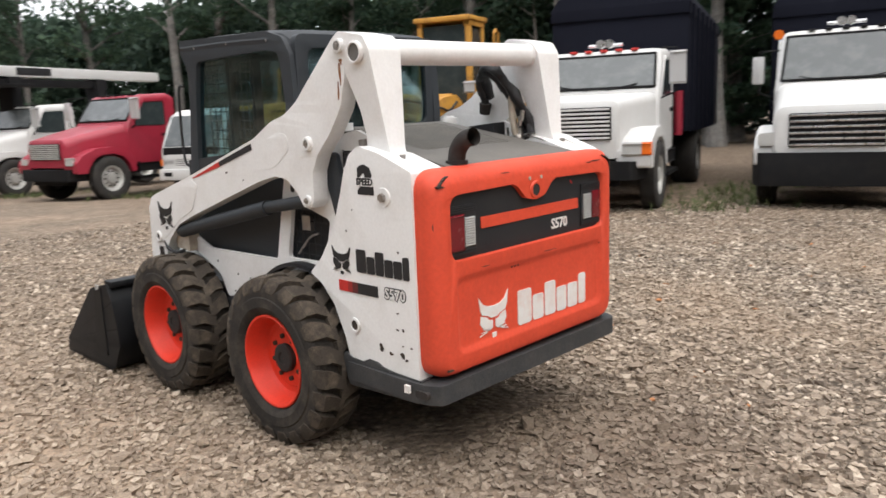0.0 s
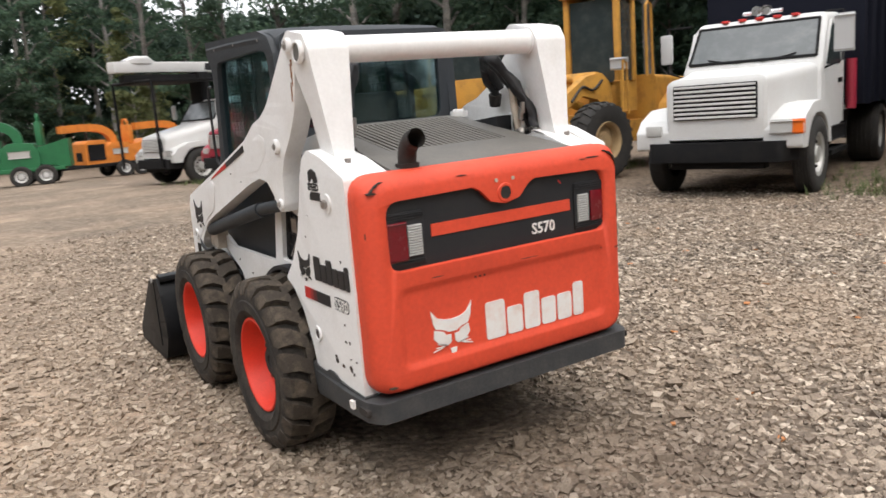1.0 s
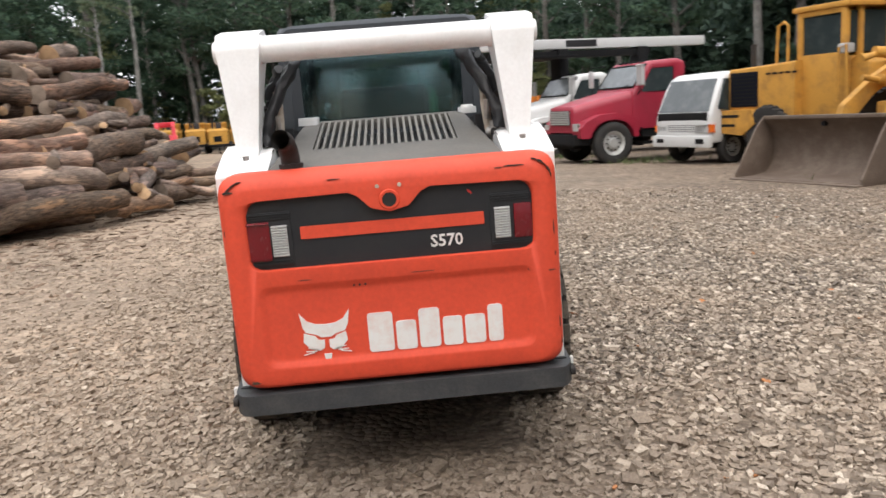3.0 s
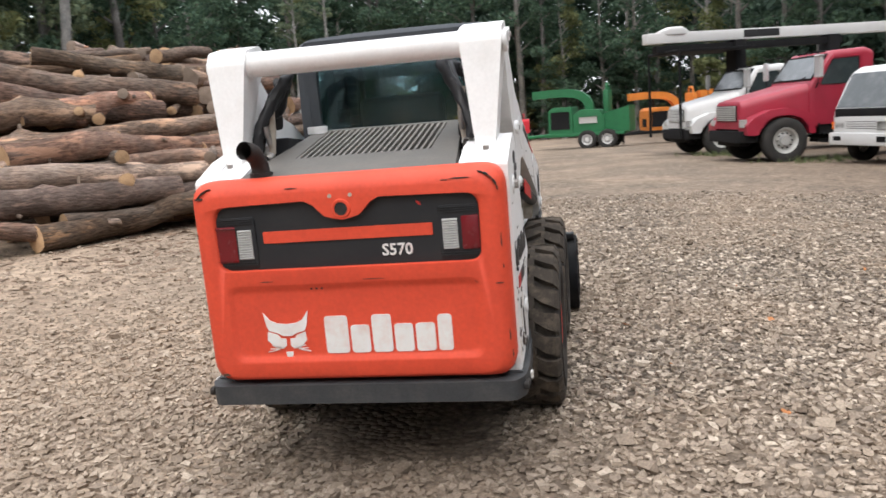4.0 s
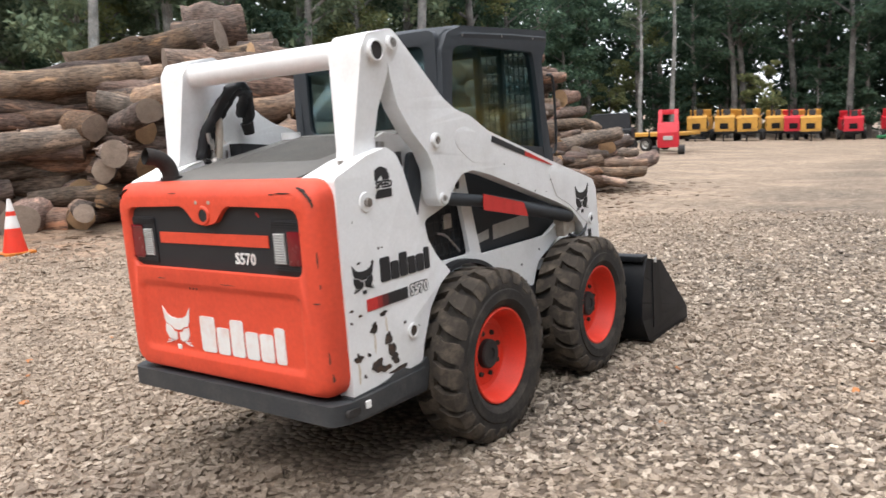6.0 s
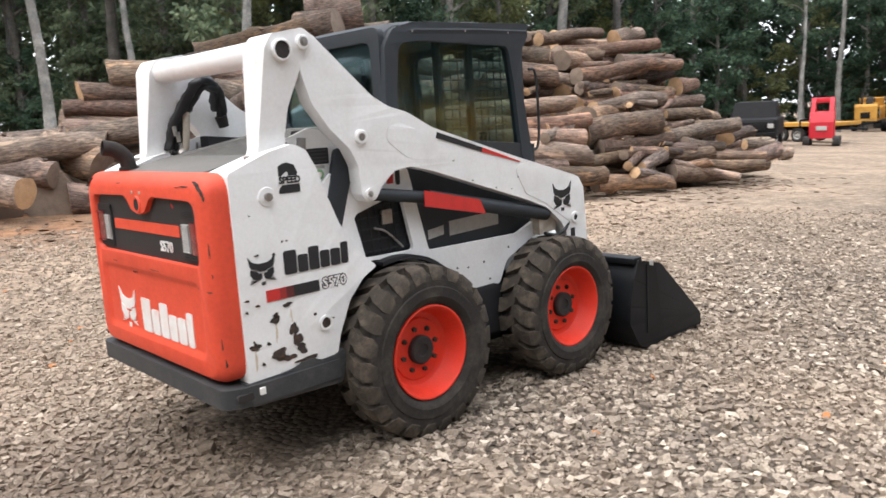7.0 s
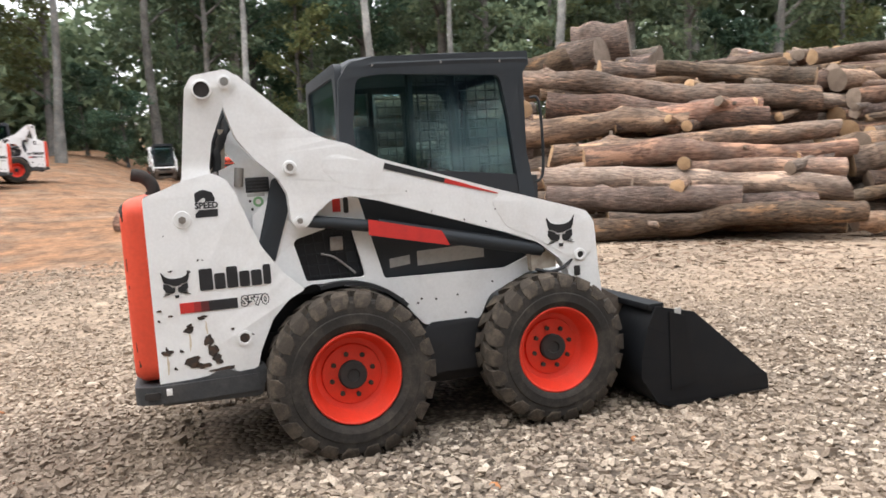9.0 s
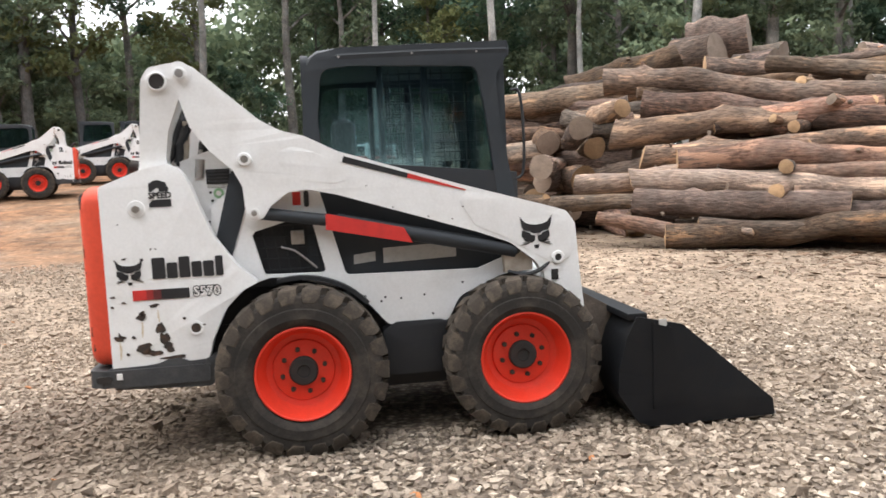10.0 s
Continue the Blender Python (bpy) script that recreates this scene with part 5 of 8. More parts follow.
def scatter_stones():
    """Loose angular stones over the yard near the machine, thinning outwards."""
    rng = np.random.default_rng(11)
    # unit shape: a block whose eight corners are thrown about
    ico = np.array([(x, y, z) for x in (-1, 1) for y in (-1, 1) for z in (-1, 1)]) * 0.62
    tri = np.array([(0, 1, 3), (0, 3, 2), (4, 6, 7), (4, 7, 5), (0, 4, 5), (0, 5, 1), (2, 3, 7), (2, 7, 6), (1, 5, 7), (1, 7, 3)])
    n_try = 370000
    a = rng.uniform(0, 2 * math.pi, n_try)
    r = 9.5 * np.sqrt(rng.uniform(0, 1, n_try))
    x, y = 0.9 + r * np.cos(a), -0.2 + r * np.sin(a)
    patch = np.sin(x * 0.9 + 1.3 * np.sin(y * 0.5)) * np.sin(y * 0.8 + 1.1 * np.sin(x * 0.7)) * 0.25
    side = np.clip((x + 3.0) / 3.5, 0.0, 1.0)
    dense = np.interp(r, (0, 3.6, 4.6, 6.0, 9.5), (1.0, 1.0, 0.70, 0.42, 0.16))
    dense = dense * np.interp(y, (0.6, 2.8), (1.0, 0.68))
    keep = rng.uniform(0, 1, n_try) < dense * np.clip(0.55 + 0.40 * side + patch, 0.25, 1)
    keep &= ~((np.abs(x) < 0.5) & (y > -0.7) & (y < 1.4))
    x, y = x[keep], y[keep]
    n = len(x)
    size = rng.lognormal(math.log(0.0168), 0.28, n).clip(0.007, 0.042)
    sc = np.stack([size * rng.uniform(1.0, 1.6, n), size * rng.uniform(0.75, 1.15, n), size * rng.uniform(0.45, 0.85, n)], 1)
    v = ico[None] * (1 + rng.uniform(-0.65, 0.45, (n, 8, 3))) * sc[:, None, :]
    yaw, tilt = rng.uniform(0, 6.283, n), rng.uniform(-0.7, 0.7, n)
    c, s = np.cos(tilt)[:, None], np.sin(tilt)[:, None]
    vy, vz = v[:, :, 1] * c - v[:, :, 2] * s, v[:, :, 1] * s + v[:, :, 2] * c
    c, s = np.cos(yaw)[:, None], np.sin(yaw)[:, None]
    vx, vy = v[:, :, 0] * c - vy * s, v[:, :, 0] * s + vy * c
    base = np.array([ground_height(p, q) for p, q in zip(x, y)])
    verts = np.stack([vx + x[:, None], vy + y[:, None], vz + (base + sc[:, 2] * rng.uniform(0.15, 0.7, n))[:, None]], 2).reshape(-1, 3)
    faces = (tri[None] + 8 * np.arange(n)[:, None, None]).reshape(-1, 3)
    me = bpy.data.meshes.new("loose_stones")
    me.vertices.add(len(verts))
    me.vertices.foreach_set("co", verts.ravel())
    me.loops.add(faces.size)
    me.loops.foreach_set("vertex_index", faces.ravel().astype(np.int32))
    me.polygons.add(len(faces))
    me.polygons.foreach_set("loop_start", np.arange(0, faces.size, 3, dtype=np.int32))
    me.polygons.foreach_set("loop_total", np.full(len(faces), 3, dtype=np.int32))
    me.update(calc_edges=True)
    me.shade_flat()
    me.materials.append(STONE)
    return tagged(new("loose_stones", me), "grey and tan crushed stones loose on the yard", "gravel", kind="stuff")


scatter_stones()


def scattered(name, label, category, mat, spots, size, seed, lift=0.012):
    """Thin curled flakes lying on the ground: centre, spread and number for each patch."""
    rng = np.random.default_rng(seed)
    bm = bmesh.new()
    for cx, cy, sx, sy, k in spots:
        for _ in range(k):
            x, y = rng.normal(cx, sx), rng.normal(cy, sy)
            z = ground_height(x, y) + lift
            a, tilt = rng.uniform(0, 6.283), rng.uniform(-0.5, 0.5)
            L, W = size[0] * rng.uniform(0.5, 1.4), size[1] * rng.uniform(0.5, 1.4)
            u = Vector((math.cos(a), math.sin(a), 0.3 * tilt))
            w = Vector((-math.sin(a), math.cos(a), tilt))
            p = Vector((x, y, z))
            pts = [p - u * L, p - u * L * 0.3 + w * W, p + u * L * 0.5 + w * W * 0.8, p + u * L, p + u * L * 0.3 - w * W, p - u * L * 0.5 - w * W * 0.9]
            top = [bm.verts.new(q) for q in pts]
            low = [bm.verts.new(q - Vector((0, 0, 0.006))) for q in pts]
            bm.faces.new(top)
            bm.faces.new(low[::-1])
            for i in range(6):
                j = (i + 1) % 6
                bm.faces.new((top[i], low[i], low[j], top[j]))
    ob = part(name, bm, mat)
    return tagged(ob, label, category, kind="stuff")


DRYLEAF = material("dry_leaf", (0.42, 0.17, 0.06), 0.8, spots=0.7, scale=6, dark=(0.20, 0.09, 0.05), fine=0.2)
BARKCHIP = material("bark_chip", (0.15, 0.10, 0.07), 0.9, spots=0.8, scale=5, dark=(0.30, 0.20, 0.13), fine=0.2)
scattered("fallen_leaves", "dry orange leaves fallen on the gravel", "leaves", DRYLEAF, ((1.5, -2.0, 1.6, 1.6, 26), (3.5, 1.0, 1.2, 2.0, 22), (-2.0, -1.0, 1.5, 1.5, 12), (4.0, -1.5, 1.0, 1.0, 12)), (0.028, 0.018), 3)
scattered("bark_debris", "brown bark scraps and twigs lying before the log piles", "bark debris", BARKCHIP, ((-4.8, 6.5, 0.7, 1.6, 260), (-4.0, 11.5, 0.6, 2.0, 200), (-8.3, 2.0, 1.0, 1.6, 220), (-3.6, 8.5, 0.9, 2.4, 160)), (0.085, 0.022), 4)


def weeds(spots, seed):
    """Low tufts of grass blades at the edge of the truck row."""
    rng = np.random.default_rng(seed)
    bm = bmesh.new()
    for cx, cy, sx, sy, k in spots:
        for _ in range(k):
            x, y = rng.normal(cx, sx), rng.normal(cy, sy)
            z = ground_height(x, y)
            for _ in range(7):
                a, h = rng.uniform(0, 6.283), rng.uniform(0.05, 0.20)
                o = Vector((x + rng.normal(0, 0.03), y + rng.normal(0, 0.03), z))
                d = Vector((math.cos(a), math.sin(a), 0))
                w = Vector((-d.y, d.x, 0)) * 0.006
                v = [bm.verts.new(q) for q in (o - w, o + w, o + d * h * 0.3 + w * 0.7 + Vector((0, 0, h * 0.7)), o + d * h * 0.8 + Vector((0, 0, h)), o + d * h * 0.3 - w * 0.7 + Vector((0, 0, h * 0.7)))]
                bm.faces.new(v)
    return tagged(part("weeds", bm, GRASS), "short green weeds between the parked trucks", "weeds", kind="stuff")


GRASS = material("weed_green", (0.085, 0.115, 0.040), 0.7, spots=0.7, scale=3, dark=(0.17, 0.15, 0.06), fine=0.2)
weeds(((9.6, 2.5, 0.7, 0.4, 70), (11.8, 3.1, 1.2, 0.5, 110), (10.5, 9.5, 1.5, 0.6, 80), (6.8, 16.6, 0.8, 0.4, 60), (5.6, 21.5, 0.8, 0.5, 60)), 6)

# ---------------------------------------------------------------- parked vehicles
TRUCKWHITE = material("truck_white", (0.57, 0.57, 0.563), 0.35, spots=0.25, scale=2.5, dark=(0.5, 0.47, 0.43), fine=0.03)
TRUCKRED = material("truck_red", (0.30, 0.013, 0.034), 0.36, spots=0.4, scale=2.5, dark=(0.17, 0.012, 0.024), coat=0.2)
NAVY = material("dark_blue_paint", (0.006, 0.007, 0.014), 0.7, spots=0.4, scale=2, dark=(0.012, 0.013, 0.020), spec=0.15)
TRUCKBLACK = material("frame_black", (0.007, 0.007, 0.008), 0.65, spots=0.5, scale=4, dark=(0.022, 0.020, 0.018), spec=0.2)
TRUCKTYRE = material("truck_tyre", (0.022, 0.021, 0.020), 0.85, spots=0.5, scale=6, dark=(0.06, 0.052, 0.045))
YELLOW = material("machine_yellow", (0.53, 0.265, 0.040), 0.6, spots=0.85, scale=3.5, dark=(0.25, 0.125, 0.035), bump=0.1, bump_scale=20, fine=0.08)
GREEN = material("machine_green", (0.012, 0.13, 0.045), 0.45, spots=0.4, scale=3, dark=(0.01, 0.06, 0.03))
MORANGE = material("machine_orange", (0.62, 0.20, 0.025), 0.5, spots=0.6, scale=3, dark=(0.33, 0.10, 0.02))
MYELLOW = material("chipper_yellow", (0.52, 0.27, 0.04), 0.55, spots=0.8, scale=3, dark=(0.24, 0.12, 0.035))
MRED = material("chipper_red", (0.50, 0.012, 0.025), 0.42, spots=0.4, scale=3, dark=(0.28, 0.01, 0.02))
BKSTEEL = material("worn_bucket_steel", (0.135, 0.098, 0.075), 0.6, 0.3, spots=0.8, scale=3, dark=(0.22, 0.175, 0.135), bump=0.2, bump_scale=15, fine=0.12)
TANRIM = material("faded_tan_rim", (0.36, 0.25, 0.13), 0.7, spots=0.6, scale=5, dark=(0.16, 0.11, 0.07), fine=0.1)
GALV = material("pale_metal", (0.52, 0.52, 0.50), 0.45, 0.6, spots=0.4, scale=5)
DIRTYGREY = material("dirty_grey_mirror", (0.5, 0.5, 0.5), 0.3, 0.2)


def facing(x, y, fx, fy):
    """Pose of a vehicle whose own +y looks along (fx, fy)."""
    return Matrix.Translation((x, y, ground_height(x, y))) @ Matrix.Rotation(math.atan2(fy, fx) - math.pi / 2, 4, 'Z')


def truck_wheel(parent, x, y, r=0.50, w=0.26, rim=GALV, dual=False):
    side = 1 if x > 0 else -1
    e = part_empty("wheel", parent, (x, y, r), side)
    h = w / 2
    bm = bmesh.new()
    lathe(bm, [(-h * 0.8, r * 0.58), (-h, r * 0.72), (-h * 0.95, r * 0.93), (-h * 0.75, r), (h * 0.75, r), (h * 0.95, r * 0.93), (h, r * 0.72), (h * 0.8, r * 0.58)], 40)
    for k in range(-2, 3):
        lathe(bm, [(h * 0.28 * k - 0.012, r * 0.985), (h * 0.28 * k - 0.010, r + 0.012), (h * 0.28 * k + 0.010, r + 0.012), (h * 0.28 * k + 0.012, r * 0.985)], 40)
    part("tyre", bm, TRUCKTYRE, e)
    bm = bmesh.new()
    lathe(bm, [(h * 0.75, r * 0.59), (h * 0.85, r * 0.58), (h * 0.72, r * 0.50), (h * 0.2, r * 0.42), (h * 0.35, r * 0.25), (h * 0.75, r * 0.22), (h * 0.75, 0.001)], 32)
    part("rim", bm, rim, e)
    bm = bmesh.new()
    for i in range(10):
        a = 2 * math.pi * i / 10
        c = Vector((h * 0.25, r * 0.34 * math.cos(a), r * 0.34 * math.sin(a)))
        rod(bm, c, c + Vector((0.04, 0, 0)), 0.018, seg=6)
    part("wheel_nuts", bm, TRUCKBLACK, e, smooth=False)
    return e


def loft(bm, sections, r=0.12, seg=4):
    """Rounded sections along y: (y, half width, z0, z1)."""
    rings = []
    for y, hw, z0, z1 in sections:
        q = min(r, hw * 0.45, (z1 - z0) * 0.45)
        rings.append([(p.x, y, p.y) for p in rounded([(-hw, z0, q * 0.3), (hw, z0, q * 0.3), (hw, z1, q), (-hw, z1, q)], seg)])
    return skin(bm, rings)


def conventional_truck(name, label, m, paint, bumper=TRUCKBLACK, sleek=False, boom=False, chip_box=False, amber=True, bars=None, lamps=None, box_end=-6.6):
    """Medium bonneted truck, front axle at y = 0, facing +y."""
    t = thing(name, label, "truck", "trucks parked in a row", m)
    # frame rails and axles
    bm = bmesh.new()
    for sx in (-1, 1):
        box(bm, sx * 0.36, sx * 0.46, -6.4, 0.85, 0.62, 0.86, 0.01)
    rod(bm, (-0.9, 0, 0.5), (0.9, 0, 0.5), 0.07)
    rod(bm, (-0.9, -4.3, 0.5), (0.9, -4.3, 0.5), 0.10)
    box(bm, -0.40, 0.40, -0.5, 0.70, 0.45, 0.95, 0.05)
    part("frame", bm, TRUCKBLACK, t)
    for x in (-1.0, 1.0):
        truck_wheel(t, x * 0.98, 0.0)
        truck_wheel(t, x * 0.92, -4.3, w=0.5)
    # hood with slanted sides
    bm = bmesh.new()
    if sleek:
        loft(bm, [(0.92, 0.80, 0.84, 1.42), (0.88, 0.84, 0.80, 1.50), (0.55, 0.86, 0.80, 1.62), (0.0, 0.90, 0.80, 1.74), (-0.62, 0.96, 0.80, 1.86)], 0.22)
    elif boom:
        loft(bm, [(0.88, 0.64, 0.80, 1.36), (0.84, 0.68, 0.78, 1.43), (0.40, 0.76, 0.80, 1.53), (-0.10, 0.84, 0.80, 1.63), (-0.62, 0.94, 0.80, 1.73)], 0.20)
    else:
        loft(bm, [(0.88, 0.62, 0.80, 1.54), (0.84, 0.66, 0.78, 1.60), (0.40, 0.72, 0.80, 1.63), (-0.10, 0.80, 0.80, 1.67), (-0.62, 0.93, 0.80, 1.72)], 0.14)
    part("hood", bm, paint, t, "tilting front hood")
    # fenders
    for sx in (-1, 1):
        bm = bmesh.new()
        pts = [(-0.70, 0.62), (-0.66, 0.95), (-0.50, 1.12), (-0.10, 1.22), (0.35, 1.20), (0.72, 1.06), (0.88, 0.90), (0.88, 0.66), (0.62, 0.66), (0.56, 0.80), (0.40, 0.98), (0.20, 1.06), (-0.12, 1.06), (-0.36, 0.98), (-0.52, 0.80), (-0.56, 0.62)]
        plate(bm, rounded([(*p, 0.05) for p in pts]), sx * 0.62, sx * 1.09, 'x', bevel=0.05)
        part("fender", bm, paint, t)
        bm = bmesh.new()
        if sleek:
            plate(bm, rounded([(sx * 0.72, 0.94, 0.05), (sx * 1.04, 0.94, 0.05), (sx * 1.04, 1.12, 0.06), (sx * 0.76, 1.14, 0.06)]), 0.80, 0.91, 'y', bevel=0.02)
        else:
            box(bm, sx * 0.72, sx * 0.95, 0.84, 0.90, 0.86, 1.00, 0.02)
        part("headlamp", bm, WHITELENS, t, "clear headlamp")
        if amber and sx < 0:
            bm = bmesh.new()
            box(bm, sx * 0.94, sx * 1.08, 0.80, 0.895, 0.86, 1.00, 0.02)
            part("turn_signal", bm, AMBER, t, "amber turn signal")
    # grille
    bm = bmesh.new()
    gw, g0, g1 = (0.62, 0.92, 1.40) if sleek else (0.55, 0.98, 1.34) if boom else (0.55, 1.06, 1.52)
    gy = 0.045 if sleek else 0.0
    box(bm, -gw, gw, 0.86, 0.905 + gy, g0, g1, 0.02)
    gr = part("grille", bm, TRUCKBLACK, t, "horizontal-bar grille")
    n = 6 if sleek else 8
    for k in range(n):
        z = g0 + 0.03 + (g1 - g0 - 0.06) * k / (n - 1)
        bm = bmesh.new()
        box(bm, -gw + 0.02, gw - 0.02, 0.895 + gy, 0.925 + gy, z - 0.015, z + 0.015, 0.004)
        part("grille_bar", bm, bars or (CHROME if sleek else paint), gr)
    bm = bmesh.new()
    w = 1.14 if sleek else 1.0
    plate(bm, rounded([(-w, 0.62, 0.05), (0.14 - w, 0.98, 0.10), (w - 0.14, 0.98, 0.10), (w, 0.62, 0.05), (w - 0.04, 0.58), (0.04 - w, 0.58)]), 0.36 if sleek else 0.50, 0.84 if sleek else 0.76, 'z', bevel=0.02)
    if not sleek:
        box(bm, -0.62, 0.62, 0.60, 0.86, 0.40, 0.51, 0.02)
    part("bumper", bm, bumper, t, "black steel front bumper" if bumper is TRUCKBLACK else "")
    # cab
    bm = bmesh.new()
    top = 2.70 if sleek else 2.42
    sill = 1.85 if sleek else 1.76
    loft(bm, [(-0.60, 0.97, 0.75, sill - 0.09), (-0.66, 0.99, 0.75, sill + 0.01), (-1.08, 0.95, 0.75, top - 0.06), (-1.18, 0.94, 0.75, top), (-1.9, 0.95, 0.75, top + 0.03), (-2.05, 0.97, 0.75, top - 0.04)], 0.14)
    cab = part("cab", bm, paint, t, "truck cab")
    bm = bmesh.new()
    a, b = Vector((0, -0.655, sill)), Vector((0, -1.075, top - 0.08))
    d = (b - a).normalized()
    nrm = Vector((0, d.z, -d.y))
    c0, c1 = a + d * 0.05, b - d * 0.02
    vs = []
    for off in (0.0, 0.022):
        for x, p in ((-0.88, c0), (0.88, c0), (0.84, c1), (-0.84, c1)):
            vs.append(bm.verts.new(p + nrm * off + Vector((x, 0, 0))))
    for f in ((0, 1, 2, 3), (7, 6, 5, 4), (0, 4, 5, 1), (1, 5, 6, 2), (2, 6, 7, 3), (3, 7, 4, 0)):
        bm.faces.new([vs[i] for i in f])
    part("windscreen", bm, SCREENGLASS, cab, "grey reflecting windscreen")
    for sx in (-1, 1):
        bm = bmesh.new()
        plate(bm, rounded([(-0.82, 1.68, 0.04), (-1.12, top - 0.20, 0.05), (-1.72, top - 0.18, 0.06), (-1.72, 1.68, 0.05)]), sx * 0.93, sx * 0.992, 'x')
        part("door_window", bm, DARKGLASS, cab)
        bm = bmesh.new()
        plate(bm, rounded([(-0.72, 0.80, 0.05), (-1.80, 0.80, 0.05), (-1.80, top - 0.10, 0.08), (-1.14, top - 0.12, 0.05), (-0.72, 1.62, 0.05)]), sx * 0.955, sx * 0.988, 'x', (rounded([(-0.80, 1.66, 0.04), (-1.11, top - 0.18, 0.05), (-1.74, top - 0.16, 0.06), (-1.74, 1.66, 0.05)]),), bevel=0.006)
        door = part("door", bm, paint, cab, "cab door")
        bm = bmesh.new()
        box(bm, sx * 0.985, sx * 1.01, -1.72, -1.58, 1.42, 1.47, 0.01)
        part("door_handle", bm, TRUCKBLACK, door)
        bm = bmesh.new()
        tube(bm, [(sx * 0.96, -0.75, 1.62), (sx * 1.22, -0.66, 1.72), (sx * 1.22, -0.66, 2.38), (sx * 0.96, -0.95, 2.40)], 0.015, 8)
        part("mirror_arm", bm, TRUCKBLACK, cab)
        bm = bmesh.new()
        box(bm, sx * 1.15, sx * 1.33, -0.70, -0.62, 1.86, 2.30, 0.03)
        part("mirror", bm, DIRTYGREY, cab, "tall grey wing mirror")
        bm = bmesh.new()
        box(bm, sx * 0.70, sx * 1.08, -1.85, -0.75, 0.42, 0.48, 0.01)
        box(bm, sx * 0.75, sx * 1.02, -1.9, -0.8, 0.60, 0.80, 0.03)
        part("step", bm, TRUCKBLACK, t)
    for k in range(5):
        x = -0.5 + 0.25 * k
        bm = bmesh.new()
        box(bm, x - 0.05, x + 0.05, -1.20, -1.09, top - 0.02, top + 0.022, 0.012)
        part("marker_lamp", bm, lamps or TRUCKBLACK, cab)
    for sx in (-1, 1):
        bm = bmesh.new()
        tube(bm, [(sx * 0.15, -0.645, sill + 0.03), (sx * 0.50, -0.675, sill + 0.08), (sx * 0.62, -0.69, sill + 0.11)], 0.010, 6)
        part("wiper", bm, TRUCKBLACK, cab)
    # black rubber round the windscreen and a cowl under it
    bm = bmesh.new()
    for p, q in (((-0.89, c0), (0.89, c0)), ((0.89, c0), (0.85, c1)), ((0.85, c1), (-0.85, c1)), ((-0.85, c1), (-0.89, c0))):
        tube(bm, [p[1] + nrm * 0.02 + Vector((p[0], 0, 0)), q[1] + nrm * 0.02 + Vector((q[0], 0, 0))], 0.022, 6)
    part("screen_seal", bm, TRUCKBLACK, cab, "black rubber windscreen seal")
    if chip_box:
        bm = bmesh.new()
        box(bm, -1.20, 1.20, box_end, -2.35, 1.05, 3.25, 0.04)
        bx = part("dump_box", bm, NAVY, t, "tall dark blue chip box")
        bm = bmesh.new()
        prof = [(-1.22, 3.05), (-1.22, 3.25), (-1.0, 3.55), (-0.5, 3.75), (0, 3.82), (0.5, 3.75), (1.0, 3.55), (1.22, 3.25), (1.22, 3.05)]
        plate(bm, prof, box_end - 0.02, -2.30, 'y', bevel=0.03)
        part("tarp_roof", bm, NAVY, bx, "rounded dark tarpaulin top")
        for sx in (-1, 1):
            for k in range(6):
                y = -6.3 + 0.75 * k
                bm = bmesh.new()
                box(bm, sx * 1.20, sx * 1.25, y - 0.04, y + 0.04, 1.05, 3.2, 0.01)
                part("stake", bm, NAVY, bx)
        bm = bmesh.new()
        if sleek:
            rod(bm, (1.10, -2.27, 2.75), (1.10, -2.24, 2.75), 0.09, seg=8)
            part("reflector", bm, AMBER, bx, "round orange reflector")
        else:
            tube(bm, [(-1.05, -2.2, 1.0), (-1.05, -2.2, 1.75)], 0.075, 12)
            part("fire_extinguisher", bm, TRUCKRED, t, "red upright cylinder beside the cab")
        bm = bmesh.new()
        tube(bm, [(-0.28, -1.3, top + 0.10), (0.28, -1.3, top + 0.10)], 0.03, 8)
        for sx in (-1, 1):
            rod(bm, (sx * 0.07, -1.20, top + 0.12), (sx * 0.07, -1.32, top + 0.12), 0.07)
        part("air_horn", bm, CHROME, cab)
    elif boom:
        bm = bmesh.new()
        box(bm, -1.15, 1.15, -6.6, -2.2, 0.95, 1.75, 0.03)
        bx = part("utility_body", bm, TRUCKWHITE if paint is not TRUCKRED else TRUCKBLACK, t)
        for k in range(4):
            y = -6.2 + 1.05 * k
            for sx in (-1, 1):
                bm = bmesh.new()
                box(bm, sx * 1.14, sx * 1.17, y, y + 0.95, 1.0, 1.68, 0.01)
                part("locker_door", bm, TRUCKWHITE, bx)
    else:
        bm = bmesh.new()
        box(bm, -1.15, 1.15, -6.6, -2.3, 0.95, 1.12, 0.02)
        part("flat_bed", bm, TRUCKBLACK, t)
    return t


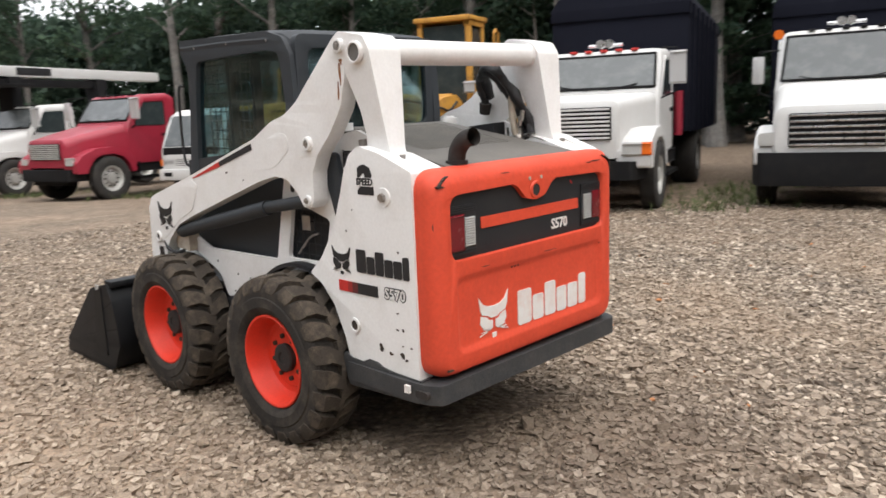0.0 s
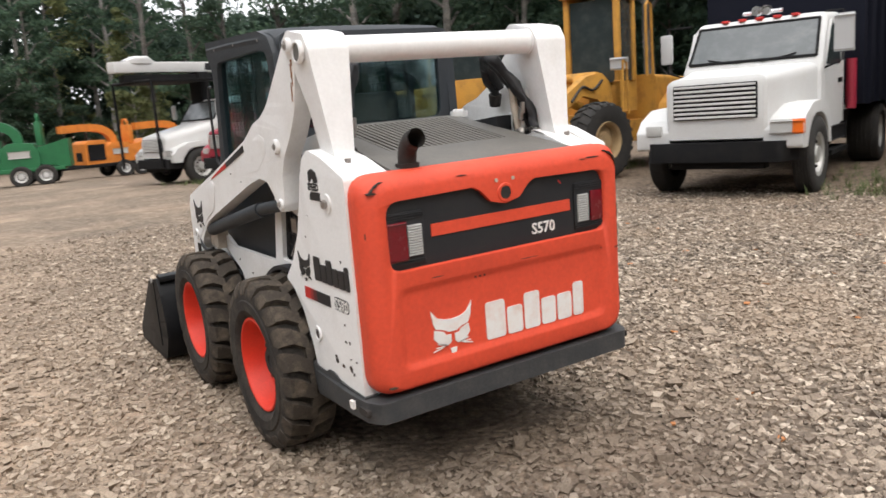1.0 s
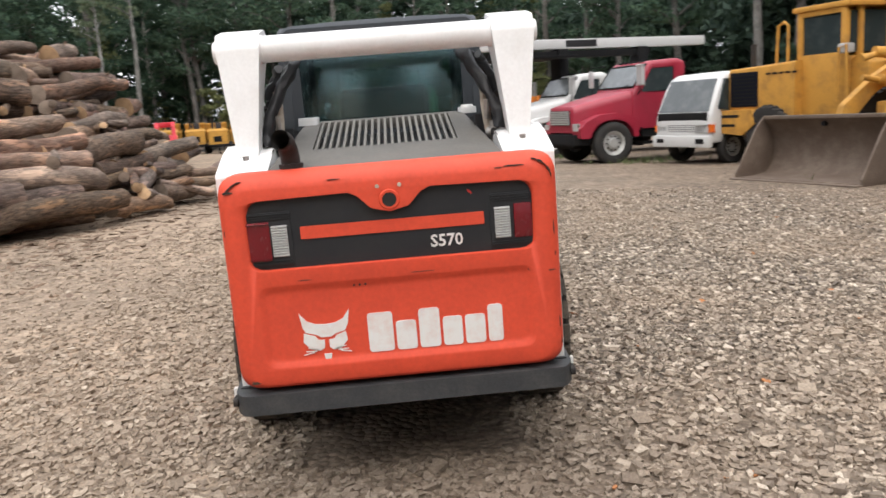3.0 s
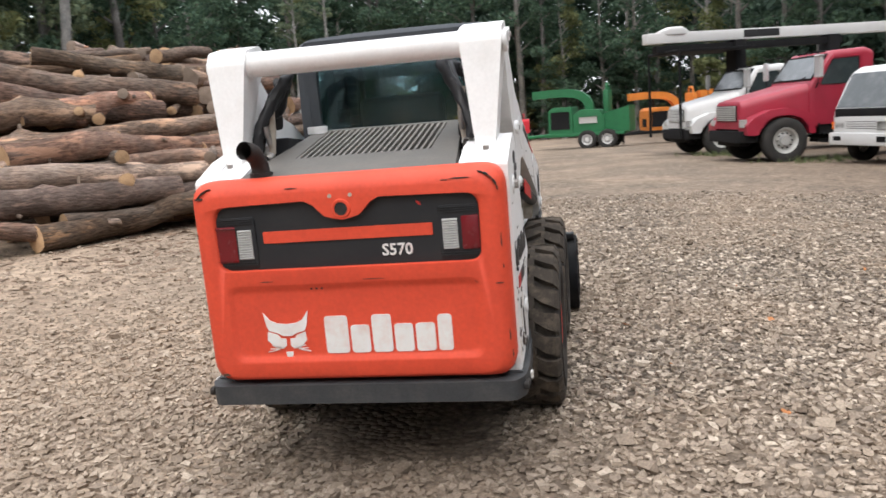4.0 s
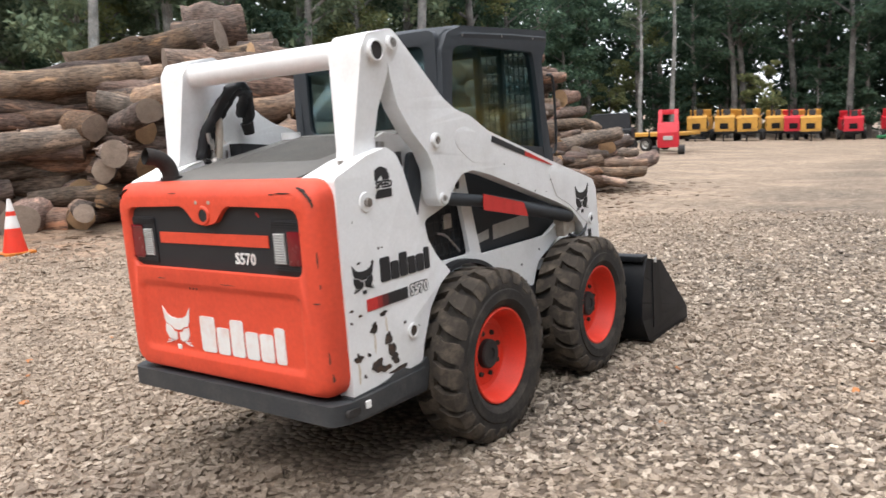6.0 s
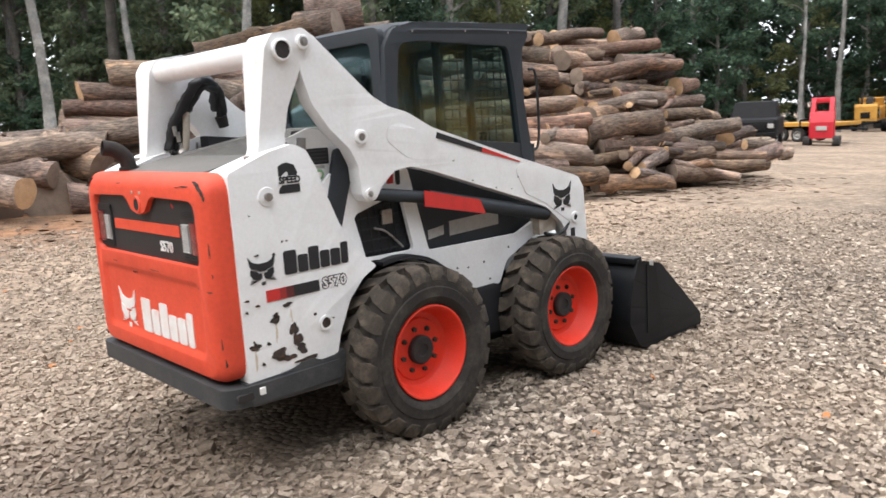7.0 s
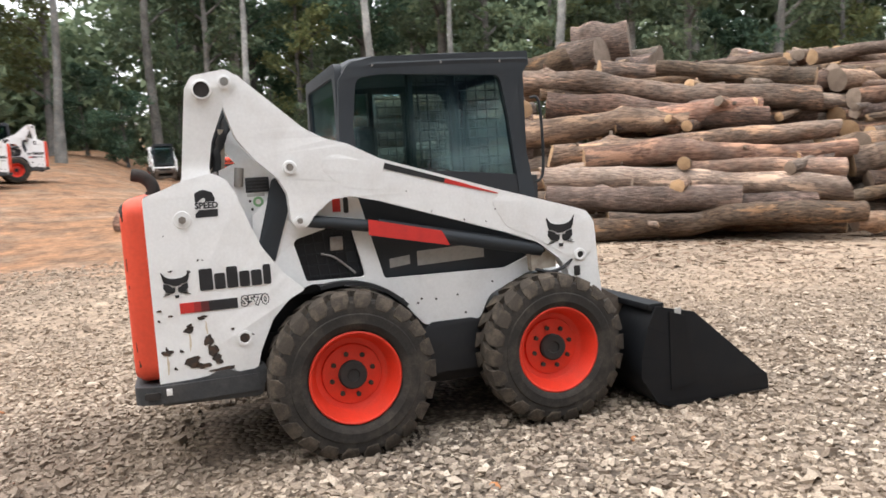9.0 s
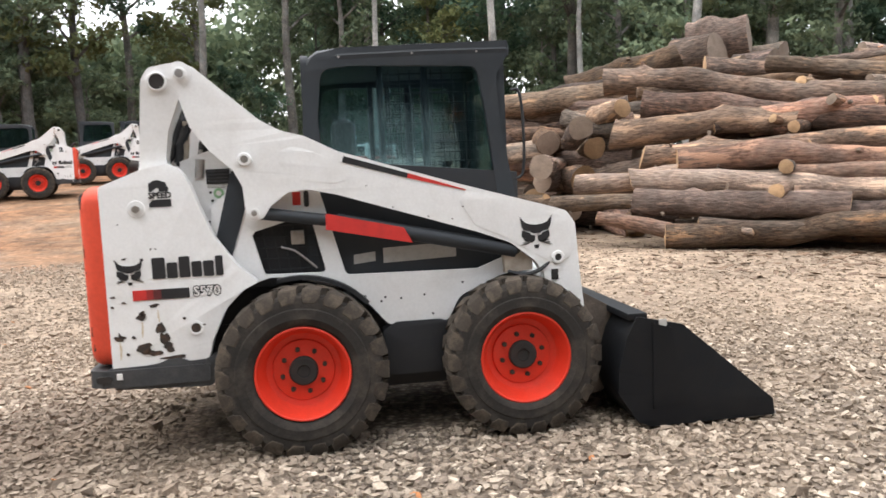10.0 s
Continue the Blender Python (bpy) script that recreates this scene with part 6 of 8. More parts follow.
def boom_lift(m, length=9.5, z=3.05):
    """White aerial boom carried over a truck, with its end cover."""
    t = thing("aerial_boom", "white folded aerial boom above the trucks", "boom", m=m)
    bm = bmesh.new()
    box(bm, -0.20, 0.20, -length * 0.92, length * 0.28, z, z + 0.34, 0.04)
    part("lower_boom", bm, TRUCKWHITE, t, "long white boom")
    bm = bmesh.new()
    box(bm, -0.16, 0.16, -length * 0.60, length * 0.24, z - 0.30, z - 0.06, 0.03)
    part("upper_boom", bm, TRUCKBLACK, t, "dark second boom under the first")
    bm = bmesh.new()
    loft(bm, [(length * 0.10, 0.18, z + 0.30, z + 0.38), (length * 0.13, 0.24, z + 0.26, z + 0.53), (length * 0.18, 0.24, z + 0.26, z + 0.52), (length * 0.22, 0.18, z + 0.28, z + 0.40)], 0.16)
    part("end_cover", bm, TRUCKWHITE, t, "rounded white cover")
    bm = bmesh.new()
    box(bm, -0.212, 0.212, -length * 0.30, -length * 0.14, z + 0.06, z + 0.30, 0.004)
    part("boom_label", bm, DECALBLK, t, "black sign with plain bars")
    for y in (-length * 0.12, -length * 0.55):
        bm = bmesh.new()
        box(bm, -0.3, 0.3, y - 0.2, y + 0.2, 1.0, z, 0.04)
        part("boom_post", bm, TRUCKBLACK, t)
    bm = bmesh.new()
    for sx in (-1, 1):
        tube(bm, [(sx * 1.05, length * 0.20, 0.62), (sx * 1.05, length * 0.20, z - 0.30), (sx * 1.05, -length * 0.12, z - 0.30)], 0.05, 8)
    tube(bm, [(-1.05, length * 0.20, z - 0.30), (1.05, length * 0.20, z - 0.30)], 0.05, 8)
    box(bm, -1.1, 1.1, -length * 0.12, length * 0.20, z - 0.34, z - 0.26, 0.01)
    part("boom_rack", bm, TRUCKBLACK, t, "black overhead rack")
    return t


def cab_over_truck(m):
    """Small white cab-over truck, front at y = 0, facing +y."""
    t = thing("cab_over_truck", "small white cab-over box truck with a grey windscreen", "truck", "trucks parked in a row", m)
    bm = bmesh.new()
    loft(bm, [(0.03, 0.80, 0.60, 1.05), (0.0, 0.90, 0.54, 1.22), (-0.05, 0.94, 0.52, 1.30), (-0.30, 0.92, 0.52, 1.84), (-0.44, 0.89, 0.52, 2.06), (-0.60, 0.86, 0.52, 2.15), (-1.5, 0.88, 0.52, 2.19), (-1.62, 0.90, 0.52, 2.10)], 0.17)
    cab = part("cab", bm, TRUCKWHITE, t)
    bm = bmesh.new()
    vs = []
    for off in (0.0, 0.02):
        for x, y, z in ((-0.84, -0.045, 1.25), (0.84, -0.045, 1.25), (0.76, -0.405, 2.00), (-0.76, -0.405, 2.00)):
            vs.append(bm.verts.new((x, y + off + 0.012, z + off * 0.4)))
    for f in ((0, 1, 2, 3), (7, 6, 5, 4), (0, 4, 5, 1), (1, 5, 6, 2), (2, 6, 7, 3), (3, 7, 4, 0)):
        bm.faces.new([vs[i] for i in f])
    part("windscreen", bm, SCREENGLASS, cab, "grey reflecting windscreen")
    bm = bmesh.new()
    box(bm, -0.84, 0.84, -0.02, 0.028, 1.04, 1.24, 0.02)
    part("front_panel", bm, TRUCKBLACK, cab, "dark panel under the windscreen")
    for sx in (-1, 1):
        bm = bmesh.new()
        plate(bm, rounded([(-0.22, 1.30, 0.04), (-0.46, 2.00, 0.05), (-1.16, 2.02, 0.06), (-1.16, 1.22, 0.05)]), sx * 0.87, sx * 0.945, 'x')
        part("door_window", bm, DARKGLASS, cab)
        bm = bmesh.new()
        box(bm, sx * 0.50, sx * 0.86, 0.0, 0.03, 0.78, 0.95, 0.03)
        part("headlamp", bm, WHITELENS, cab)
        bm = bmesh.new()
        box(bm, sx * 0.86, sx * 0.955, -0.10, 0.02, 0.78, 0.95, 0.02)
        part("turn_signal", bm, AMBER, cab)
        truck_wheel(t, sx * 0.82, -0.75, 0.39, 0.22)
        truck_wheel(t, sx * 0.78, -3.6, 0.39, 0.42)
    bm = bmesh.new()
    for k in range(4):
        box(bm, -0.46, 0.46, 0.005, 0.03, 0.78 + 0.05 * k, 0.805 + 0.05 * k, 0.004)
    part("grille", bm, TRUCKBLACK, cab)
    bm = bmesh.new()
    box(bm, -0.96, 0.96, -0.06, 0.10, 0.42, 0.70, 0.04)
    part("bumper", bm, TRUCKWHITE, t)
    for sx in (-1, 1):
        bm = bmesh.new()
        box(bm, sx * 0.55, sx * 0.80, 0.09, 0.106, 0.52, 0.62, 0.01)
        part("fog_lamp", bm, TRUCKBLACK, t)
    bm = bmesh.new()
    for sx in (-1, 1):
        box(bm, sx * 0.30, sx * 0.40, -5.2, -0.2, 0.48, 0.66)
    box(bm, -1.0, 1.0, -5.2, -1.75, 0.80, 0.95, 0.02)
    part("frame", bm, TRUCKBLACK, t)
    return t


def wheel_loader(m, arms=True, bend=0.0):
    """Yellow articulated wheel loader, front axle at y = 0, facing +y."""
    t = thing("wheel_loader", "weathered yellow wheel loader with large muddy tyres", "wheel loader", m=m)
    for y in (0.0, -2.95 if arms else -2.35):
        for sx in (-1, 1):
            e = part_empty("wheel", t, (sx * 1.0, y, 0.745), sx)
            if not arms and not y:
                e.matrix_basis = Matrix.Translation((0, 0.25, -0.06)) @ e.matrix_basis @ Matrix.Scale(0.92, 4)
            if y and not arms:
                e.matrix_basis = Matrix.Translation((sx * 0.8, y, 0.60)) @ e.matrix_basis.to_3x3().to_4x4() @ Matrix.Scale(0.80, 4)
            bm = bmesh.new()
            lathe(bm, [(-0.20, 0.36), (-0.25, 0.50), (-0.24, 0.66), (-0.18, 0.71), (0.18, 0.71), (0.24, 0.66), (0.25, 0.50), (0.20, 0.36)], 44)
            part("tyre", bm, TRUCKTYRE, e)
            bm = bmesh.new()
            for s in (-1, 1):
                for i in range(24):
                    a0 = 2 * math.pi * (i + (0.5 if s > 0 else 0)) / 24
                    rows = []
                    for u, da, r0, r1 in ((0.0, 0.0, 0.69, 0.745), (0.14, 0.07, 0.69, 0.745), (0.24, 0.12, 0.63, 0.70)):
                        rows.append([bm.verts.new((s * u, r * math.cos(a0 + da + q), r * math.sin(a0 + da + q))) for r, q in ((r0, -0.06), (r0, 0.06), (r1, 0.045), (r1, -0.045))])
                    for a, b in zip(rows, rows[1:]):
                        for k in range(4):
                            bm.faces.new((a[k], a[(k + 1) % 4], b[(k + 1) % 4], b[k]))
                    bm.faces.new(rows[0])
                    bm.faces.new(rows[-1][::-1])
            part("tread", bm, TRUCKTYRE, e)
            bm = bmesh.new()
            lathe(bm, [(0.20, 0.37), (0.23, 0.36), (0.19, 0.32), (0.06, 0.30), (0.10, 0.16), (0.16, 0.14), (0.16, 0.001)], 32)
            part("rim", bm, TANRIM, e, "faded tan rim")
    # engine hood and counterweight
    bm = bmesh.new()
    if arms:
        loft(bm, [(-4.65, 0.78, 1.05, 1.78), (-4.58, 0.84, 1.00, 1.86), (-3.0, 0.86, 1.0, 1.92), (-2.05, 0.86, 1.0, 1.97)], 0.10)
    else:
        loft(bm, [(-3.58, 0.80, 1.06, 1.92), (-3.50, 0.85, 1.06, 1.98), (-2.6, 0.86, 1.06, 2.01), (-2.5, 0.86, 0.82, 2.015), (-1.72, 0.86, 0.82, 2.05)], 0.06)
    back, low, high = (-4.50, 1.12, 1.72) if arms else (-3.46, 1.16, 1.90)
    hood = part("engine_hood", bm, YELLOW, t, "boxy yellow engine hood")
    for sx in (-1, 1):
        bm = bmesh.new()
        plate(bm, rect(back, back + 0.78, low, high, 0.03), sx * 0.85, sx * 0.875, 'x')
        g = part("side_grille", bm, NAVY, hood, "dark radiator grille")
        for k in range(9):
            bm = bmesh.new()
            z = low + 0.035 + (high - low) * 0.105 * k
            box(bm, sx * 0.87, sx * 0.888, back + 0.03, back + 0.75, z, z + 0.028)
            part("slat", bm, TRUCKBLACK, g)
        bm = bmesh.new()
        for k in range(5):
            box(bm, sx * 0.862, sx * 0.872, back + 1.0 + 0.17 * k, back + 1.12 + 0.17 * k, high - 0.09, high - 0.05)
        part("side_lettering", bm, TRUCKBLACK, hood, "dark bars of worn lettering")
    bm = bmesh.new()
    tail = 0.0 if arms else 1.12
    plate(bm, rounded([(tail - 4.95, 0.62, 0.08), (tail - 4.95, 1.10, 0.05), (tail - 3.85, 1.10), (tail - 3.75, 0.80, 0.05), (tail - 4.1, 0.55, 0.1)]), -1.02, 1.02, 'x', bevel=0.03)
    part("counterweight", bm, YELLOW, t, "heavy yellow counterweight")
    bm = bmesh.new()
    for k in range(2):
        box(bm, 1.02, 1.028, tail - 4.7, tail - 4.3 + 0.12 * k, 0.74 + 0.20 * k, 0.80 + 0.20 * k)
    part("counterweight_slots", bm, TRUCKBLACK, t)
    bm = bmesh.new()
    box(bm, -0.55, 0.55, tail - 3.8, -1.25, 0.60, 1.05, 0.04)
    axle = (-2.95, 0.745) if arms else (-2.35, 0.60)
    rod(bm, (-0.8, *axle), (0.8, *axle), 0.14)
    part("chassis", bm, YELLOW, t)
    bm = bmesh.new()
    box(bm, -0.45, 0.45, -1.2, 0.5, 0.62, 1.25, 0.05)
    rod(bm, (-0.9, 0, 0.745), (0.9, 0, 0.745), 0.16)
    part("front_frame", bm, YELLOW, t)
    for sx in (-1, 1):
        bm = bmesh.new()
        plate(bm, rounded([(-3.75, 1.05, 0.05), (-3.6, 1.40, 0.1), (-3.2, 1.56, 0.1), (-2.6, 1.56, 0.1), (-2.2, 1.35, 0.1), (-2.0, 1.0, 0.05), (-2.1, 1.0), (-2.3, 1.30, 0.1), (-2.65, 1.50, 0.1), (-3.2, 1.50, 0.1), (-3.55, 1.33, 0.1), (-3.68, 1.05)]), sx * 0.72, sx * 1.25, 'x')
        if arms:
            part("rear_fender", bm, YELLOW, t)
    # cab
    bm = bmesh.new()
    hw, back, posts = (0.56, -1.62, (-0.95, -1.62)) if arms else (0.60, -1.80, (-0.78, -1.80))
    fore = posts[0]
    up = 0.75 if arms else 0.15
    sill = -0.12 if arms else 0.15
    cabs = [(sx * hw, y) for sx in (-1, 1) for y in posts] + ([] if arms else [(0.22, -0.78)])
    for x, y in cabs:
        box(bm, x - 0.055, x + 0.055, y - 0.06, y + 0.06, 1.35, up + 2.84, 0.015)
    for sx in (-1, 1):
        box(bm, sx * (hw - 0.06), sx * (hw + 0.05), back - 0.03, fore + 0.06, 1.25 if arms else 0.85, sill + 1.98, 0.02)
        box(bm, sx * (hw - 0.06), sx * (hw + 0.05), back - 0.03, fore + 0.06, up + 2.72, up + 2.84, 0.02)
    box(bm, -hw - 0.01, hw + 0.01, fore - 0.04, fore + 0.04, 1.25, sill + 1.90, 0.02)
    box(bm, -hw - 0.01, hw + 0.01, back - 0.06, back + 0.02, 1.25, sill + 2.05, 0.02)
    cab = part("cab_frame", bm, YELLOW, t, "yellow cab frame")
    bm = bmesh.new()
    box(bm, -hw - 0.10, hw + 0.10, back - 0.16, fore + 0.16, up + 2.82, up + 2.93, 0.04)
    part("cab_roof", bm, YELLOW, cab)
    for sx in (-1, 1):
        for y0, y1 in zip(posts[1:], posts):
            bm = bmesh.new()
            box(bm, sx * (hw - 0.005), sx * (hw + 0.005), y0 + 0.06, y1 - 0.06, sill + 1.97, up + 2.73)
            part("cab_window", bm, DARKGLASS, cab)
    for y in (fore, back - 0.02):
        bm = bmesh.new()
        box(bm, 0.07 - hw, hw - 0.07, y - 0.005, y + 0.005, sill + 1.97, up + 2.75)
        part("cab_window", bm, DARKGLASS, cab)
    # rear handrail and exhaust
    for sx in (-1, 1):
        bm = bmesh.new()
        tube(bm, [(sx * 0.80, back - 0.15, 1.93), (sx * 0.80, back - 0.15, up + 2.60), (sx * 0.80, back - 0.25, up + 2.68), (sx * 0.80, back - 0.40, up + 2.62), (sx * 0.80, back - 0.45, 1.93)], 0.03, 8)
        part("handrail", bm, YELLOW, t)
        bm = bmesh.new()
        tube(bm, [(sx * 0.86, -0.75, 1.2), (sx * 0.86, -0.70, 2.2), (sx * 0.86, -0.55, 2.25), (sx * 0.86, -0.50, 1.3)], 0.025, 8)
        part("handrail", bm, YELLOW, t)
    bm = bmesh.new()
    tube(bm, [(0.35, -3.3, 2.0), (0.35, -3.3, 2.5)], 0.06, 12)
    part("exhaust_stack", bm, SOOT, t)
    # lift arms lowered in front
    for sx in (-1, 1) if arms else ():
        bm = bmesh.new()
        plate(bm, rounded([(-0.75, 1.85, 0.12), (-0.50, 2.05, 0.15), (-0.05, 1.98, 0.2), (0.45, 1.70, 0.2), (1.05, 1.22, 0.1), (1.12, 0.98, 0.1), (0.92, 0.92, 0.1), (0.50, 1.38, 0.2), (0.05, 1.62, 0.2), (-0.40, 1.52, 0.2), (-0.70, 1.15, 0.1), (-0.85, 1.25, 0.1)]), sx * 0.50, sx * 0.66, 'x', bevel=0.02)
        part("lift_arm", bm, YELLOW, t, "yellow lift arm")
        bm = bmesh.new()
        rod(bm, (sx * 0.40, -0.6, 1.25), (sx * 0.40, 0.5, 1.62), 0.09)
        rod(bm, (sx * 0.40, 0.4, 1.58), (sx * 0.40, 0.8, 1.66), 0.05)
        part("lift_cylinder", bm, YELLOW, t)
        bm = bmesh.new()
        tube(bm, curve([(sx * 0.68, -0.5, 1.90), (sx * 0.70, -0.2, 1.72), (sx * 0.69, 0.1, 1.78), (sx * 0.68, 0.4, 1.52)], 5), 0.025, 8)
        part("hose", bm, HOSE, t)
    bm = bmesh.new()
    plate(bm, rounded([(-0.9, 1.0, 0.05), (-0.85, 1.9, 0.1), (-0.55, 2.10, 0.1), (-0.35, 1.9, 0.1), (-0.3, 1.0, 0.05)]), -0.48, 0.48, 'x', bevel=0.02)
    part("front_tower", bm, YELLOW, t)
    bm = bmesh.new()
    rod(bm, (0.0, -0.3, 1.95), (0.0, 0.9, 2.05), 0.09)
    rod(bm, (0.0, 0.8, 2.04), (0.0, 1.1, 1.95), 0.05)
    part("tilt_cylinder", bm, YELLOW, t)
    for sx in (-1, 1):
        bm = bmesh.new()
        box(bm, sx * 0.62, sx * 0.85, -0.75, -0.55, 2.1, 2.28, 0.03)
        part("work_lamp", bm, DIRTYGREY, t)
    # the front half turns about the hinge in front of the cab
    turn = Matrix.Translation((0, -1.2, 0)) @ Matrix.Rotation(math.radians(bend), 4, 'Z') @ Matrix.Translation((0, 1.2, 0))
    for ob in t.children:
        kind = ob.name.split(".")[0]
        if kind in ("front_frame", "lift_arm", "lift_cylinder", "hose", "front_tower", "tilt_cylinder") or (kind == "wheel" and ob.matrix_basis.translation.y > -1):
            ob.matrix_basis = turn @ ob.matrix_basis
    return t


def spare_bucket(m):
    """Large worn bucket standing on its lip, mouth towards +y of its pose."""
    t = thing("spare_loader_bucket", "big worn brown steel loader bucket standing on the ground", "bucket", m=m)
    HW = 1.42
    prof = curve([(0.62, 0.02), (0.05, 0.02), (-0.32, 0.10), (-0.50, 0.36), (-0.52, 0.70), (-0.40, 1.02), (-0.20, 1.24)], 4)
    inner = []
    for i, p in enumerate(prof):
        d = (prof[min(i + 1, len(prof) - 1)] - prof[max(i - 1, 0)]).normalized()
        inner.append(p + Vector((d.y, -d.x)) * 0.035)
    bm = bmesh.new()
    plate(bm, prof + inner[::-1], -HW, HW, 'x')
    part("bucket_shell", bm, BKSTEEL, t, "curved worn steel shell")
    for sx in (-1, 1):
        bm = bmesh.new()
        o = rounded([(0.62, 0.0, 0.03), (0.62, 0.14, 0.03), (0.05, 1.02, 0.1), (-0.18, 1.26, 0.03), (-0.26, 1.22), (-0.42, 1.02, 0.1), (-0.54, 0.70, 0.1), (-0.52, 0.36, 0.1), (-0.32, 0.08, 0.1), (0.05, 0.0)])
        plate(bm, o, sx * (HW - 0.01), sx * (HW + 0.03), 'x', bevel=0.006)
        part("side_plate", bm, BKSTEEL, t)
    bm = bmesh.new()
    box(bm, -HW - 0.03, HW + 0.03, 0.55, 0.80, 0.0, 0.045, 0.01)
    part("cutting_edge", bm, BKSTEEL, t)
    bm = bmesh.new()
    box(bm, -HW, HW, -0.26, -0.14, 1.20, 1.28, 0.02)
    part("top_lip", bm, BKSTEEL, t)
    bm = bmesh.new()
    rod(bm, (0.0, -0.20, 1.10), (0.0, -0.30, 1.10), 0.05)
    part("lift_eye", bm, TRUCKBLACK, t)
    return t


conventional_truck("chip_box_truck", "white bonneted truck with a tall dark blue chip box", facing(8.41, 4.29, -0.942, -0.337) @ Matrix.Scale(1.09, 4), TRUCKWHITE, chip_box=True, lamps=DECALRED, box_end=-7.8)
conventional_truck("dump_truck", "white sloped-hood truck with a dark blue body", facing(10.46, 1.00, -0.965, -0.263) @ Matrix.Scale(1.04, 4), TRUCKWHITE, sleek=True, chip_box=True, amber=False)
BIG = Matrix.Scale(1.12, 4)
conventional_truck("red_truck", "red bonneted truck with a silver grille", facing(5.65, 18.27, -0.972, -0.233) @ BIG, TRUCKRED, boom=True, amber=False, bars=GALV)
conventional_truck("bucket_truck", "white bonneted truck under a black rack", facing(4.92, 23.36, -0.961, -0.277) @ BIG, TRUCKWHITE, boom=True, amber=False)
boom_lift(facing(5.15, 23.9, -0.93, -0.37), 8.2, 3.66)
cab_over_truck(facing(7.03, 14.99, -0.924, -0.383))
wheel_loader(facing(10.04, 11.15, 0.35, -0.937) @ Matrix.Scale(1.05, 4), arms=False)
wheel_loader(facing(8.77, 8.38, -0.95, -0.313), bend=-13)
spare_bucket(facing(7.04, 8.87, -0.918, -0.397) @ Matrix.Scale(0.85, 4))

# ---------------------------------------------------------------- chippers and small machines


def trailer_wheel(parent, x, y, r=0.36):
    return truck_wheel(parent, x, y, r, 0.22, TRUCKWHITE)


def chipper(name, label, m, paint, tall=False, chute=True):
    """Towed wood chipper, tongue towards +y."""
    t = thing(name, label, "wood chipper", "chippers parked in a row", m)
    bm = bmesh.new()
    box(bm, -0.75, 0.75, -1.9, 1.2, 0.50, 0.64, 0.02)
    tube(bm, [(-0.6, 1.1, 0.57), (0, 2.6, 0.52), (0.6, 1.1, 0.57)], 0.06, 8)
    rod(bm, (0, 2.2, 0.0), (0, 2.2, 0.7), 0.04)
    part("trailer_frame", bm, TRUCKBLACK if not tall else paint, t)
    for sx in (-1, 1):
        trailer_wheel(t, sx * 0.82, -0.45)
        trailer_wheel(t, sx * 0.82, -1.25)
    bm = bmesh.new()
    plate(bm, rounded([(0.15, 0.64), (1.15, 0.64), (1.15, 1.55, 0.06), (0.95, 1.68, 0.06), (0.20, 1.68, 0.06)]), -0.62, 0.62, 'x', bevel=0.03)
    eng = part("engine_box", bm, paint, t, "engine enclosure")
    for sx in (-1, 1):
        bm = bmesh.new()
        box(bm, sx * 0.615, sx * 0.635, 0.28, 1.05, 0.80, 1.50, 0.01)
        part("vent_panel", bm, TRUCKBLACK, eng)
    bm = bmesh.new()
    box(bm, -0.24, 0.30, 1.13, 1.165, 0.80, 1.18, 0.01)
    part("radiator_grille", bm, TRUCKBLACK, eng, "dark radiator grille")
    if not chute:
        bm = bmesh.new()
        plate(bm, rounded([(0.05, 1.60), (0.45, 1.66, 0.05), (0.30, 2.05, 0.05), (0.12, 2.08, 0.05)]), -0.30, 0.10, 'x', bevel=0.02)
        part("air_cleaner", bm, SOOT, eng)
        bm = bmesh.new()
        plate(bm, rounded([(-2.05, 1.55), (-1.95, 1.50), (-1.70, 2.05, 0.05), (-1.80, 2.10, 0.05)]), -0.70, 0.70, 'x', bevel=0.01)
        part("folded_tray", bm, paint, t, "feed tray folded up")
    bm = bmesh.new()
    rod(bm, (0.3, 0.6, 1.66), (0.3, 0.6, 2.05 if chute else 2.42), 0.05 if chute else 0.075)
    part("exhaust_pipe", bm, SOOT, eng)
    bm = bmesh.new()
    plate(bm, rounded([(-1.1, 0.64), (0.15, 0.64), (0.15, 1.35, 0.05), (-0.15, 1.55, 0.1), (-0.9, 1.50, 0.1), (-1.1, 1.2)]), -0.58, 0.58, 'x', bevel=0.03)
    part("drum_housing", bm, paint, t, "chipper drum housing")
    for sx in (-1, 1):
        bm = bmesh.new()
        box(bm, sx * 0.575, sx * 0.60, -0.8, -0.1, 1.0, 1.25, 0.02)
        part("side_label", bm, DECALGREY, t, "pale label plate")
    bm = bmesh.new()
    rings = [[(x * w, y, z) for x, z in ((-1, z0), (1, z0), (1, z1), (-1, z1))] for y, w, z0, z1 in ((-1.05, 0.5, 0.75, 1.35), (-1.9, 0.75, 0.62, 1.55), (-2.1, 0.78, 0.60, 1.60))]
    skin(bm, rings)
    part("infeed_hopper", bm, paint, t)
    bm = bmesh.new()
    box(bm, -0.45, 0.45, -1.25, -1.05, 1.4, 2.25 if chute else 1.78, 0.03)
    part("feed_tower", bm, paint, t)
    bm = bmesh.new()
    top = 2.5 if chute else 2.1
    tube(bm, [(-0.22, -1.15, 1.5), (-0.22, -1.15, top - 0.1), (-0.12, -1.15, top), (0.12, -1.15, top), (0.22, -1.15, top - 0.1), (0.22, -1.15, 1.5)], 0.05 if chute else 0.03, 8)
    part("feed_loop", bm, paint if chute else SOOT, t, "bent control bar")
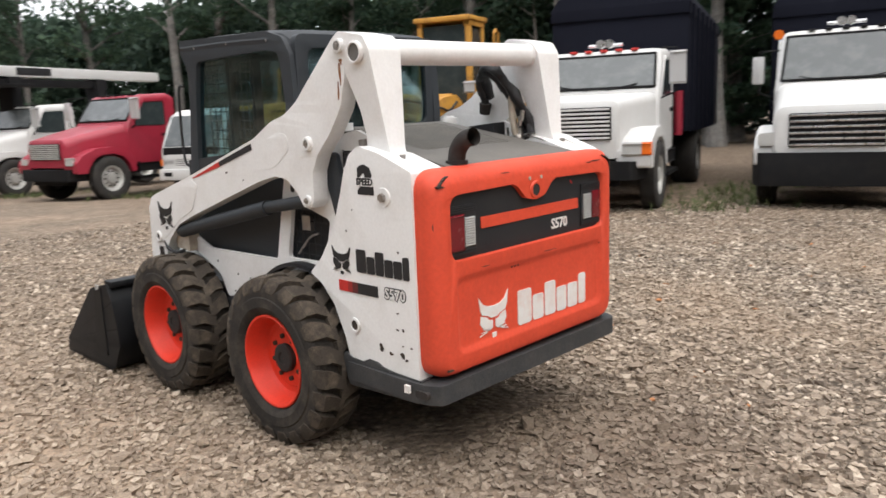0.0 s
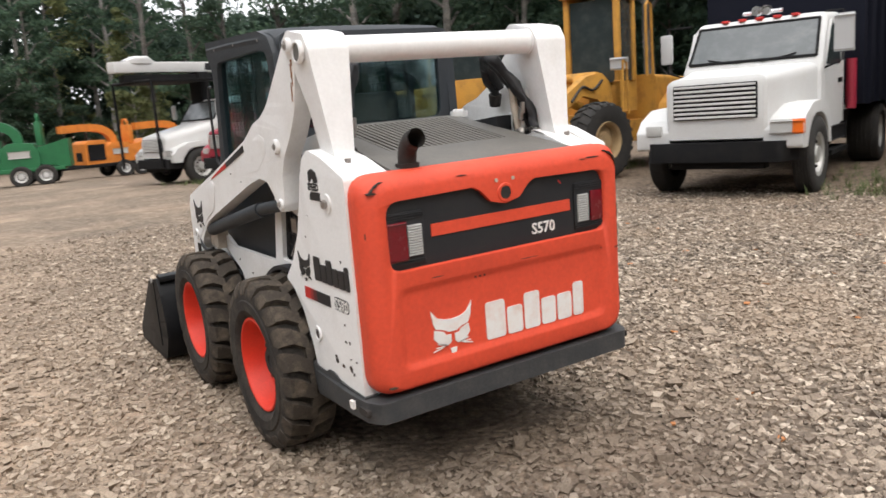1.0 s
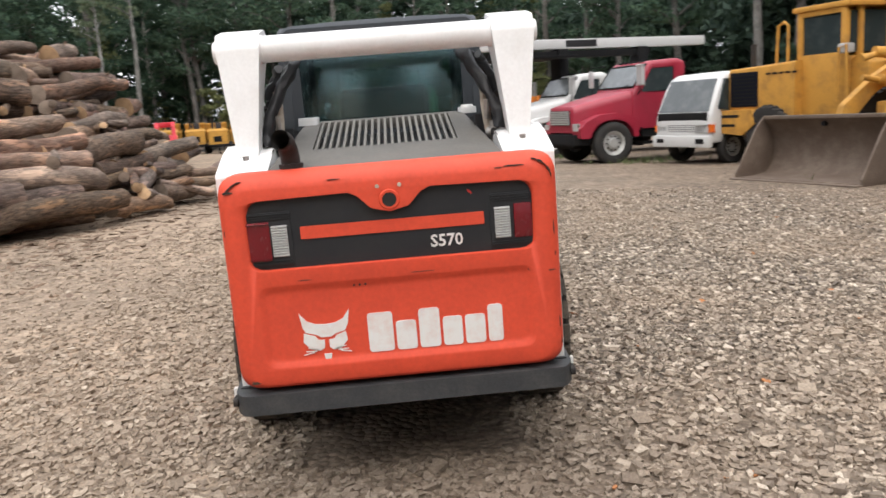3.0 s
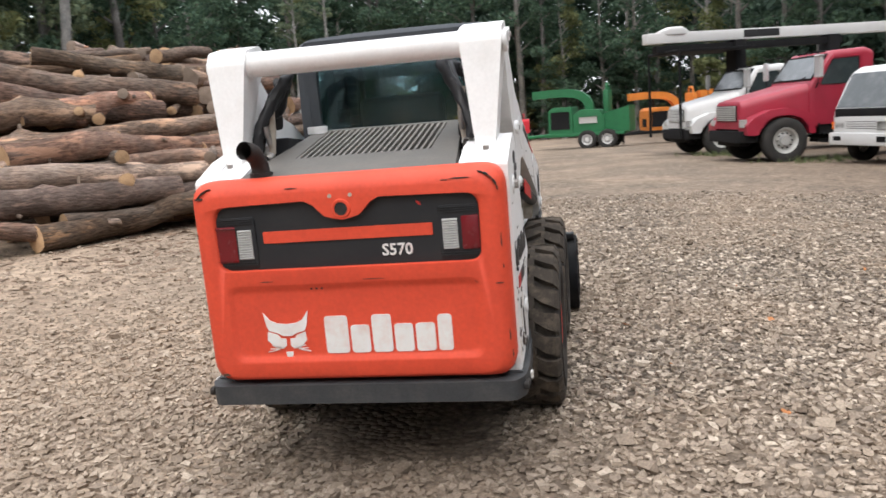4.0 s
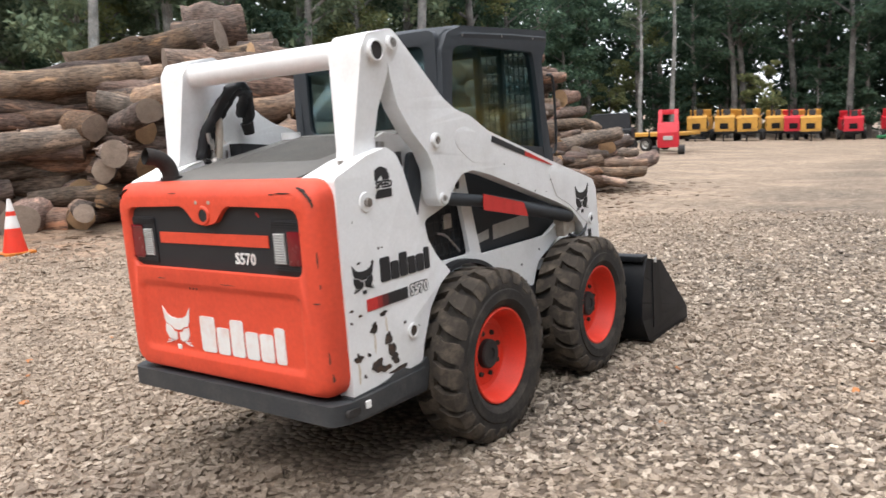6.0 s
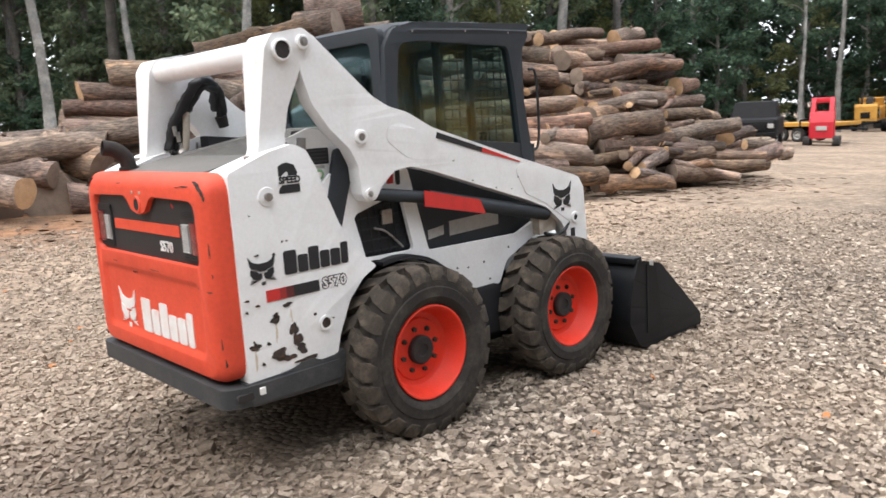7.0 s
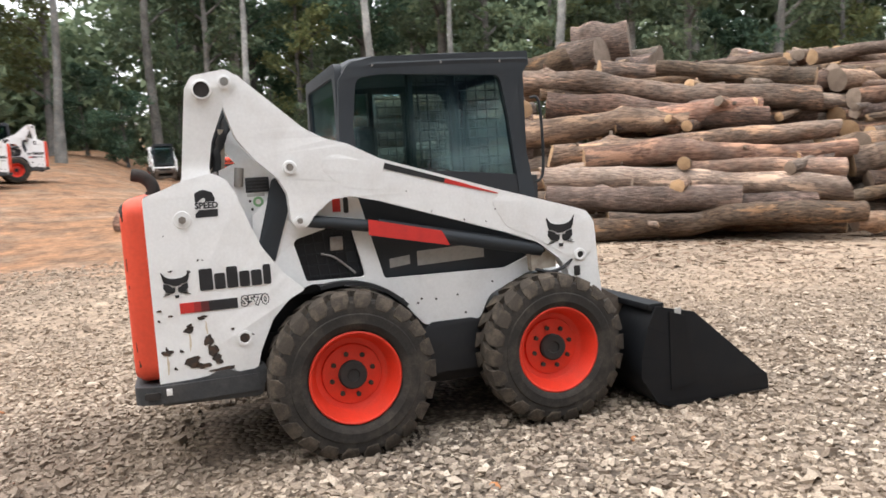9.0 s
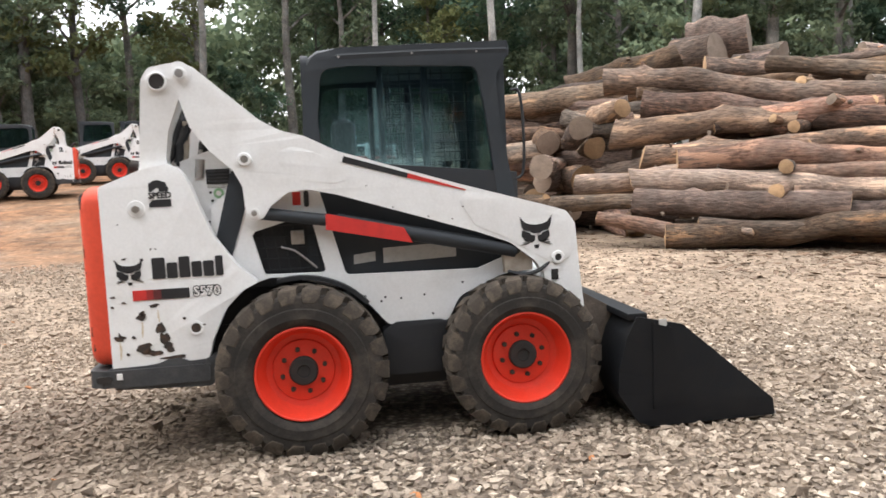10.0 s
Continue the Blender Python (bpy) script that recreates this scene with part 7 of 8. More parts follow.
    if chute:
        bm = bmesh.new()
        pts = curve([(0, -0.45, 1.40), (0, -0.35, 1.85), (0, 0.05, 2.15), (0, 0.8, 2.25), (0, 1.9, 2.22)], 4)
        rings = []
        for i, p in enumerate(pts):
            d = (pts[min(i + 1, len(pts) - 1)] - pts[max(i - 1, 0)]).normalized()
            up = Vector((0, -d.z, d.y))
            rings.append([p + Vector((sx * 0.17, 0, 0)) + up * sz * 0.16 for sx, sz in ((-1, -1), (1, -1), (1, 1), (-1, 1))])
        skin(bm, rings)
        part("discharge_chute", bm, paint, t, "curved discharge chute")
    return t


def stump_grinder(m, paint):
    """Compact tracked machine seen from its end: tall body over tracks."""
    t = thing("tracked_machine", "small bright red tracked machine", "tracked machine", m=m)
    for sx in (-1, 1):
        bm = bmesh.new()
        plate(bm, rect(-0.75, 0.75, 0.0, 0.36, 0.17, 5), sx * 0.42, sx * 0.68, 'x', bevel=0.02)
        part("track", bm, TRUCKTYRE, t)
    bm = bmesh.new()
    plate(bm, rounded([(-0.6, 0.30), (0.6, 0.30), (0.62, 0.95, 0.1), (0.45, 1.35, 0.1), (-0.5, 1.40, 0.1)]), -0.45, 0.45, 'x', bevel=0.05)
    part("body", bm, paint, t)
    bm = bmesh.new()
    for sx in (-1, 1):
        plate(bm, rounded([(-0.45, 1.30), (0.10, 1.30), (0.45, 0.95, 0.05), (0.60, 1.00, 0.05), (0.20, 1.75, 0.1), (-0.05, 1.95, 0.1), (-0.40, 1.92, 0.1)]), sx * 0.26, sx * 0.42, 'x', bevel=0.02)
    box(bm, -0.42, 0.42, -0.30, 0.0, 1.72, 1.94, 0.05)
    part("mast", bm, paint, t)
    bm = bmesh.new()
    box(bm, -0.20, 0.20, 0.60, 0.66, 0.62, 0.80, 0.02)
    part("label_panel", bm, DECALGREY, t)
    bm = bmesh.new()
    tube(bm, [(0.4, 0.3, 1.1), (0.8, 0.5, 1.05), (0.8, 0.5, 0.7)], 0.04, 8)
    part("lever", bm, TRUCKBLACK, t)
    return t


def pickup(m):
    t = thing("pickup_truck", "black pickup parked at the wood's edge", "pickup", m=m)
    bm = bmesh.new()
    loft(bm, [(2.5, 0.88, 0.55, 1.05), (2.4, 0.95, 0.50, 1.15), (0.9, 0.98, 0.50, 1.22), (-2.6, 0.98, 0.50, 1.20), (-2.65, 0.95, 0.55, 1.15)], 0.10)
    part("body", bm, TRUCKBLACK, t)
    bm = bmesh.new()
    loft(bm, [(1.1, 0.90, 1.15, 1.20), (0.5, 0.84, 1.15, 1.85), (-0.7, 0.84, 1.15, 1.90), (-1.0, 0.90, 1.15, 1.25)], 0.10)
    cab = part("cab", bm, TRUCKBLACK, t, "dark cab")
    bm = bmesh.new()
    plate(bm, [(-0.74, 1.26), (0.74, 1.26), (0.68, 1.78), (-0.68, 1.78)], 0.0, 0.02, 'y')
    for v in bm.verts:
        v.co.y += 1.02 - (v.co.z - 1.2) * 0.92
    part("windscreen", bm, DARKGLASS, cab)
    bm = bmesh.new()
    box(bm, -0.55, 0.55, 2.46, 2.54, 0.72, 1.00, 0.02)
    part("grille", bm, TRUCKBLACK, t)
    for sx in (-1, 1):
        bm = bmesh.new()
        box(bm, sx * 0.68, sx * 0.84, 2.42, 2.52, 0.84, 0.96, 0.03)
        part("headlamp", bm, WHITELENS, t)
    bm = bmesh.new()
    box(bm, -0.95, 0.95, 2.45, 2.62, 0.48, 0.64, 0.03)
    part("bumper", bm, TRUCKBLACK, t)
    for sx in (-1, 1):
        truck_wheel(t, sx * 0.85, 1.6, 0.38, 0.25)
        truck_wheel(t, sx * 0.85, -1.7, 0.38, 0.25)
    return t


chipper("wood_chipper", "green wood chipper with a long discharge chute", facing(0.81, 38.32, -0.978, 0.209) @ Matrix.Scale(1.29, 4), GREEN, tall=True)
chipper("wood_chipper", "orange wood chipper behind the green one", facing(5.7, 42.4, -0.95, -0.3) @ Matrix.Scale(1.2, 4), MORANGE)
chipper("wood_chipper", "orange wood chipper beside the bucket truck", facing(9.6, 43.4, -0.95, -0.3) @ Matrix.Scale(1.2, 4), MORANGE)
for x, y, p, lab in ((-4.8, 69.4, MRED, "red wood chipper"), (-8.5, 72.4, MRED, "red wood chipper"), (-10.65, 66.4, MYELLOW, "yellow wood chipper"), (-12.15, 67.5, MRED, "red wood chipper"), (-13.65, 68.1, MYELLOW, "yellow wood chipper"), (-14.44, 62.3, MYELLOW, "yellow wood chipper"), (-16.22, 62.4, MYELLOW, "yellow wood chipper"), (-18.2, 61.7, MYELLOW, "yellow wood chipper")):
    chipper("wood_chipper", lab + " at the far edge of the yard", facing(x, y, 0.22, -0.975) @ Matrix.Scale(1.2, 4), p, chute=False)
stump_grinder(facing(-10.58, 33.69, 0.3, -0.95) @ Matrix.Scale(1.07, 4), MRED)
pickup(facing(-11.9, 30.1, 0.35, -0.94) @ Matrix.Scale(0.98, 4))


def flat_trailer(m):
    """Low yellow flatbed trailer."""
    t = thing("flatbed_trailer", "low yellow flatbed trailer beside the pickup", "trailer", m=m)
    bm = bmesh.new()
    box(bm, -1.0, 1.0, -2.4, 2.4, 0.75, 0.92, 0.02)
    part("deck", bm, MYELLOW, t)
    bm = bmesh.new()
    box(bm, -0.5, 0.5, -2.2, 2.2, 0.55, 0.75, 0.02)
    tube(bm, [(-0.4, 2.2, 0.62), (0, 3.3, 0.55), (0.4, 2.2, 0.62)], 0.05, 8)
    part("frame", bm, TRUCKBLACK, t)
    bm = bmesh.new()
    box(bm, -0.95, 0.95, -2.4, -2.3, 0.92, 1.35, 0.02)
    part("end_board", bm, MYELLOW, t)
    for sx in (-1, 1):
        truck_wheel(t, sx * 0.86, -0.5, 0.34, 0.22)
        truck_wheel(t, sx * 0.86, 0.4, 0.34, 0.22)
    return t


flat_trailer(facing(-12.9, 37.2, 0.97, -0.22))

# other skid steers parked far off in the clearing
for x, y, fx, fy in ((-18.5, -7.6, 0.25, -0.97), (-22.9, -6.6, 0.25, -0.97), (-25.2, -5.9, 0.25, -0.97), (-30.85, 1.5, -0.98, 0.17), (-33.5, 2.9, -0.98, 0.17), (-38.5, 0.35, 0.98, 0.1), (-41.5, -1.5, 0.98, 0.1)):
    c = copy_thing(LOADER, facing(x, y, fx, fy))
    c.name = "parked_skid_steer"
    tagged(c, "white skid steer loader with red wheels parked in the clearing", "skid steer", "skid steers parked in the clearing")


# ---------------------------------------------------------------- log pile


def bark_material(name, a, b, c, peel=0.57):
    """Furrowed bark from a to b with ragged peeled patches of c."""
    m = bpy.data.materials.new(name)
    m.use_nodes = True
    n, l = m.node_tree.nodes, m.node_tree.links
    bs = n["Principled BSDF"]
    bs.inputs["Roughness"].default_value = 0.92
    bs.inputs["Specular IOR Level"].default_value = 0.15
    tc = n.new("ShaderNodeTexCoord")
    oi = n.new("ShaderNodeObjectInfo")
    sh = n.new("ShaderNodeVectorMath")
    sh.operation = 'ADD'
    l.new(tc.outputs["Object"], sh.inputs[0])
    sc = n.new("ShaderNodeMath")
    sc.operation = 'MULTIPLY'
    sc.inputs[1].default_value = 40.0
    l.new(oi.outputs["Random"], sc.inputs[0])
    l.new(sc.outputs[0], sh.inputs[1])
    mp = n.new("ShaderNodeMapping")
    mp.inputs["Scale"].default_value = (1, 1, 0.22)
    l.new(sh.outputs[0], mp.inputs[0])

    def noise_tex(vec, scale, detail, rough, lo, hi, c0=0.0, c1=1.0):
        f = n.new("ShaderNodeTexNoise")
        f.inputs["Scale"].default_value, f.inputs["Detail"].default_value, f.inputs["Roughness"].default_value = scale, detail, rough
        l.new(vec, f.inputs["Vector"])
        r = n.new("ShaderNodeMapRange")
        for i, v in enumerate((lo, hi, c0, c1)):
            r.inputs[i + 1].default_value = v
        l.new(f.outputs["Fac"], r.inputs[0])
        return f.outputs["Fac"], r.outputs[0]

    def mix(fac, p, q):
        t = n.new("ShaderNodeMix")
        t.data_type = 'RGBA'
        l.new(fac, t.inputs[0])
        for i, v in ((6, p), (7, q)):
            if isinstance(v, tuple):
                t.inputs[i].default_value = (*v, 1)
            else:
                l.new(v, t.inputs[i])
        return t.outputs[2]

    furrow, f1 = noise_tex(mp.outputs[0], 34, 6, 0.65, 0.38, 0.62)
    _, f2 = noise_tex(sh.outputs[0], 3.2, 6, 0.7, 0.40, 0.60)
    _, f3 = noise_tex(mp.outputs[0], 5.0, 7, 0.72, peel, peel + 0.05, 0.0, 0.9)
    _, f4 = noise_tex(sh.outputs[0], 1.1, 3, 0.6, 0.40, 0.62, 0.72, 1.2)
    col = mix(f1, a, b)
    grey = mix(f1, tuple(v * 0.75 + 0.02 for v in a), (b[0] * 0.72, b[1] * 0.80, b[2] * 0.86))
    col = mix(f2, col, grey)
    col = mix(f3, col, c)
    mr = n.new("ShaderNodeMapRange")
    mr.inputs[3].default_value, mr.inputs[4].default_value = 0.62, 1.35
    l.new(oi.outputs["Random"], mr.inputs[0])
    mu = n.new("ShaderNodeMath")
    mu.operation = 'MULTIPLY'
    l.new(mr.outputs[0], mu.inputs[0])
    l.new(f4, mu.inputs[1])
    hs = n.new("ShaderNodeHueSaturation")
    l.new(mu.outputs[0], hs.inputs["Value"])
    l.new(col, hs.inputs["Color"])
    # some logs greyer, some redder
    for k, socket, lo, hi in ((7.3, "Saturation", 0.72, 1.2), (13.7, "Hue", 0.482, 0.508)):
        a1 = n.new("ShaderNodeMath")
        a1.operation = 'MULTIPLY'
        a1.inputs[1].default_value = k
        l.new(oi.outputs["Random"], a1.inputs[0])
        a2 = n.new("ShaderNodeMath")
        a2.operation = 'FRACT'
        l.new(a1.outputs[0], a2.inputs[0])
        a3 = n.new("ShaderNodeMapRange")
        a3.inputs[3].default_value, a3.inputs[4].default_value = lo, hi
        l.new(a2.outputs[0], a3.inputs[0])
        l.new(a3.outputs[0], hs.inputs[socket])
    l.new(hs.outputs[0], bs.inputs["Base Color"])
    bp = n.new("ShaderNodeBump")
    bp.inputs["Strength"].default_value, bp.inputs["Distance"].default_value = 0.9, 0.04
    l.new(furrow, bp.inputs["Height"])
    l.new(bp.outputs[0], bs.inputs["Normal"])
    return m


BARK = bark_material("grey_brown_bark", (0.086, 0.060, 0.044), (0.275, 0.193, 0.142), (0.45, 0.292, 0.192), 0.57)
BARK_TAN = bark_material("peeled_tan_bark", (0.155, 0.101, 0.073), (0.355, 0.241, 0.173), (0.52, 0.340, 0.225), 0.545)
CUTWOOD = material("cut_wood", (0.43, 0.28, 0.157), 0.85, spots=0.8, scale=6, dark=(0.24, 0.15, 0.090), bump=0.3, bump_scale=40, vary=0.35, fine=0.15)
CUTGREY = material("weathered_cut_wood", (0.23, 0.175, 0.135), 0.9, spots=0.8, scale=5, dark=(0.13, 0.098, 0.075), bump=0.3, bump_scale=40, vary=0.25, fine=0.15)


def log(a, b, r0, r1=None, seed=0, tan=False, bend=1.0, sides=14, aged=False):
    """A felled log from a to b: crooked, with knots, sawn-off branch stubs and sawn ends."""
    rnd = random.Random(seed * 7 + 3)
    a, b = Vector(a), Vector(b)
    r1 = r0 * rnd.uniform(0.72, 1.0) if r1 is None else r1
    if rnd.random() < 0.4:
        r0, r1 = r1, r0
    L = (b - a).length
    m = Matrix.Translation(a) @ (b - a).to_track_quat('Z', 'Y').to_matrix().to_4x4()
    t = thing("log", "peeled tan log with knots and sawn ends" if tan else "rough grey-brown log with knots and sawn ends", "log", "logs in the pile", m)
    n = max(5, int(L / 0.16))
    off = rnd.uniform(0, 50)
    wob = bend * min(0.15, 0.042 * L)
    knots = [(rnd.uniform(0.08, 0.92) * L, rnd.uniform(0, 6.28), rnd.uniform(0.22, 0.55), rnd.uniform(0.3, 0.55)) for _ in range(rnd.randint(1, 2 + int(L)) if bend else 1)]
    tilt = (rnd.gauss(0, 0.18) * r0, rnd.gauss(0, 0.18) * r0)

    def axis(f):
        env = math.sin(math.pi * f) * 0.7 + 0.3
        return (env * wob * (noise.noise((f * L * 0.45, off, 1.0)) * 1.6 + 0.35 * noise.noise((f * L * 1.6, off, 2.0))), env * wob * (noise.noise((f * L * 0.45, off, 7.0)) * 1.6 + 0.35 * noise.noise((f * L * 1.6, off, 9.0))))

    def radius(f):
        swell = 1 + 0.10 * noise.noise((f * L * 0.8, off, 4.0)) + 0.22 * math.exp(-f * L / 0.25) * (off % 1)
        return (r0 + (r1 - r0) * f) * swell

    rings = []
    for i in range(n + 1):
        f = i / n
        z = L * f
        cx, cy = axis(f)
        rr = radius(f)
        ring = []
        for k in range(sides):
            q = 2 * math.pi * k / sides
            c, s = math.cos(q), math.sin(q)
            w = rr * (1 + 0.15 * noise.noise((c * 1.2 + off, s * 1.2, z * 0.9)) + 0.09 * noise.noise((c * 3 + off, s * 3, z * 3.5)))
            for kz, kq, kh, kw in knots:
                d = ((z - kz) / (rr * kw * 1.3)) ** 2 + ((math.sin((q - kq) / 2) * 2) / kw) ** 2
                w += rr * kh * math.exp(-d)
            e = (tilt[0] * c + tilt[1] * s) * (1 if i in (0, n) else 0)
            ring.append((cx + w * c, cy + w * s, z + e))
        rings.append(ring)
    bm = bmesh.new()
    skin(bm, rings, (False, False))
    bark = part("bark", bm, BARK_TAN if tan else BARK, t, sharp=60)
    cut = CUTGREY if aged or rnd.random() < 0.4 else CUTWOOD
    for ring, s in ((rings[0], -1), (rings[-1], 1)):
        bm = bmesh.new()
        vs = [bm.verts.new(p) for p in ring]
        c = sum((Vector(p) for p in ring), Vector()) / sides
        mid = [bm.verts.new(c.lerp(Vector(p), 0.5) + Vector((0, 0, s * rnd.uniform(0.0, 0.02)))) for p in ring]
        cv = bm.verts.new(c + Vector((0, 0, s * 0.012)))
        for k in range(sides):
            j = (k + 1) % sides
            bm.faces.new((vs[k], vs[j], mid[j], mid[k]))
            bm.faces.new((mid[k], mid[j], cv))
        bmesh.ops.recalc_face_normals(bm, faces=bm.faces)
        part("sawn_end", bm, cut, t, "grey weathered sawn end" if cut is CUTGREY else "pale sawn end")
    if bend:
        for kz, kq, kh, kw in knots[:3]:
            if kh < 0.33:
                continue
            f = kz / L
            cx, cy = axis(f)
            rr = radius(f)
            out = Vector((math.cos(kq), math.sin(kq), rnd.uniform(-0.1, 0.9))).normalized()
            p = Vector((cx, cy, kz))
            bm = bmesh.new()
            rod(bm, p + out * rr * 0.8, p + out * (rr * 1.25 + rnd.uniform(0.02, 0.10)), rr * kw * 0.42, rr * kw * 0.30, 9)
            part("branch_stub", bm, CUTGREY if kh > 0.48 else (BARK_TAN if tan else BARK), t, "sawn-off branch stub")
    return t


A_DIR = Vector((0.455, 0.89, 0.0)).normalized()
N_DIR = Vector((-0.89, 0.455, 0.0)).normalized()


def pile_point(along, deep, z):
    return A_DIR * along + N_DIR * deep + Vector((0, 0, z))


def log_pile(rnd, a0, a1, deep0, deep1, top, slope, lean=0.0, lengths=(3.2, 5.5), radii=(0.13, 0.24), yaw=0.10, start=0):
    """Logs stacked in courses that step back up the face."""
    z, i = 0.16, start
    while z < top:
        r_row = rnd.uniform(*radii)
        deep = deep0 + z * slope
        limit = deep1 if z > top - 0.7 else min(deep1, deep + 1.7)
        while deep < limit:
            along = a0 + rnd.uniform(-0.3, 0.5) + z * lean
            end = a1 - z * lean
            while along < end:
                L = max(0.8, min(rnd.uniform(*lengths), end + 0.5 - along))
                r = rnd.uniform(*radii) * rnd.uniform(0.8, 1.1)
                turn = Matrix.Rotation(rnd.gauss(0, yaw), 4, 'Z')
                d = turn @ A_DIR
                p = pile_point(along, deep + rnd.uniform(-0.12, 0.12), z + r + rnd.uniform(-0.03, 0.05))
                q = p + d * L + Vector((0, 0, rnd.uniform(-0.26, 0.26)))
                if q.z < r:
                    q.z = r
                log(p, q, r, seed=i, tan=rnd.random() < 0.4)
                i += 1
                along += L + rnd.uniform(0.05, 0.4)
            deep += rnd.uniform(0.40, 0.55)
        z += r_row * 1.55
    return i


RND = random.Random(21)
# the near stack: its visible face, log by log
log((-5.97, 4.85, 0.33), (-4.27, 8.51, 0.45), 0.17, seed=501)
log((-6.57, 4.63, 0.79), (-5.20, 7.12, 0.67), 0.20, seed=502, tan=True)
log((-7.10, 3.50, 0.74), (-6.57, 4.60, 0.78), 0.13, seed=503)
log((-6.72, 5.37, 1.29), (-4.98, 9.04, 1.37), 0.20, seed=504, tan=True)
log((-6.83, 4.70, 1.06), (-4.59, 8.52, 0.75), 0.19, seed=505, tan=True)
log((-7.18, 3.93, 1.03), (-6.66, 5.34, 1.21), 0.16, seed=506, tan=True)
log((-7.62, 4.71, 1.82), (-6.49, 7.14, 1.91), 0.21, seed=507, tan=True)
log((-6.74, 6.65, 1.91), (-6.12, 8.18, 2.05), 0.21, seed=508, tan=True)
log((-7.77, 5.27, 2.23), (-5.93, 8.24, 1.89), 0.24, seed=509)
log((-8.43, 4.87, 2.67), (-5.80, 9.16, 2.21), 0.22, seed=510)
log((-7.07, 4.97, 1.43), (-5.30, 9.02, 1.66), 0.18, seed=511)
log((-6.61, 4.08, 0.55), (-5.98, 4.91, 0.37), 0.12, seed=512)
log((-7.42, 7.24, 2.84), (-6.07, 9.36, 2.55), 0.17, seed=513)
log((-6.61, 5.22, 1.10), (-5.62, 7.19, 1.10), 0.14, seed=514)
log((-5.88, 6.68, 1.11), (-4.82, 8.68, 1.06), 0.16, seed=515, tan=True)
log((-5.87, 5.30, 0.44), (-4.97, 7.31, 0.55), 0.11, seed=516)
log((-8.06, 5.29, 2.52), (-7.53, 6.31, 2.51), 0.12, seed=517)
# the second stack, further along
log((-6.26, 9.70, 1.27), (-6.13, 11.53, 1.28), 0.20, seed=518)
log((-5.98, 9.57, 0.99), (-5.54, 12.96, 0.91), 0.19, seed=520, tan=True)
log((-7.35, 11.85, 2.56), (-7.11, 12.89, 2.43), 0.16, seed=522)
log((-7.97, 10.45, 3.03), (-7.62, 12.79, 2.93), 0.14, seed=524)
log((-5.79, 9.22, 0.77), (-5.35, 13.38, 0.76), 0.21, seed=525)
log((-5.44, 9.54, 0.46), (-4.81, 13.38, 0.24), 0.16, seed=526)
log((-5.24, 12.87, 0.61), (-4.66, 14.79, 0.24), 0.17, seed=527, tan=True)
log((-8.01, 11.50, 2.82), (-7.79, 12.80, 2.73), 0.18, seed=528)
log((-7.22, 10.15, 2.26), (-6.92, 11.25, 2.07), 0.15, seed=533)
log((-7.49, 9.35, 2.44), (-7.08, 11.44, 2.25), 0.15, seed=534)
log((-4.89, 10.48, 0.23), (-4.41, 14.76, 0.18), 0.13, seed=535)
log((-5.21, 13.64, 0.57), (-5.28, 15.04, 0.68), 0.15, seed=536, tan=True)
log((-5.10, 12.54, 0.35), (-4.97, 14.99, 0.28), 0.13, seed=537, tan=True)
log((-5.45, 12.14, 0.75), (-5.43, 14.94, 0.73), 0.13, seed=538)

# a few short pieces lying beyond
log((-7.3, 20.4, 0.02), (-6.8, 21.6, 0.0), 0.20, seed=539, tan=True)
log((-7.9, 20.2, 0.0), (-7.5, 21.4, 0.02), 0.22, seed=540, tan=True)
log((-7.6, 20.3, 0.32), (-7.2, 21.3, 0.30), 0.17, seed=541)

N1 = log_pile(RND, 1.95, 5.15, 8.0, 13.2, 2.9, 0.95, lean=0.12, lengths=(2.2, 4.3), radii=(0.11, 0.21), yaw=0.14)
A_DIR, N_DIR = Vector((0.10, 0.995, 0.0)), Vector((-0.995, 0.10, 0.0))
N2 = log_pile(RND, 8.0, 13.1, 5.2, 9.2, 3.0, 0.92, lean=0.55, lengths=(1.4, 2.8), radii=(0.12, 0.20), yaw=0.13, start=N1)
A_DIR, N_DIR = Vector((0.455, 0.89, 0.0)), Vector((-0.89, 0.455, 0.0))
# lower stacks past its other end, and short rounds lying on top
N3 = log_pile(RND, -4.3, 1.9, 10.5, 13.0, 2.3, 0.45, lean=0.85, lengths=(1.8, 3.4), radii=(0.14, 0.27), yaw=0.22, start=N2)
N3 = log_pile(RND, -5.0, -2.4, 9.9, 11.6, 1.0, 0.5, lean=0.5, lengths=(1.2, 2.2), radii=(0.20, 0.32), yaw=0.5, start=N3)
N4 = log_pile(RND, -6.9, -4.9, 10.7, 12.2, 0.75, 0.6, lean=0.5, lengths=(1.2, 2.4), radii=(0.18, 0.32), yaw=0.7, start=N3)
log_pile(RND, -0.7, 1.0, 9.9, 12.6, 2.3, 0.5, lean=0.2, lengths=(1.2, 2.0), radii=(0.15, 0.28), yaw=0.9, start=N4)
# pale torn branch pieces on top of the far stack
for k in range(16):
    p = Vector((-8.0 + RND.uniform(-0.7, 0.5), RND.uniform(9.0, 12.2), RND.uniform(2.95, 3.2)))
    d = Vector((RND.gauss(0.0, 0.5), RND.gauss(1.0, 0.3), RND.gauss(0, 0.12))).normalized() * RND.uniform(0.3, 0.7)
    log(p - d, p + d, RND.uniform(0.06, 0.12), seed=900 + k, tan=k % 3 == 0, sides=10, aged=True)
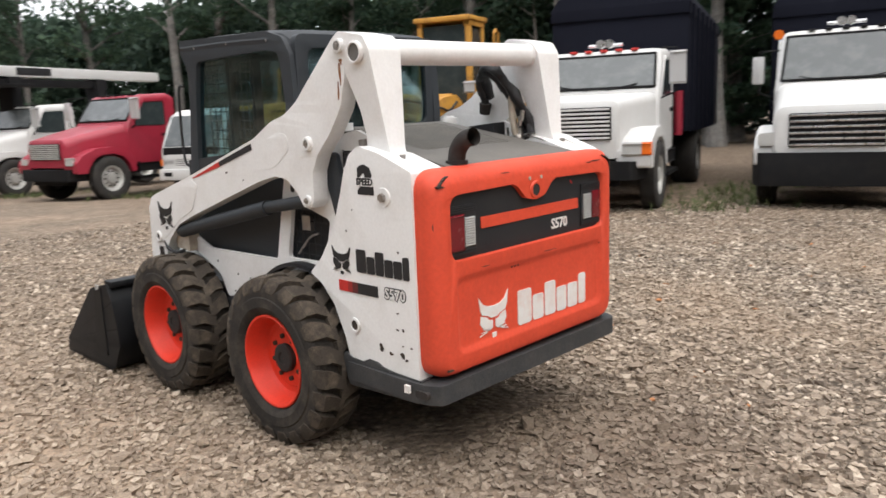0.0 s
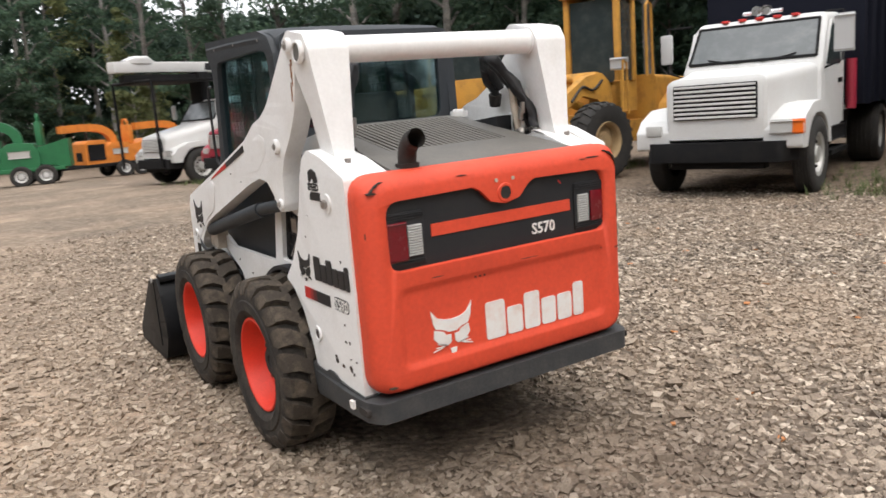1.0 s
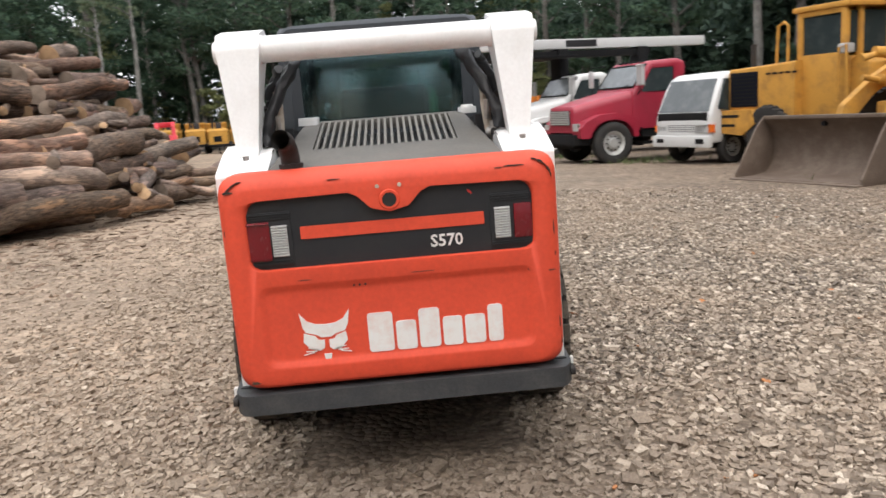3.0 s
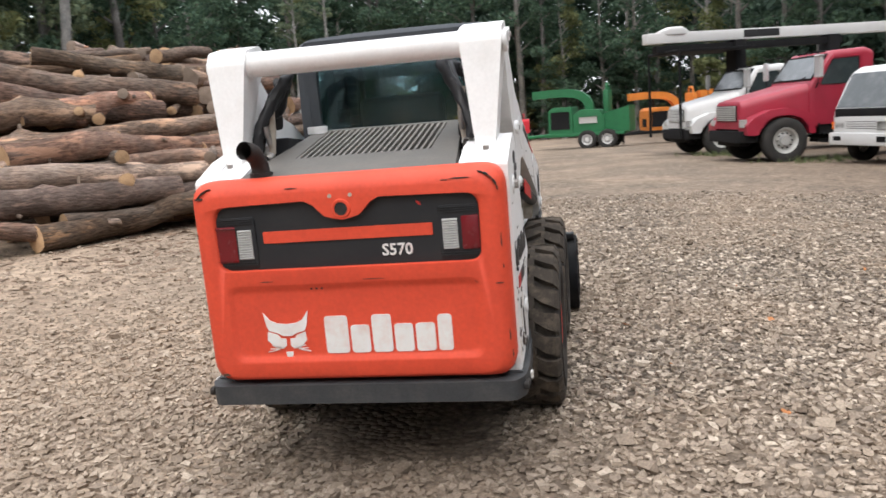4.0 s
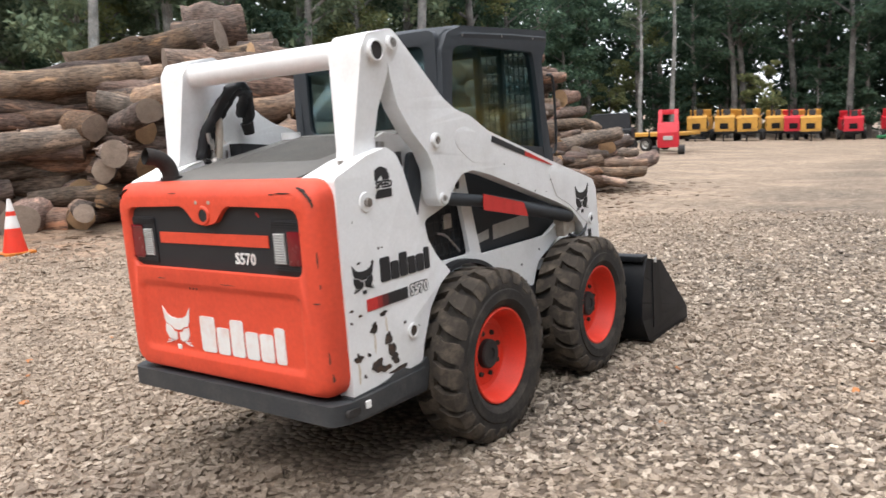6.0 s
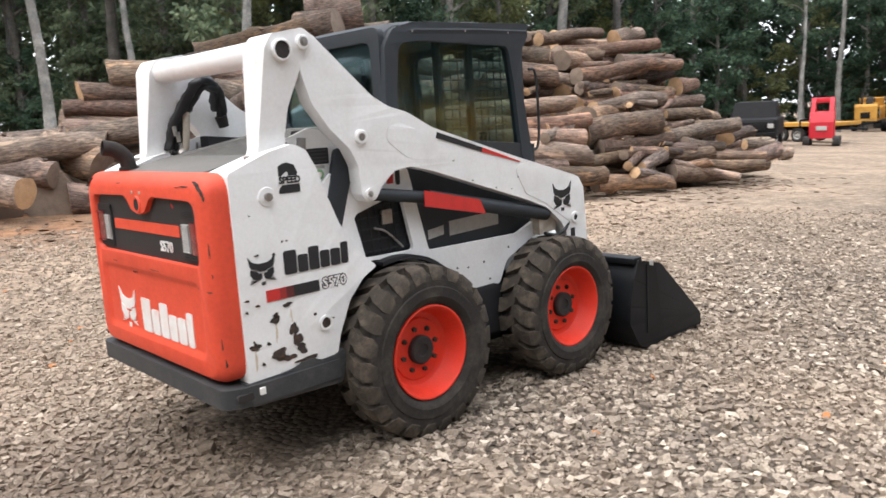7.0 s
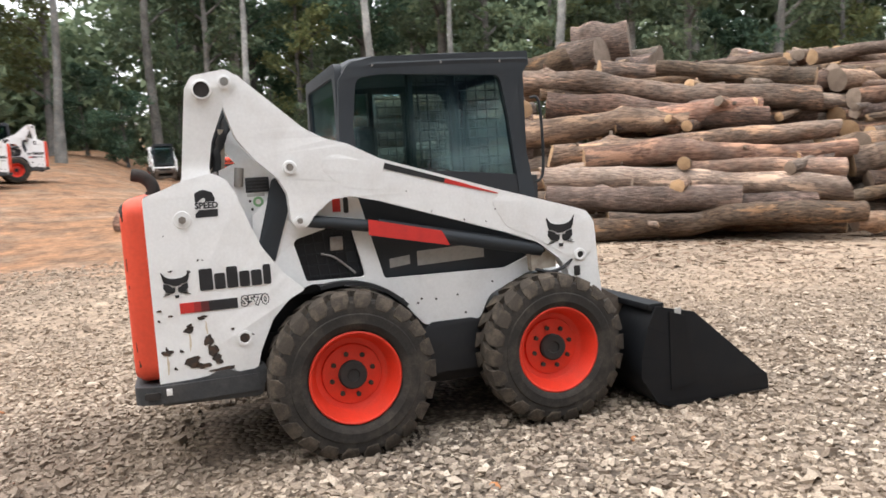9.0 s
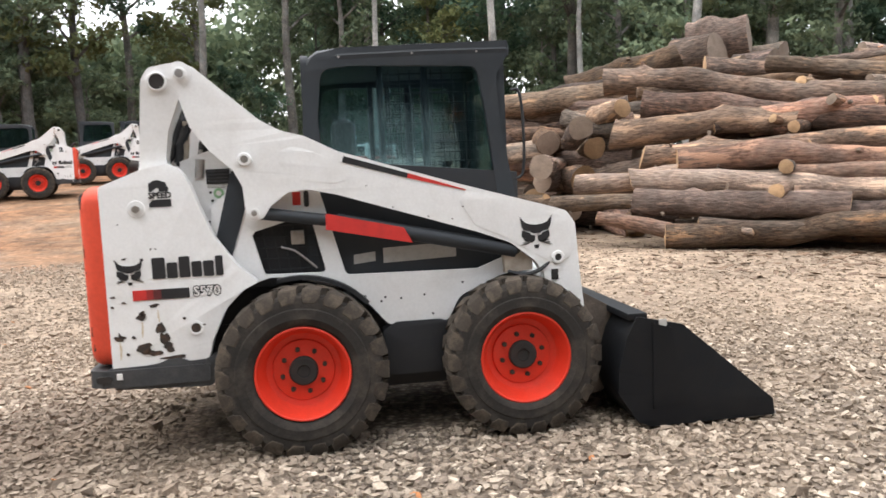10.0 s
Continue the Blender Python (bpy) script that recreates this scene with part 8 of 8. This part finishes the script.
# short thin pieces thrown across the faces of both stacks
for k in range(70):
    if k < 42:
        z = RND.uniform(0.15, 2.6)
        al = RND.uniform(8.8 + 0.4 * z, 12.4 - 0.6 * z)
        p = Vector((0.10, 0.995, 0.0)) * al + Vector((-0.995, 0.10, 0.0)) * (4.98 + z * 1.0) + Vector((0, 0, z + 0.1))
    else:
        al, z = RND.uniform(1.8, 5.4), RND.uniform(0.1, 2.5)
        p = Vector((0.455, 0.89, 0.0)) * al + Vector((-0.89, 0.455, 0.0)) * (7.6 + z * 0.90) + Vector((0, 0, z + 0.15))
    d = Vector((RND.gauss(0.1, 0.45), RND.gauss(1.0, 0.25), RND.gauss(0, 0.14))).normalized()
    L = RND.uniform(0.5, 1.7)
    log(p - d * L / 2, p + d * L / 2, RND.uniform(0.05, 0.13), seed=800 + k, tan=RND.random() < 0.5, sides=10)
log((-12.3, 5.5, 2.95), (-11.05, 7.45, 3.48), 0.30, 0.29, seed=690, bend=0.2, sides=22, aged=True)
log((-12.6, 3.9, 2.62), (-11.3, 6.6, 2.98), 0.20, seed=691, sides=18)
log((-12.1, 4.3, 2.28), (-11.0, 6.3, 2.58), 0.22, seed=692, tan=True, sides=18)
log((-11.2, 5.0, 2.62), (-9.6, 7.4, 2.88), 0.19, seed=694, tan=True, sides=18)
for k, (x, y, z, r, dx, dy, L) in enumerate(((-11.2, 8.62, 3.40, 0.40, 0.80, 0.60, 0.9), (-11.4, 9.45, 3.72, 0.44, 0.72, 0.69, 1.3), (-10.4, 9.4, 3.05, 0.27, 0.80, 0.6, 0.8), (-10.3, 8.65, 2.95, 0.22, 0.85, 0.5, 0.7), (-11.5, 10.3, 3.30, 0.36, 0.80, 0.6, 0.8))):
    log((x - dx * L - 0.12, y - dy * L - 0.2, z + 0.17), (x - 0.12, y - 0.2, z + 0.22), r, r * 0.97, seed=700 + k, bend=0.0, sides=22, aged=True)
for k, (x, y, dx, dy, r, L, z) in enumerate(((-9.7, 2.9, 0.75, -0.66, 0.33, 1.5, 0.35), (-10.3, 1.7, 0.9, -0.4, 0.42, 1.0, 0.45), (-10.7, 0.6, 0.93, -0.35, 0.30, 1.4, 0.32), (-11.2, -0.4, 0.97, 0.1, 0.36, 1.2, 0.42), (-11.8, -1.3, 0.9, 0.4, 0.30, 1.0, 0.42), (-9.6, 3.7, 0.85, 0.5, 0.24, 1.6, 0.25), (-10.4, 2.6, 0.9, 0.3, 0.30, 1.4, 0.95), (-8.9, 3.9, 0.8, -0.6, 0.22, 1.4, 1.05), (-9.5, 4.2, 0.9, -0.2, 0.26, 1.4, 1.75), (-8.6, 4.3, 0.7, 0.1, 0.20, 1.3, 0.55))):
    log((x - dx * L, y - dy * L, z + 0.05), (x, y, z), r, seed=730 + k, tan=k % 2 == 0, bend=0.5, sides=20, aged=k % 3 == 1)

# ---------------------------------------------------------------- traffic cone


def traffic_cone(x, y):
    t = thing("traffic_cone", "orange traffic cone with a white band by the logs", "traffic cone", m=Matrix.Translation((x, y, ground_height(x, y))))
    bm = bmesh.new()
    plate(bm, rect(-0.19, 0.19, -0.19, 0.19, 0.04), 0.0, 0.03, 'z', bevel=0.008)
    part("base", bm, MORANGE, t)
    for z0, z1, mat, nm in ((0.03, 0.34, RIMRED, "cone"), (0.34, 0.50, DECALWHT, "band"), (0.50, 0.56, RIMRED, "cone_ring"), (0.56, 0.72, DECALWHT, "tip")):
        bm = bmesh.new()
        ra, rb = 0.145 * (1 - z0 / 0.78) + 0.01, 0.145 * (1 - z1 / 0.78) + 0.01
        rod(bm, (0, 0, z0), (0, 0, z1), ra, rb, 24)
        part(nm, bm, mat, t)
    return t


traffic_cone(-7.8, 1.88)

# ---------------------------------------------------------------- trees


def leaf_material(name, a, b):
    m = bpy.data.materials.new(name)
    m.use_nodes = True
    n, l = m.node_tree.nodes, m.node_tree.links
    bs = n["Principled BSDF"]
    bs.inputs["Roughness"].default_value = 0.6
    bs.inputs["Specular IOR Level"].default_value = 0.1
    geo = n.new("ShaderNodeNewGeometry")
    oi = n.new("ShaderNodeObjectInfo")
    mx = n.new("ShaderNodeMix")
    mx.data_type = 'RGBA'
    mx.inputs[6].default_value, mx.inputs[7].default_value = (*a, 1), (*b, 1)
    l.new(geo.outputs["Random Per Island"], mx.inputs[0])
    hs = n.new("ShaderNodeHueSaturation")
    mr = n.new("ShaderNodeMapRange")
    mr.inputs[3].default_value, mr.inputs[4].default_value = 0.7, 1.3
    l.new(oi.outputs["Random"], mr.inputs[0])
    l.new(mr.outputs[0], hs.inputs["Value"])
    l.new(mx.outputs[2], hs.inputs["Color"])
    l.new(hs.outputs[0], bs.inputs["Base Color"])
    tr = n.new("ShaderNodeBsdfTranslucent")
    l.new(hs.outputs[0], tr.inputs[0])
    ms = n.new("ShaderNodeMixShader")
    ms.inputs[0].default_value = 0.25
    l.new(bs.outputs[0], ms.inputs[1])
    l.new(tr.outputs[0], ms.inputs[2])
    l.new(ms.outputs[0], n["Material Output"].inputs[0])
    return m


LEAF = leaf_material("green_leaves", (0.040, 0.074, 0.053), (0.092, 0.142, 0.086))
# Two darkened copies put shade into the leaf colour on the truck side.
LEAF_DARK = leaf_material("shaded_wood_leaves", (0.040, 0.068, 0.053), (0.078, 0.118, 0.082))
LEAF_SHADY = leaf_material("shaded_leaves", (0.032, 0.062, 0.044), (0.076, 0.118, 0.072))
# A lightened copy puts brighter light and haze into the western leaf colour.
LEAF_LIT = leaf_material("lit_hazy_leaves", (0.098, 0.138, 0.092), (0.195, 0.236, 0.140))
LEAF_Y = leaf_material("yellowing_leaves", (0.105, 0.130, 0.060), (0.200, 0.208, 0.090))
PALETRUNK = bark_material("pale_trunk_bark", (0.26, 0.25, 0.23), (0.40, 0.385, 0.355), (0.32, 0.31, 0.28), 0.62)
TRUNK = bark_material("trunk_bark", (0.12, 0.109, 0.096), (0.25, 0.23, 0.205), (0.18, 0.17, 0.14), 0.62)


def leaf_cloud(name, centres, spreads, counts, size, seed, corners=4):
    """Many small leaf blades round the given centres, as one mesh."""
    rng = np.random.default_rng(seed)
    pts = []
    for c, s, k in zip(centres, spreads, counts):
        d = rng.normal(size=(k, 3))
        d /= np.linalg.norm(d, axis=1)[:, None]
        pts.append(np.array(c) + d * np.array(s) * (rng.uniform(0, 1, (k, 1)) ** 0.45))
    p = np.concatenate(pts)
    n = len(p)
    u = rng.normal(size=(n, 3))
    u /= np.linalg.norm(u, axis=1)[:, None]
    w = np.cross(u, rng.normal(size=(n, 3)))
    w /= np.linalg.norm(w, axis=1)[:, None]
    s = size * rng.uniform(0.6, 1.4, (n, 1))
    q = corners
    quad = np.stack([p - u * s, p + w * s * 0.85, p + u * s, p - w * s * 0.85][:q], 1).reshape(-1, 3)
    me = bpy.data.meshes.new(name)
    me.vertices.add(q * n)
    me.vertices.foreach_set("co", quad.ravel())
    me.loops.add(q * n)
    me.loops.foreach_set("vertex_index", np.arange(q * n, dtype=np.int32))
    me.polygons.add(n)
    me.polygons.foreach_set("loop_start", np.arange(0, q * n, q, dtype=np.int32))
    me.polygons.foreach_set("loop_total", np.full(n, q, dtype=np.int32))
    me.update(calc_edges=True)
    return me


def tree(seed, height, first, spread, leaves, mat, low=False, bark=None):
    """A forest tree: bare tapering trunk, limbs, ragged crown of leaf clumps."""
    rnd = random.Random(seed)
    t = thing("tree", "tall woodland tree with a bare grey trunk and ragged green crown" if not low else "bushy young tree with green leaves down to the ground", "tree", "trees round the yard")
    r = height * 0.013 + 0.05 if not bark else 0.29
    lean = (rnd.uniform(-0.03, 0.03), rnd.uniform(-0.03, 0.03))
    pts = [(lean[0] * z + 0.1 * math.sin(z * 0.5 + seed), lean[1] * z + 0.1 * math.cos(z * 0.43 + seed), z) for z in [height * k / 9 for k in range(10)]]
    bm = bmesh.new()
    tube(bm, pts, [r * (1.35 if k == 0 else 1.0) * (1 - 0.088 * k) for k in range(10)], 10)
    cen, spr, cnt = [], [], []
    n = 16 if not low else 12
    for k in range(n):
        f = first + (1 - first) * (k + rnd.uniform(0, 0.8)) / n
        z = f * height
        a = rnd.uniform(0, 6.28)
        reach = spread * (0.35 + 0.65 * math.sin(math.pi * min(1, (f - first) / (1 - first) * 0.75 + 0.22))) * rnd.uniform(0.6, 1.1)
        i = min(8, int(f * 9))
        base = Vector(pts[i])
        base.z = z - reach * 0.25
        tip = Vector((base.x + reach * math.cos(a), base.y + reach * math.sin(a), z + reach * 0.25))
        tube(bm, [base, base.lerp(tip, 0.5) + Vector((0, 0, 0.12 * reach)), tip], [r * 0.42 * (1 - 0.5 * f), r * 0.25, 0.02], 6)
        for q in (0.45, 0.72, 1.0):
            c = base.lerp(tip, q) + Vector((rnd.uniform(-0.4, 0.4), rnd.uniform(-0.4, 0.4), rnd.uniform(-0.1, 0.5)))
            s = reach * rnd.uniform(0.26, 0.42)
            cen.append(tuple(c))
            spr.append((s * 1.2, s * 1.2, s * 0.62))
            cnt.append(int(leaves / (3 * n)))
    part("trunk", bm, bark or TRUNK, t, "grey bark trunk with its limbs")
    me = leaf_cloud("crown", cen, spr, cnt, 0.20 if not low else 0.15, seed, 3)
    me.materials.append(mat)
    crown = new("crown", me)
    crown.parent = t
    crown["label"] = "ragged leafy crown"
    return t


def plant_trees():
    kinds = [tree(1, 19, 0.30, 3.8, 4300, LEAF), tree(2, 22, 0.36, 3.6, 4300, LEAF), tree(3, 16, 0.24, 3.4, 4000, LEAF_Y), tree(4, 20, 0.40, 4.0, 4300, LEAF)]
    bushes = [tree(5, 6.5, 0.08, 2.4, 4000, LEAF, True), tree(6, 5.0, 0.06, 2.2, 3400, LEAF_Y, True), tree(7, 9.0, 0.10, 2.8, 4300, LEAF, True)]
    # Light by bearing: darkened leaf copies east, lightened ones west.
    east = [tree(11, 20, 0.28, 3.8, 4300, LEAF_SHADY), tree(12, 22, 0.32, 3.8, 4300, LEAF_SHADY), tree(14, 7.0, 0.08, 2.6, 4000, LEAF_SHADY, True)]
    west = [tree(21, 20, 0.28, 3.8, 4300, LEAF_LIT), tree(22, 22, 0.36, 3.6, 4300, LEAF_LIT), kinds[2], kinds[3]]
    west_bushes = [tree(25, 6.5, 0.08, 2.4, 4000, LEAF_LIT, True), tree(26, 9.0, 0.10, 2.8, 4300, LEAF_LIT, True), bushes[0]]
    tall = tree(31, 25, 0.56, 3.2, 3000, LEAF_LIT, bark=PALETRUNK)
    rnd = random.Random(5)
    first = {id(k): True for k in kinds + bushes + east + west + west_bushes + [tall]}

    def put(kind, x, y, s):
        m = Matrix.Translation((x, y, ground_height(x, y) - 0.05)) @ Matrix.Rotation(rnd.uniform(0, 6.28), 4, 'Z')
        if first[id(kind)]:
            first[id(kind)] = False
            kind.matrix_world = m @ Matrix.Scale(s, 4)
            return
        c = copy_thing(kind, m)
        c.scale = (s, s, s)

    # edge of the wood round the clearing: angle from the yard's centre, distance
    def edge_at(deg):
        for a, b, d0, d1 in ((-60, 25, 30, 30), (25, 60, 30, 46), (60, 80, 46, 66), (80, 110, 76, 76), (110, 124, 74, 50), (124, 140, 50, 40), (140, 165, 38, 42), (165, 200, 46, 46), (200, 255, 44, 40)):
            if a <= deg <= b:
                return d0 + (d1 - d0) * (deg - a) / (b - a)
        return 40

    deg = -50.0
    while deg < 250:
        edge = edge_at(deg)
        thin = 54 < deg < 78 or 183 < deg < 203
        for row in range(1 if thin else 2):
            a = math.radians(deg + rnd.uniform(-1.3, 1.3))
            d = edge + row * 5.0 + rnd.uniform(-1.5, 2.5)
            put(rnd.choice(west if deg > 128 else east[:2] if deg < 66 else kinds + east[:2]), d * math.cos(a), 1.5 + d * math.sin(a), rnd.uniform(0.8, 1.15))
        for row in range(1 if thin else 2):
            a = math.radians(deg + rnd.uniform(-1.5, 1.5))
            d = edge + row * 4 + rnd.uniform(-1.0, 3.0)
            put(rnd.choice(west_bushes if deg > 128 else east[2:] if deg < 66 else bushes + east[2:]), d * math.cos(a), 1.5 + d * math.sin(a), rnd.uniform(0.8, 1.35) * (0.7 if thin else 1))
        deg += 205.0 / edge
    # tall pale trunks standing clear of the edge beyond the logs
    for x, y, s in ((-31.3, 8.2, 0.80), (-35.9, 13.9, 0.72), (-32.1, 17.8, 1.0), (-25.9, 34.6, 1.12), (-39.0, 22.0, 0.7), (-37.5, 3.0, 0.75), (-38.0, -6.0, 0.8), (-21.5, 57.5, 0.62), (-19.2, 58.4, 0.75)):
        put(tall, x, y, s)
    for deg in range(250, 312, 6):
        a = math.radians(deg)
        d = 34 + rnd.uniform(-2, 4)
        put(rnd.choice(kinds), d * math.cos(a), 1.5 + d * math.sin(a), rnd.uniform(0.8, 1.1))
        put(rnd.choice(bushes), (d - 2) * math.cos(a + 0.05), 1.5 + (d - 2) * math.sin(a + 0.05), rnd.uniform(0.8, 1.3))


plant_trees()


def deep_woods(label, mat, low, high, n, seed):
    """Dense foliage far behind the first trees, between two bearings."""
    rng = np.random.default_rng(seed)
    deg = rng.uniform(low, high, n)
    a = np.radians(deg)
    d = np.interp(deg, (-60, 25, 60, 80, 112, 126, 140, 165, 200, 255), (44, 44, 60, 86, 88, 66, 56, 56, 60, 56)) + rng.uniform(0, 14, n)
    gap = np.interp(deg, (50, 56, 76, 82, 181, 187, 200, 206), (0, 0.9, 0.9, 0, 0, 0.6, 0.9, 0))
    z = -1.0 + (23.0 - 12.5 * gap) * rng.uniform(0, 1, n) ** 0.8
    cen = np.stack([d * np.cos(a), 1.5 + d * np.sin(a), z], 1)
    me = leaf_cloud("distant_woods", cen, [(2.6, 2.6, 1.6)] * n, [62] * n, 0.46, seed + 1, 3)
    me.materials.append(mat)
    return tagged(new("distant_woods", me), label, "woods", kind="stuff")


# Shade to the east, light and haze to the west, lie in the leaf colours.
deep_woods("green woods filling the distance behind the trucks, shade put into their colour", LEAF_DARK, -55, 128, 5000, 8)
deep_woods("green woods filling the distance behind the logs, light and haze put into their colour", LEAF_LIT, 128, 255, 2600, 18)
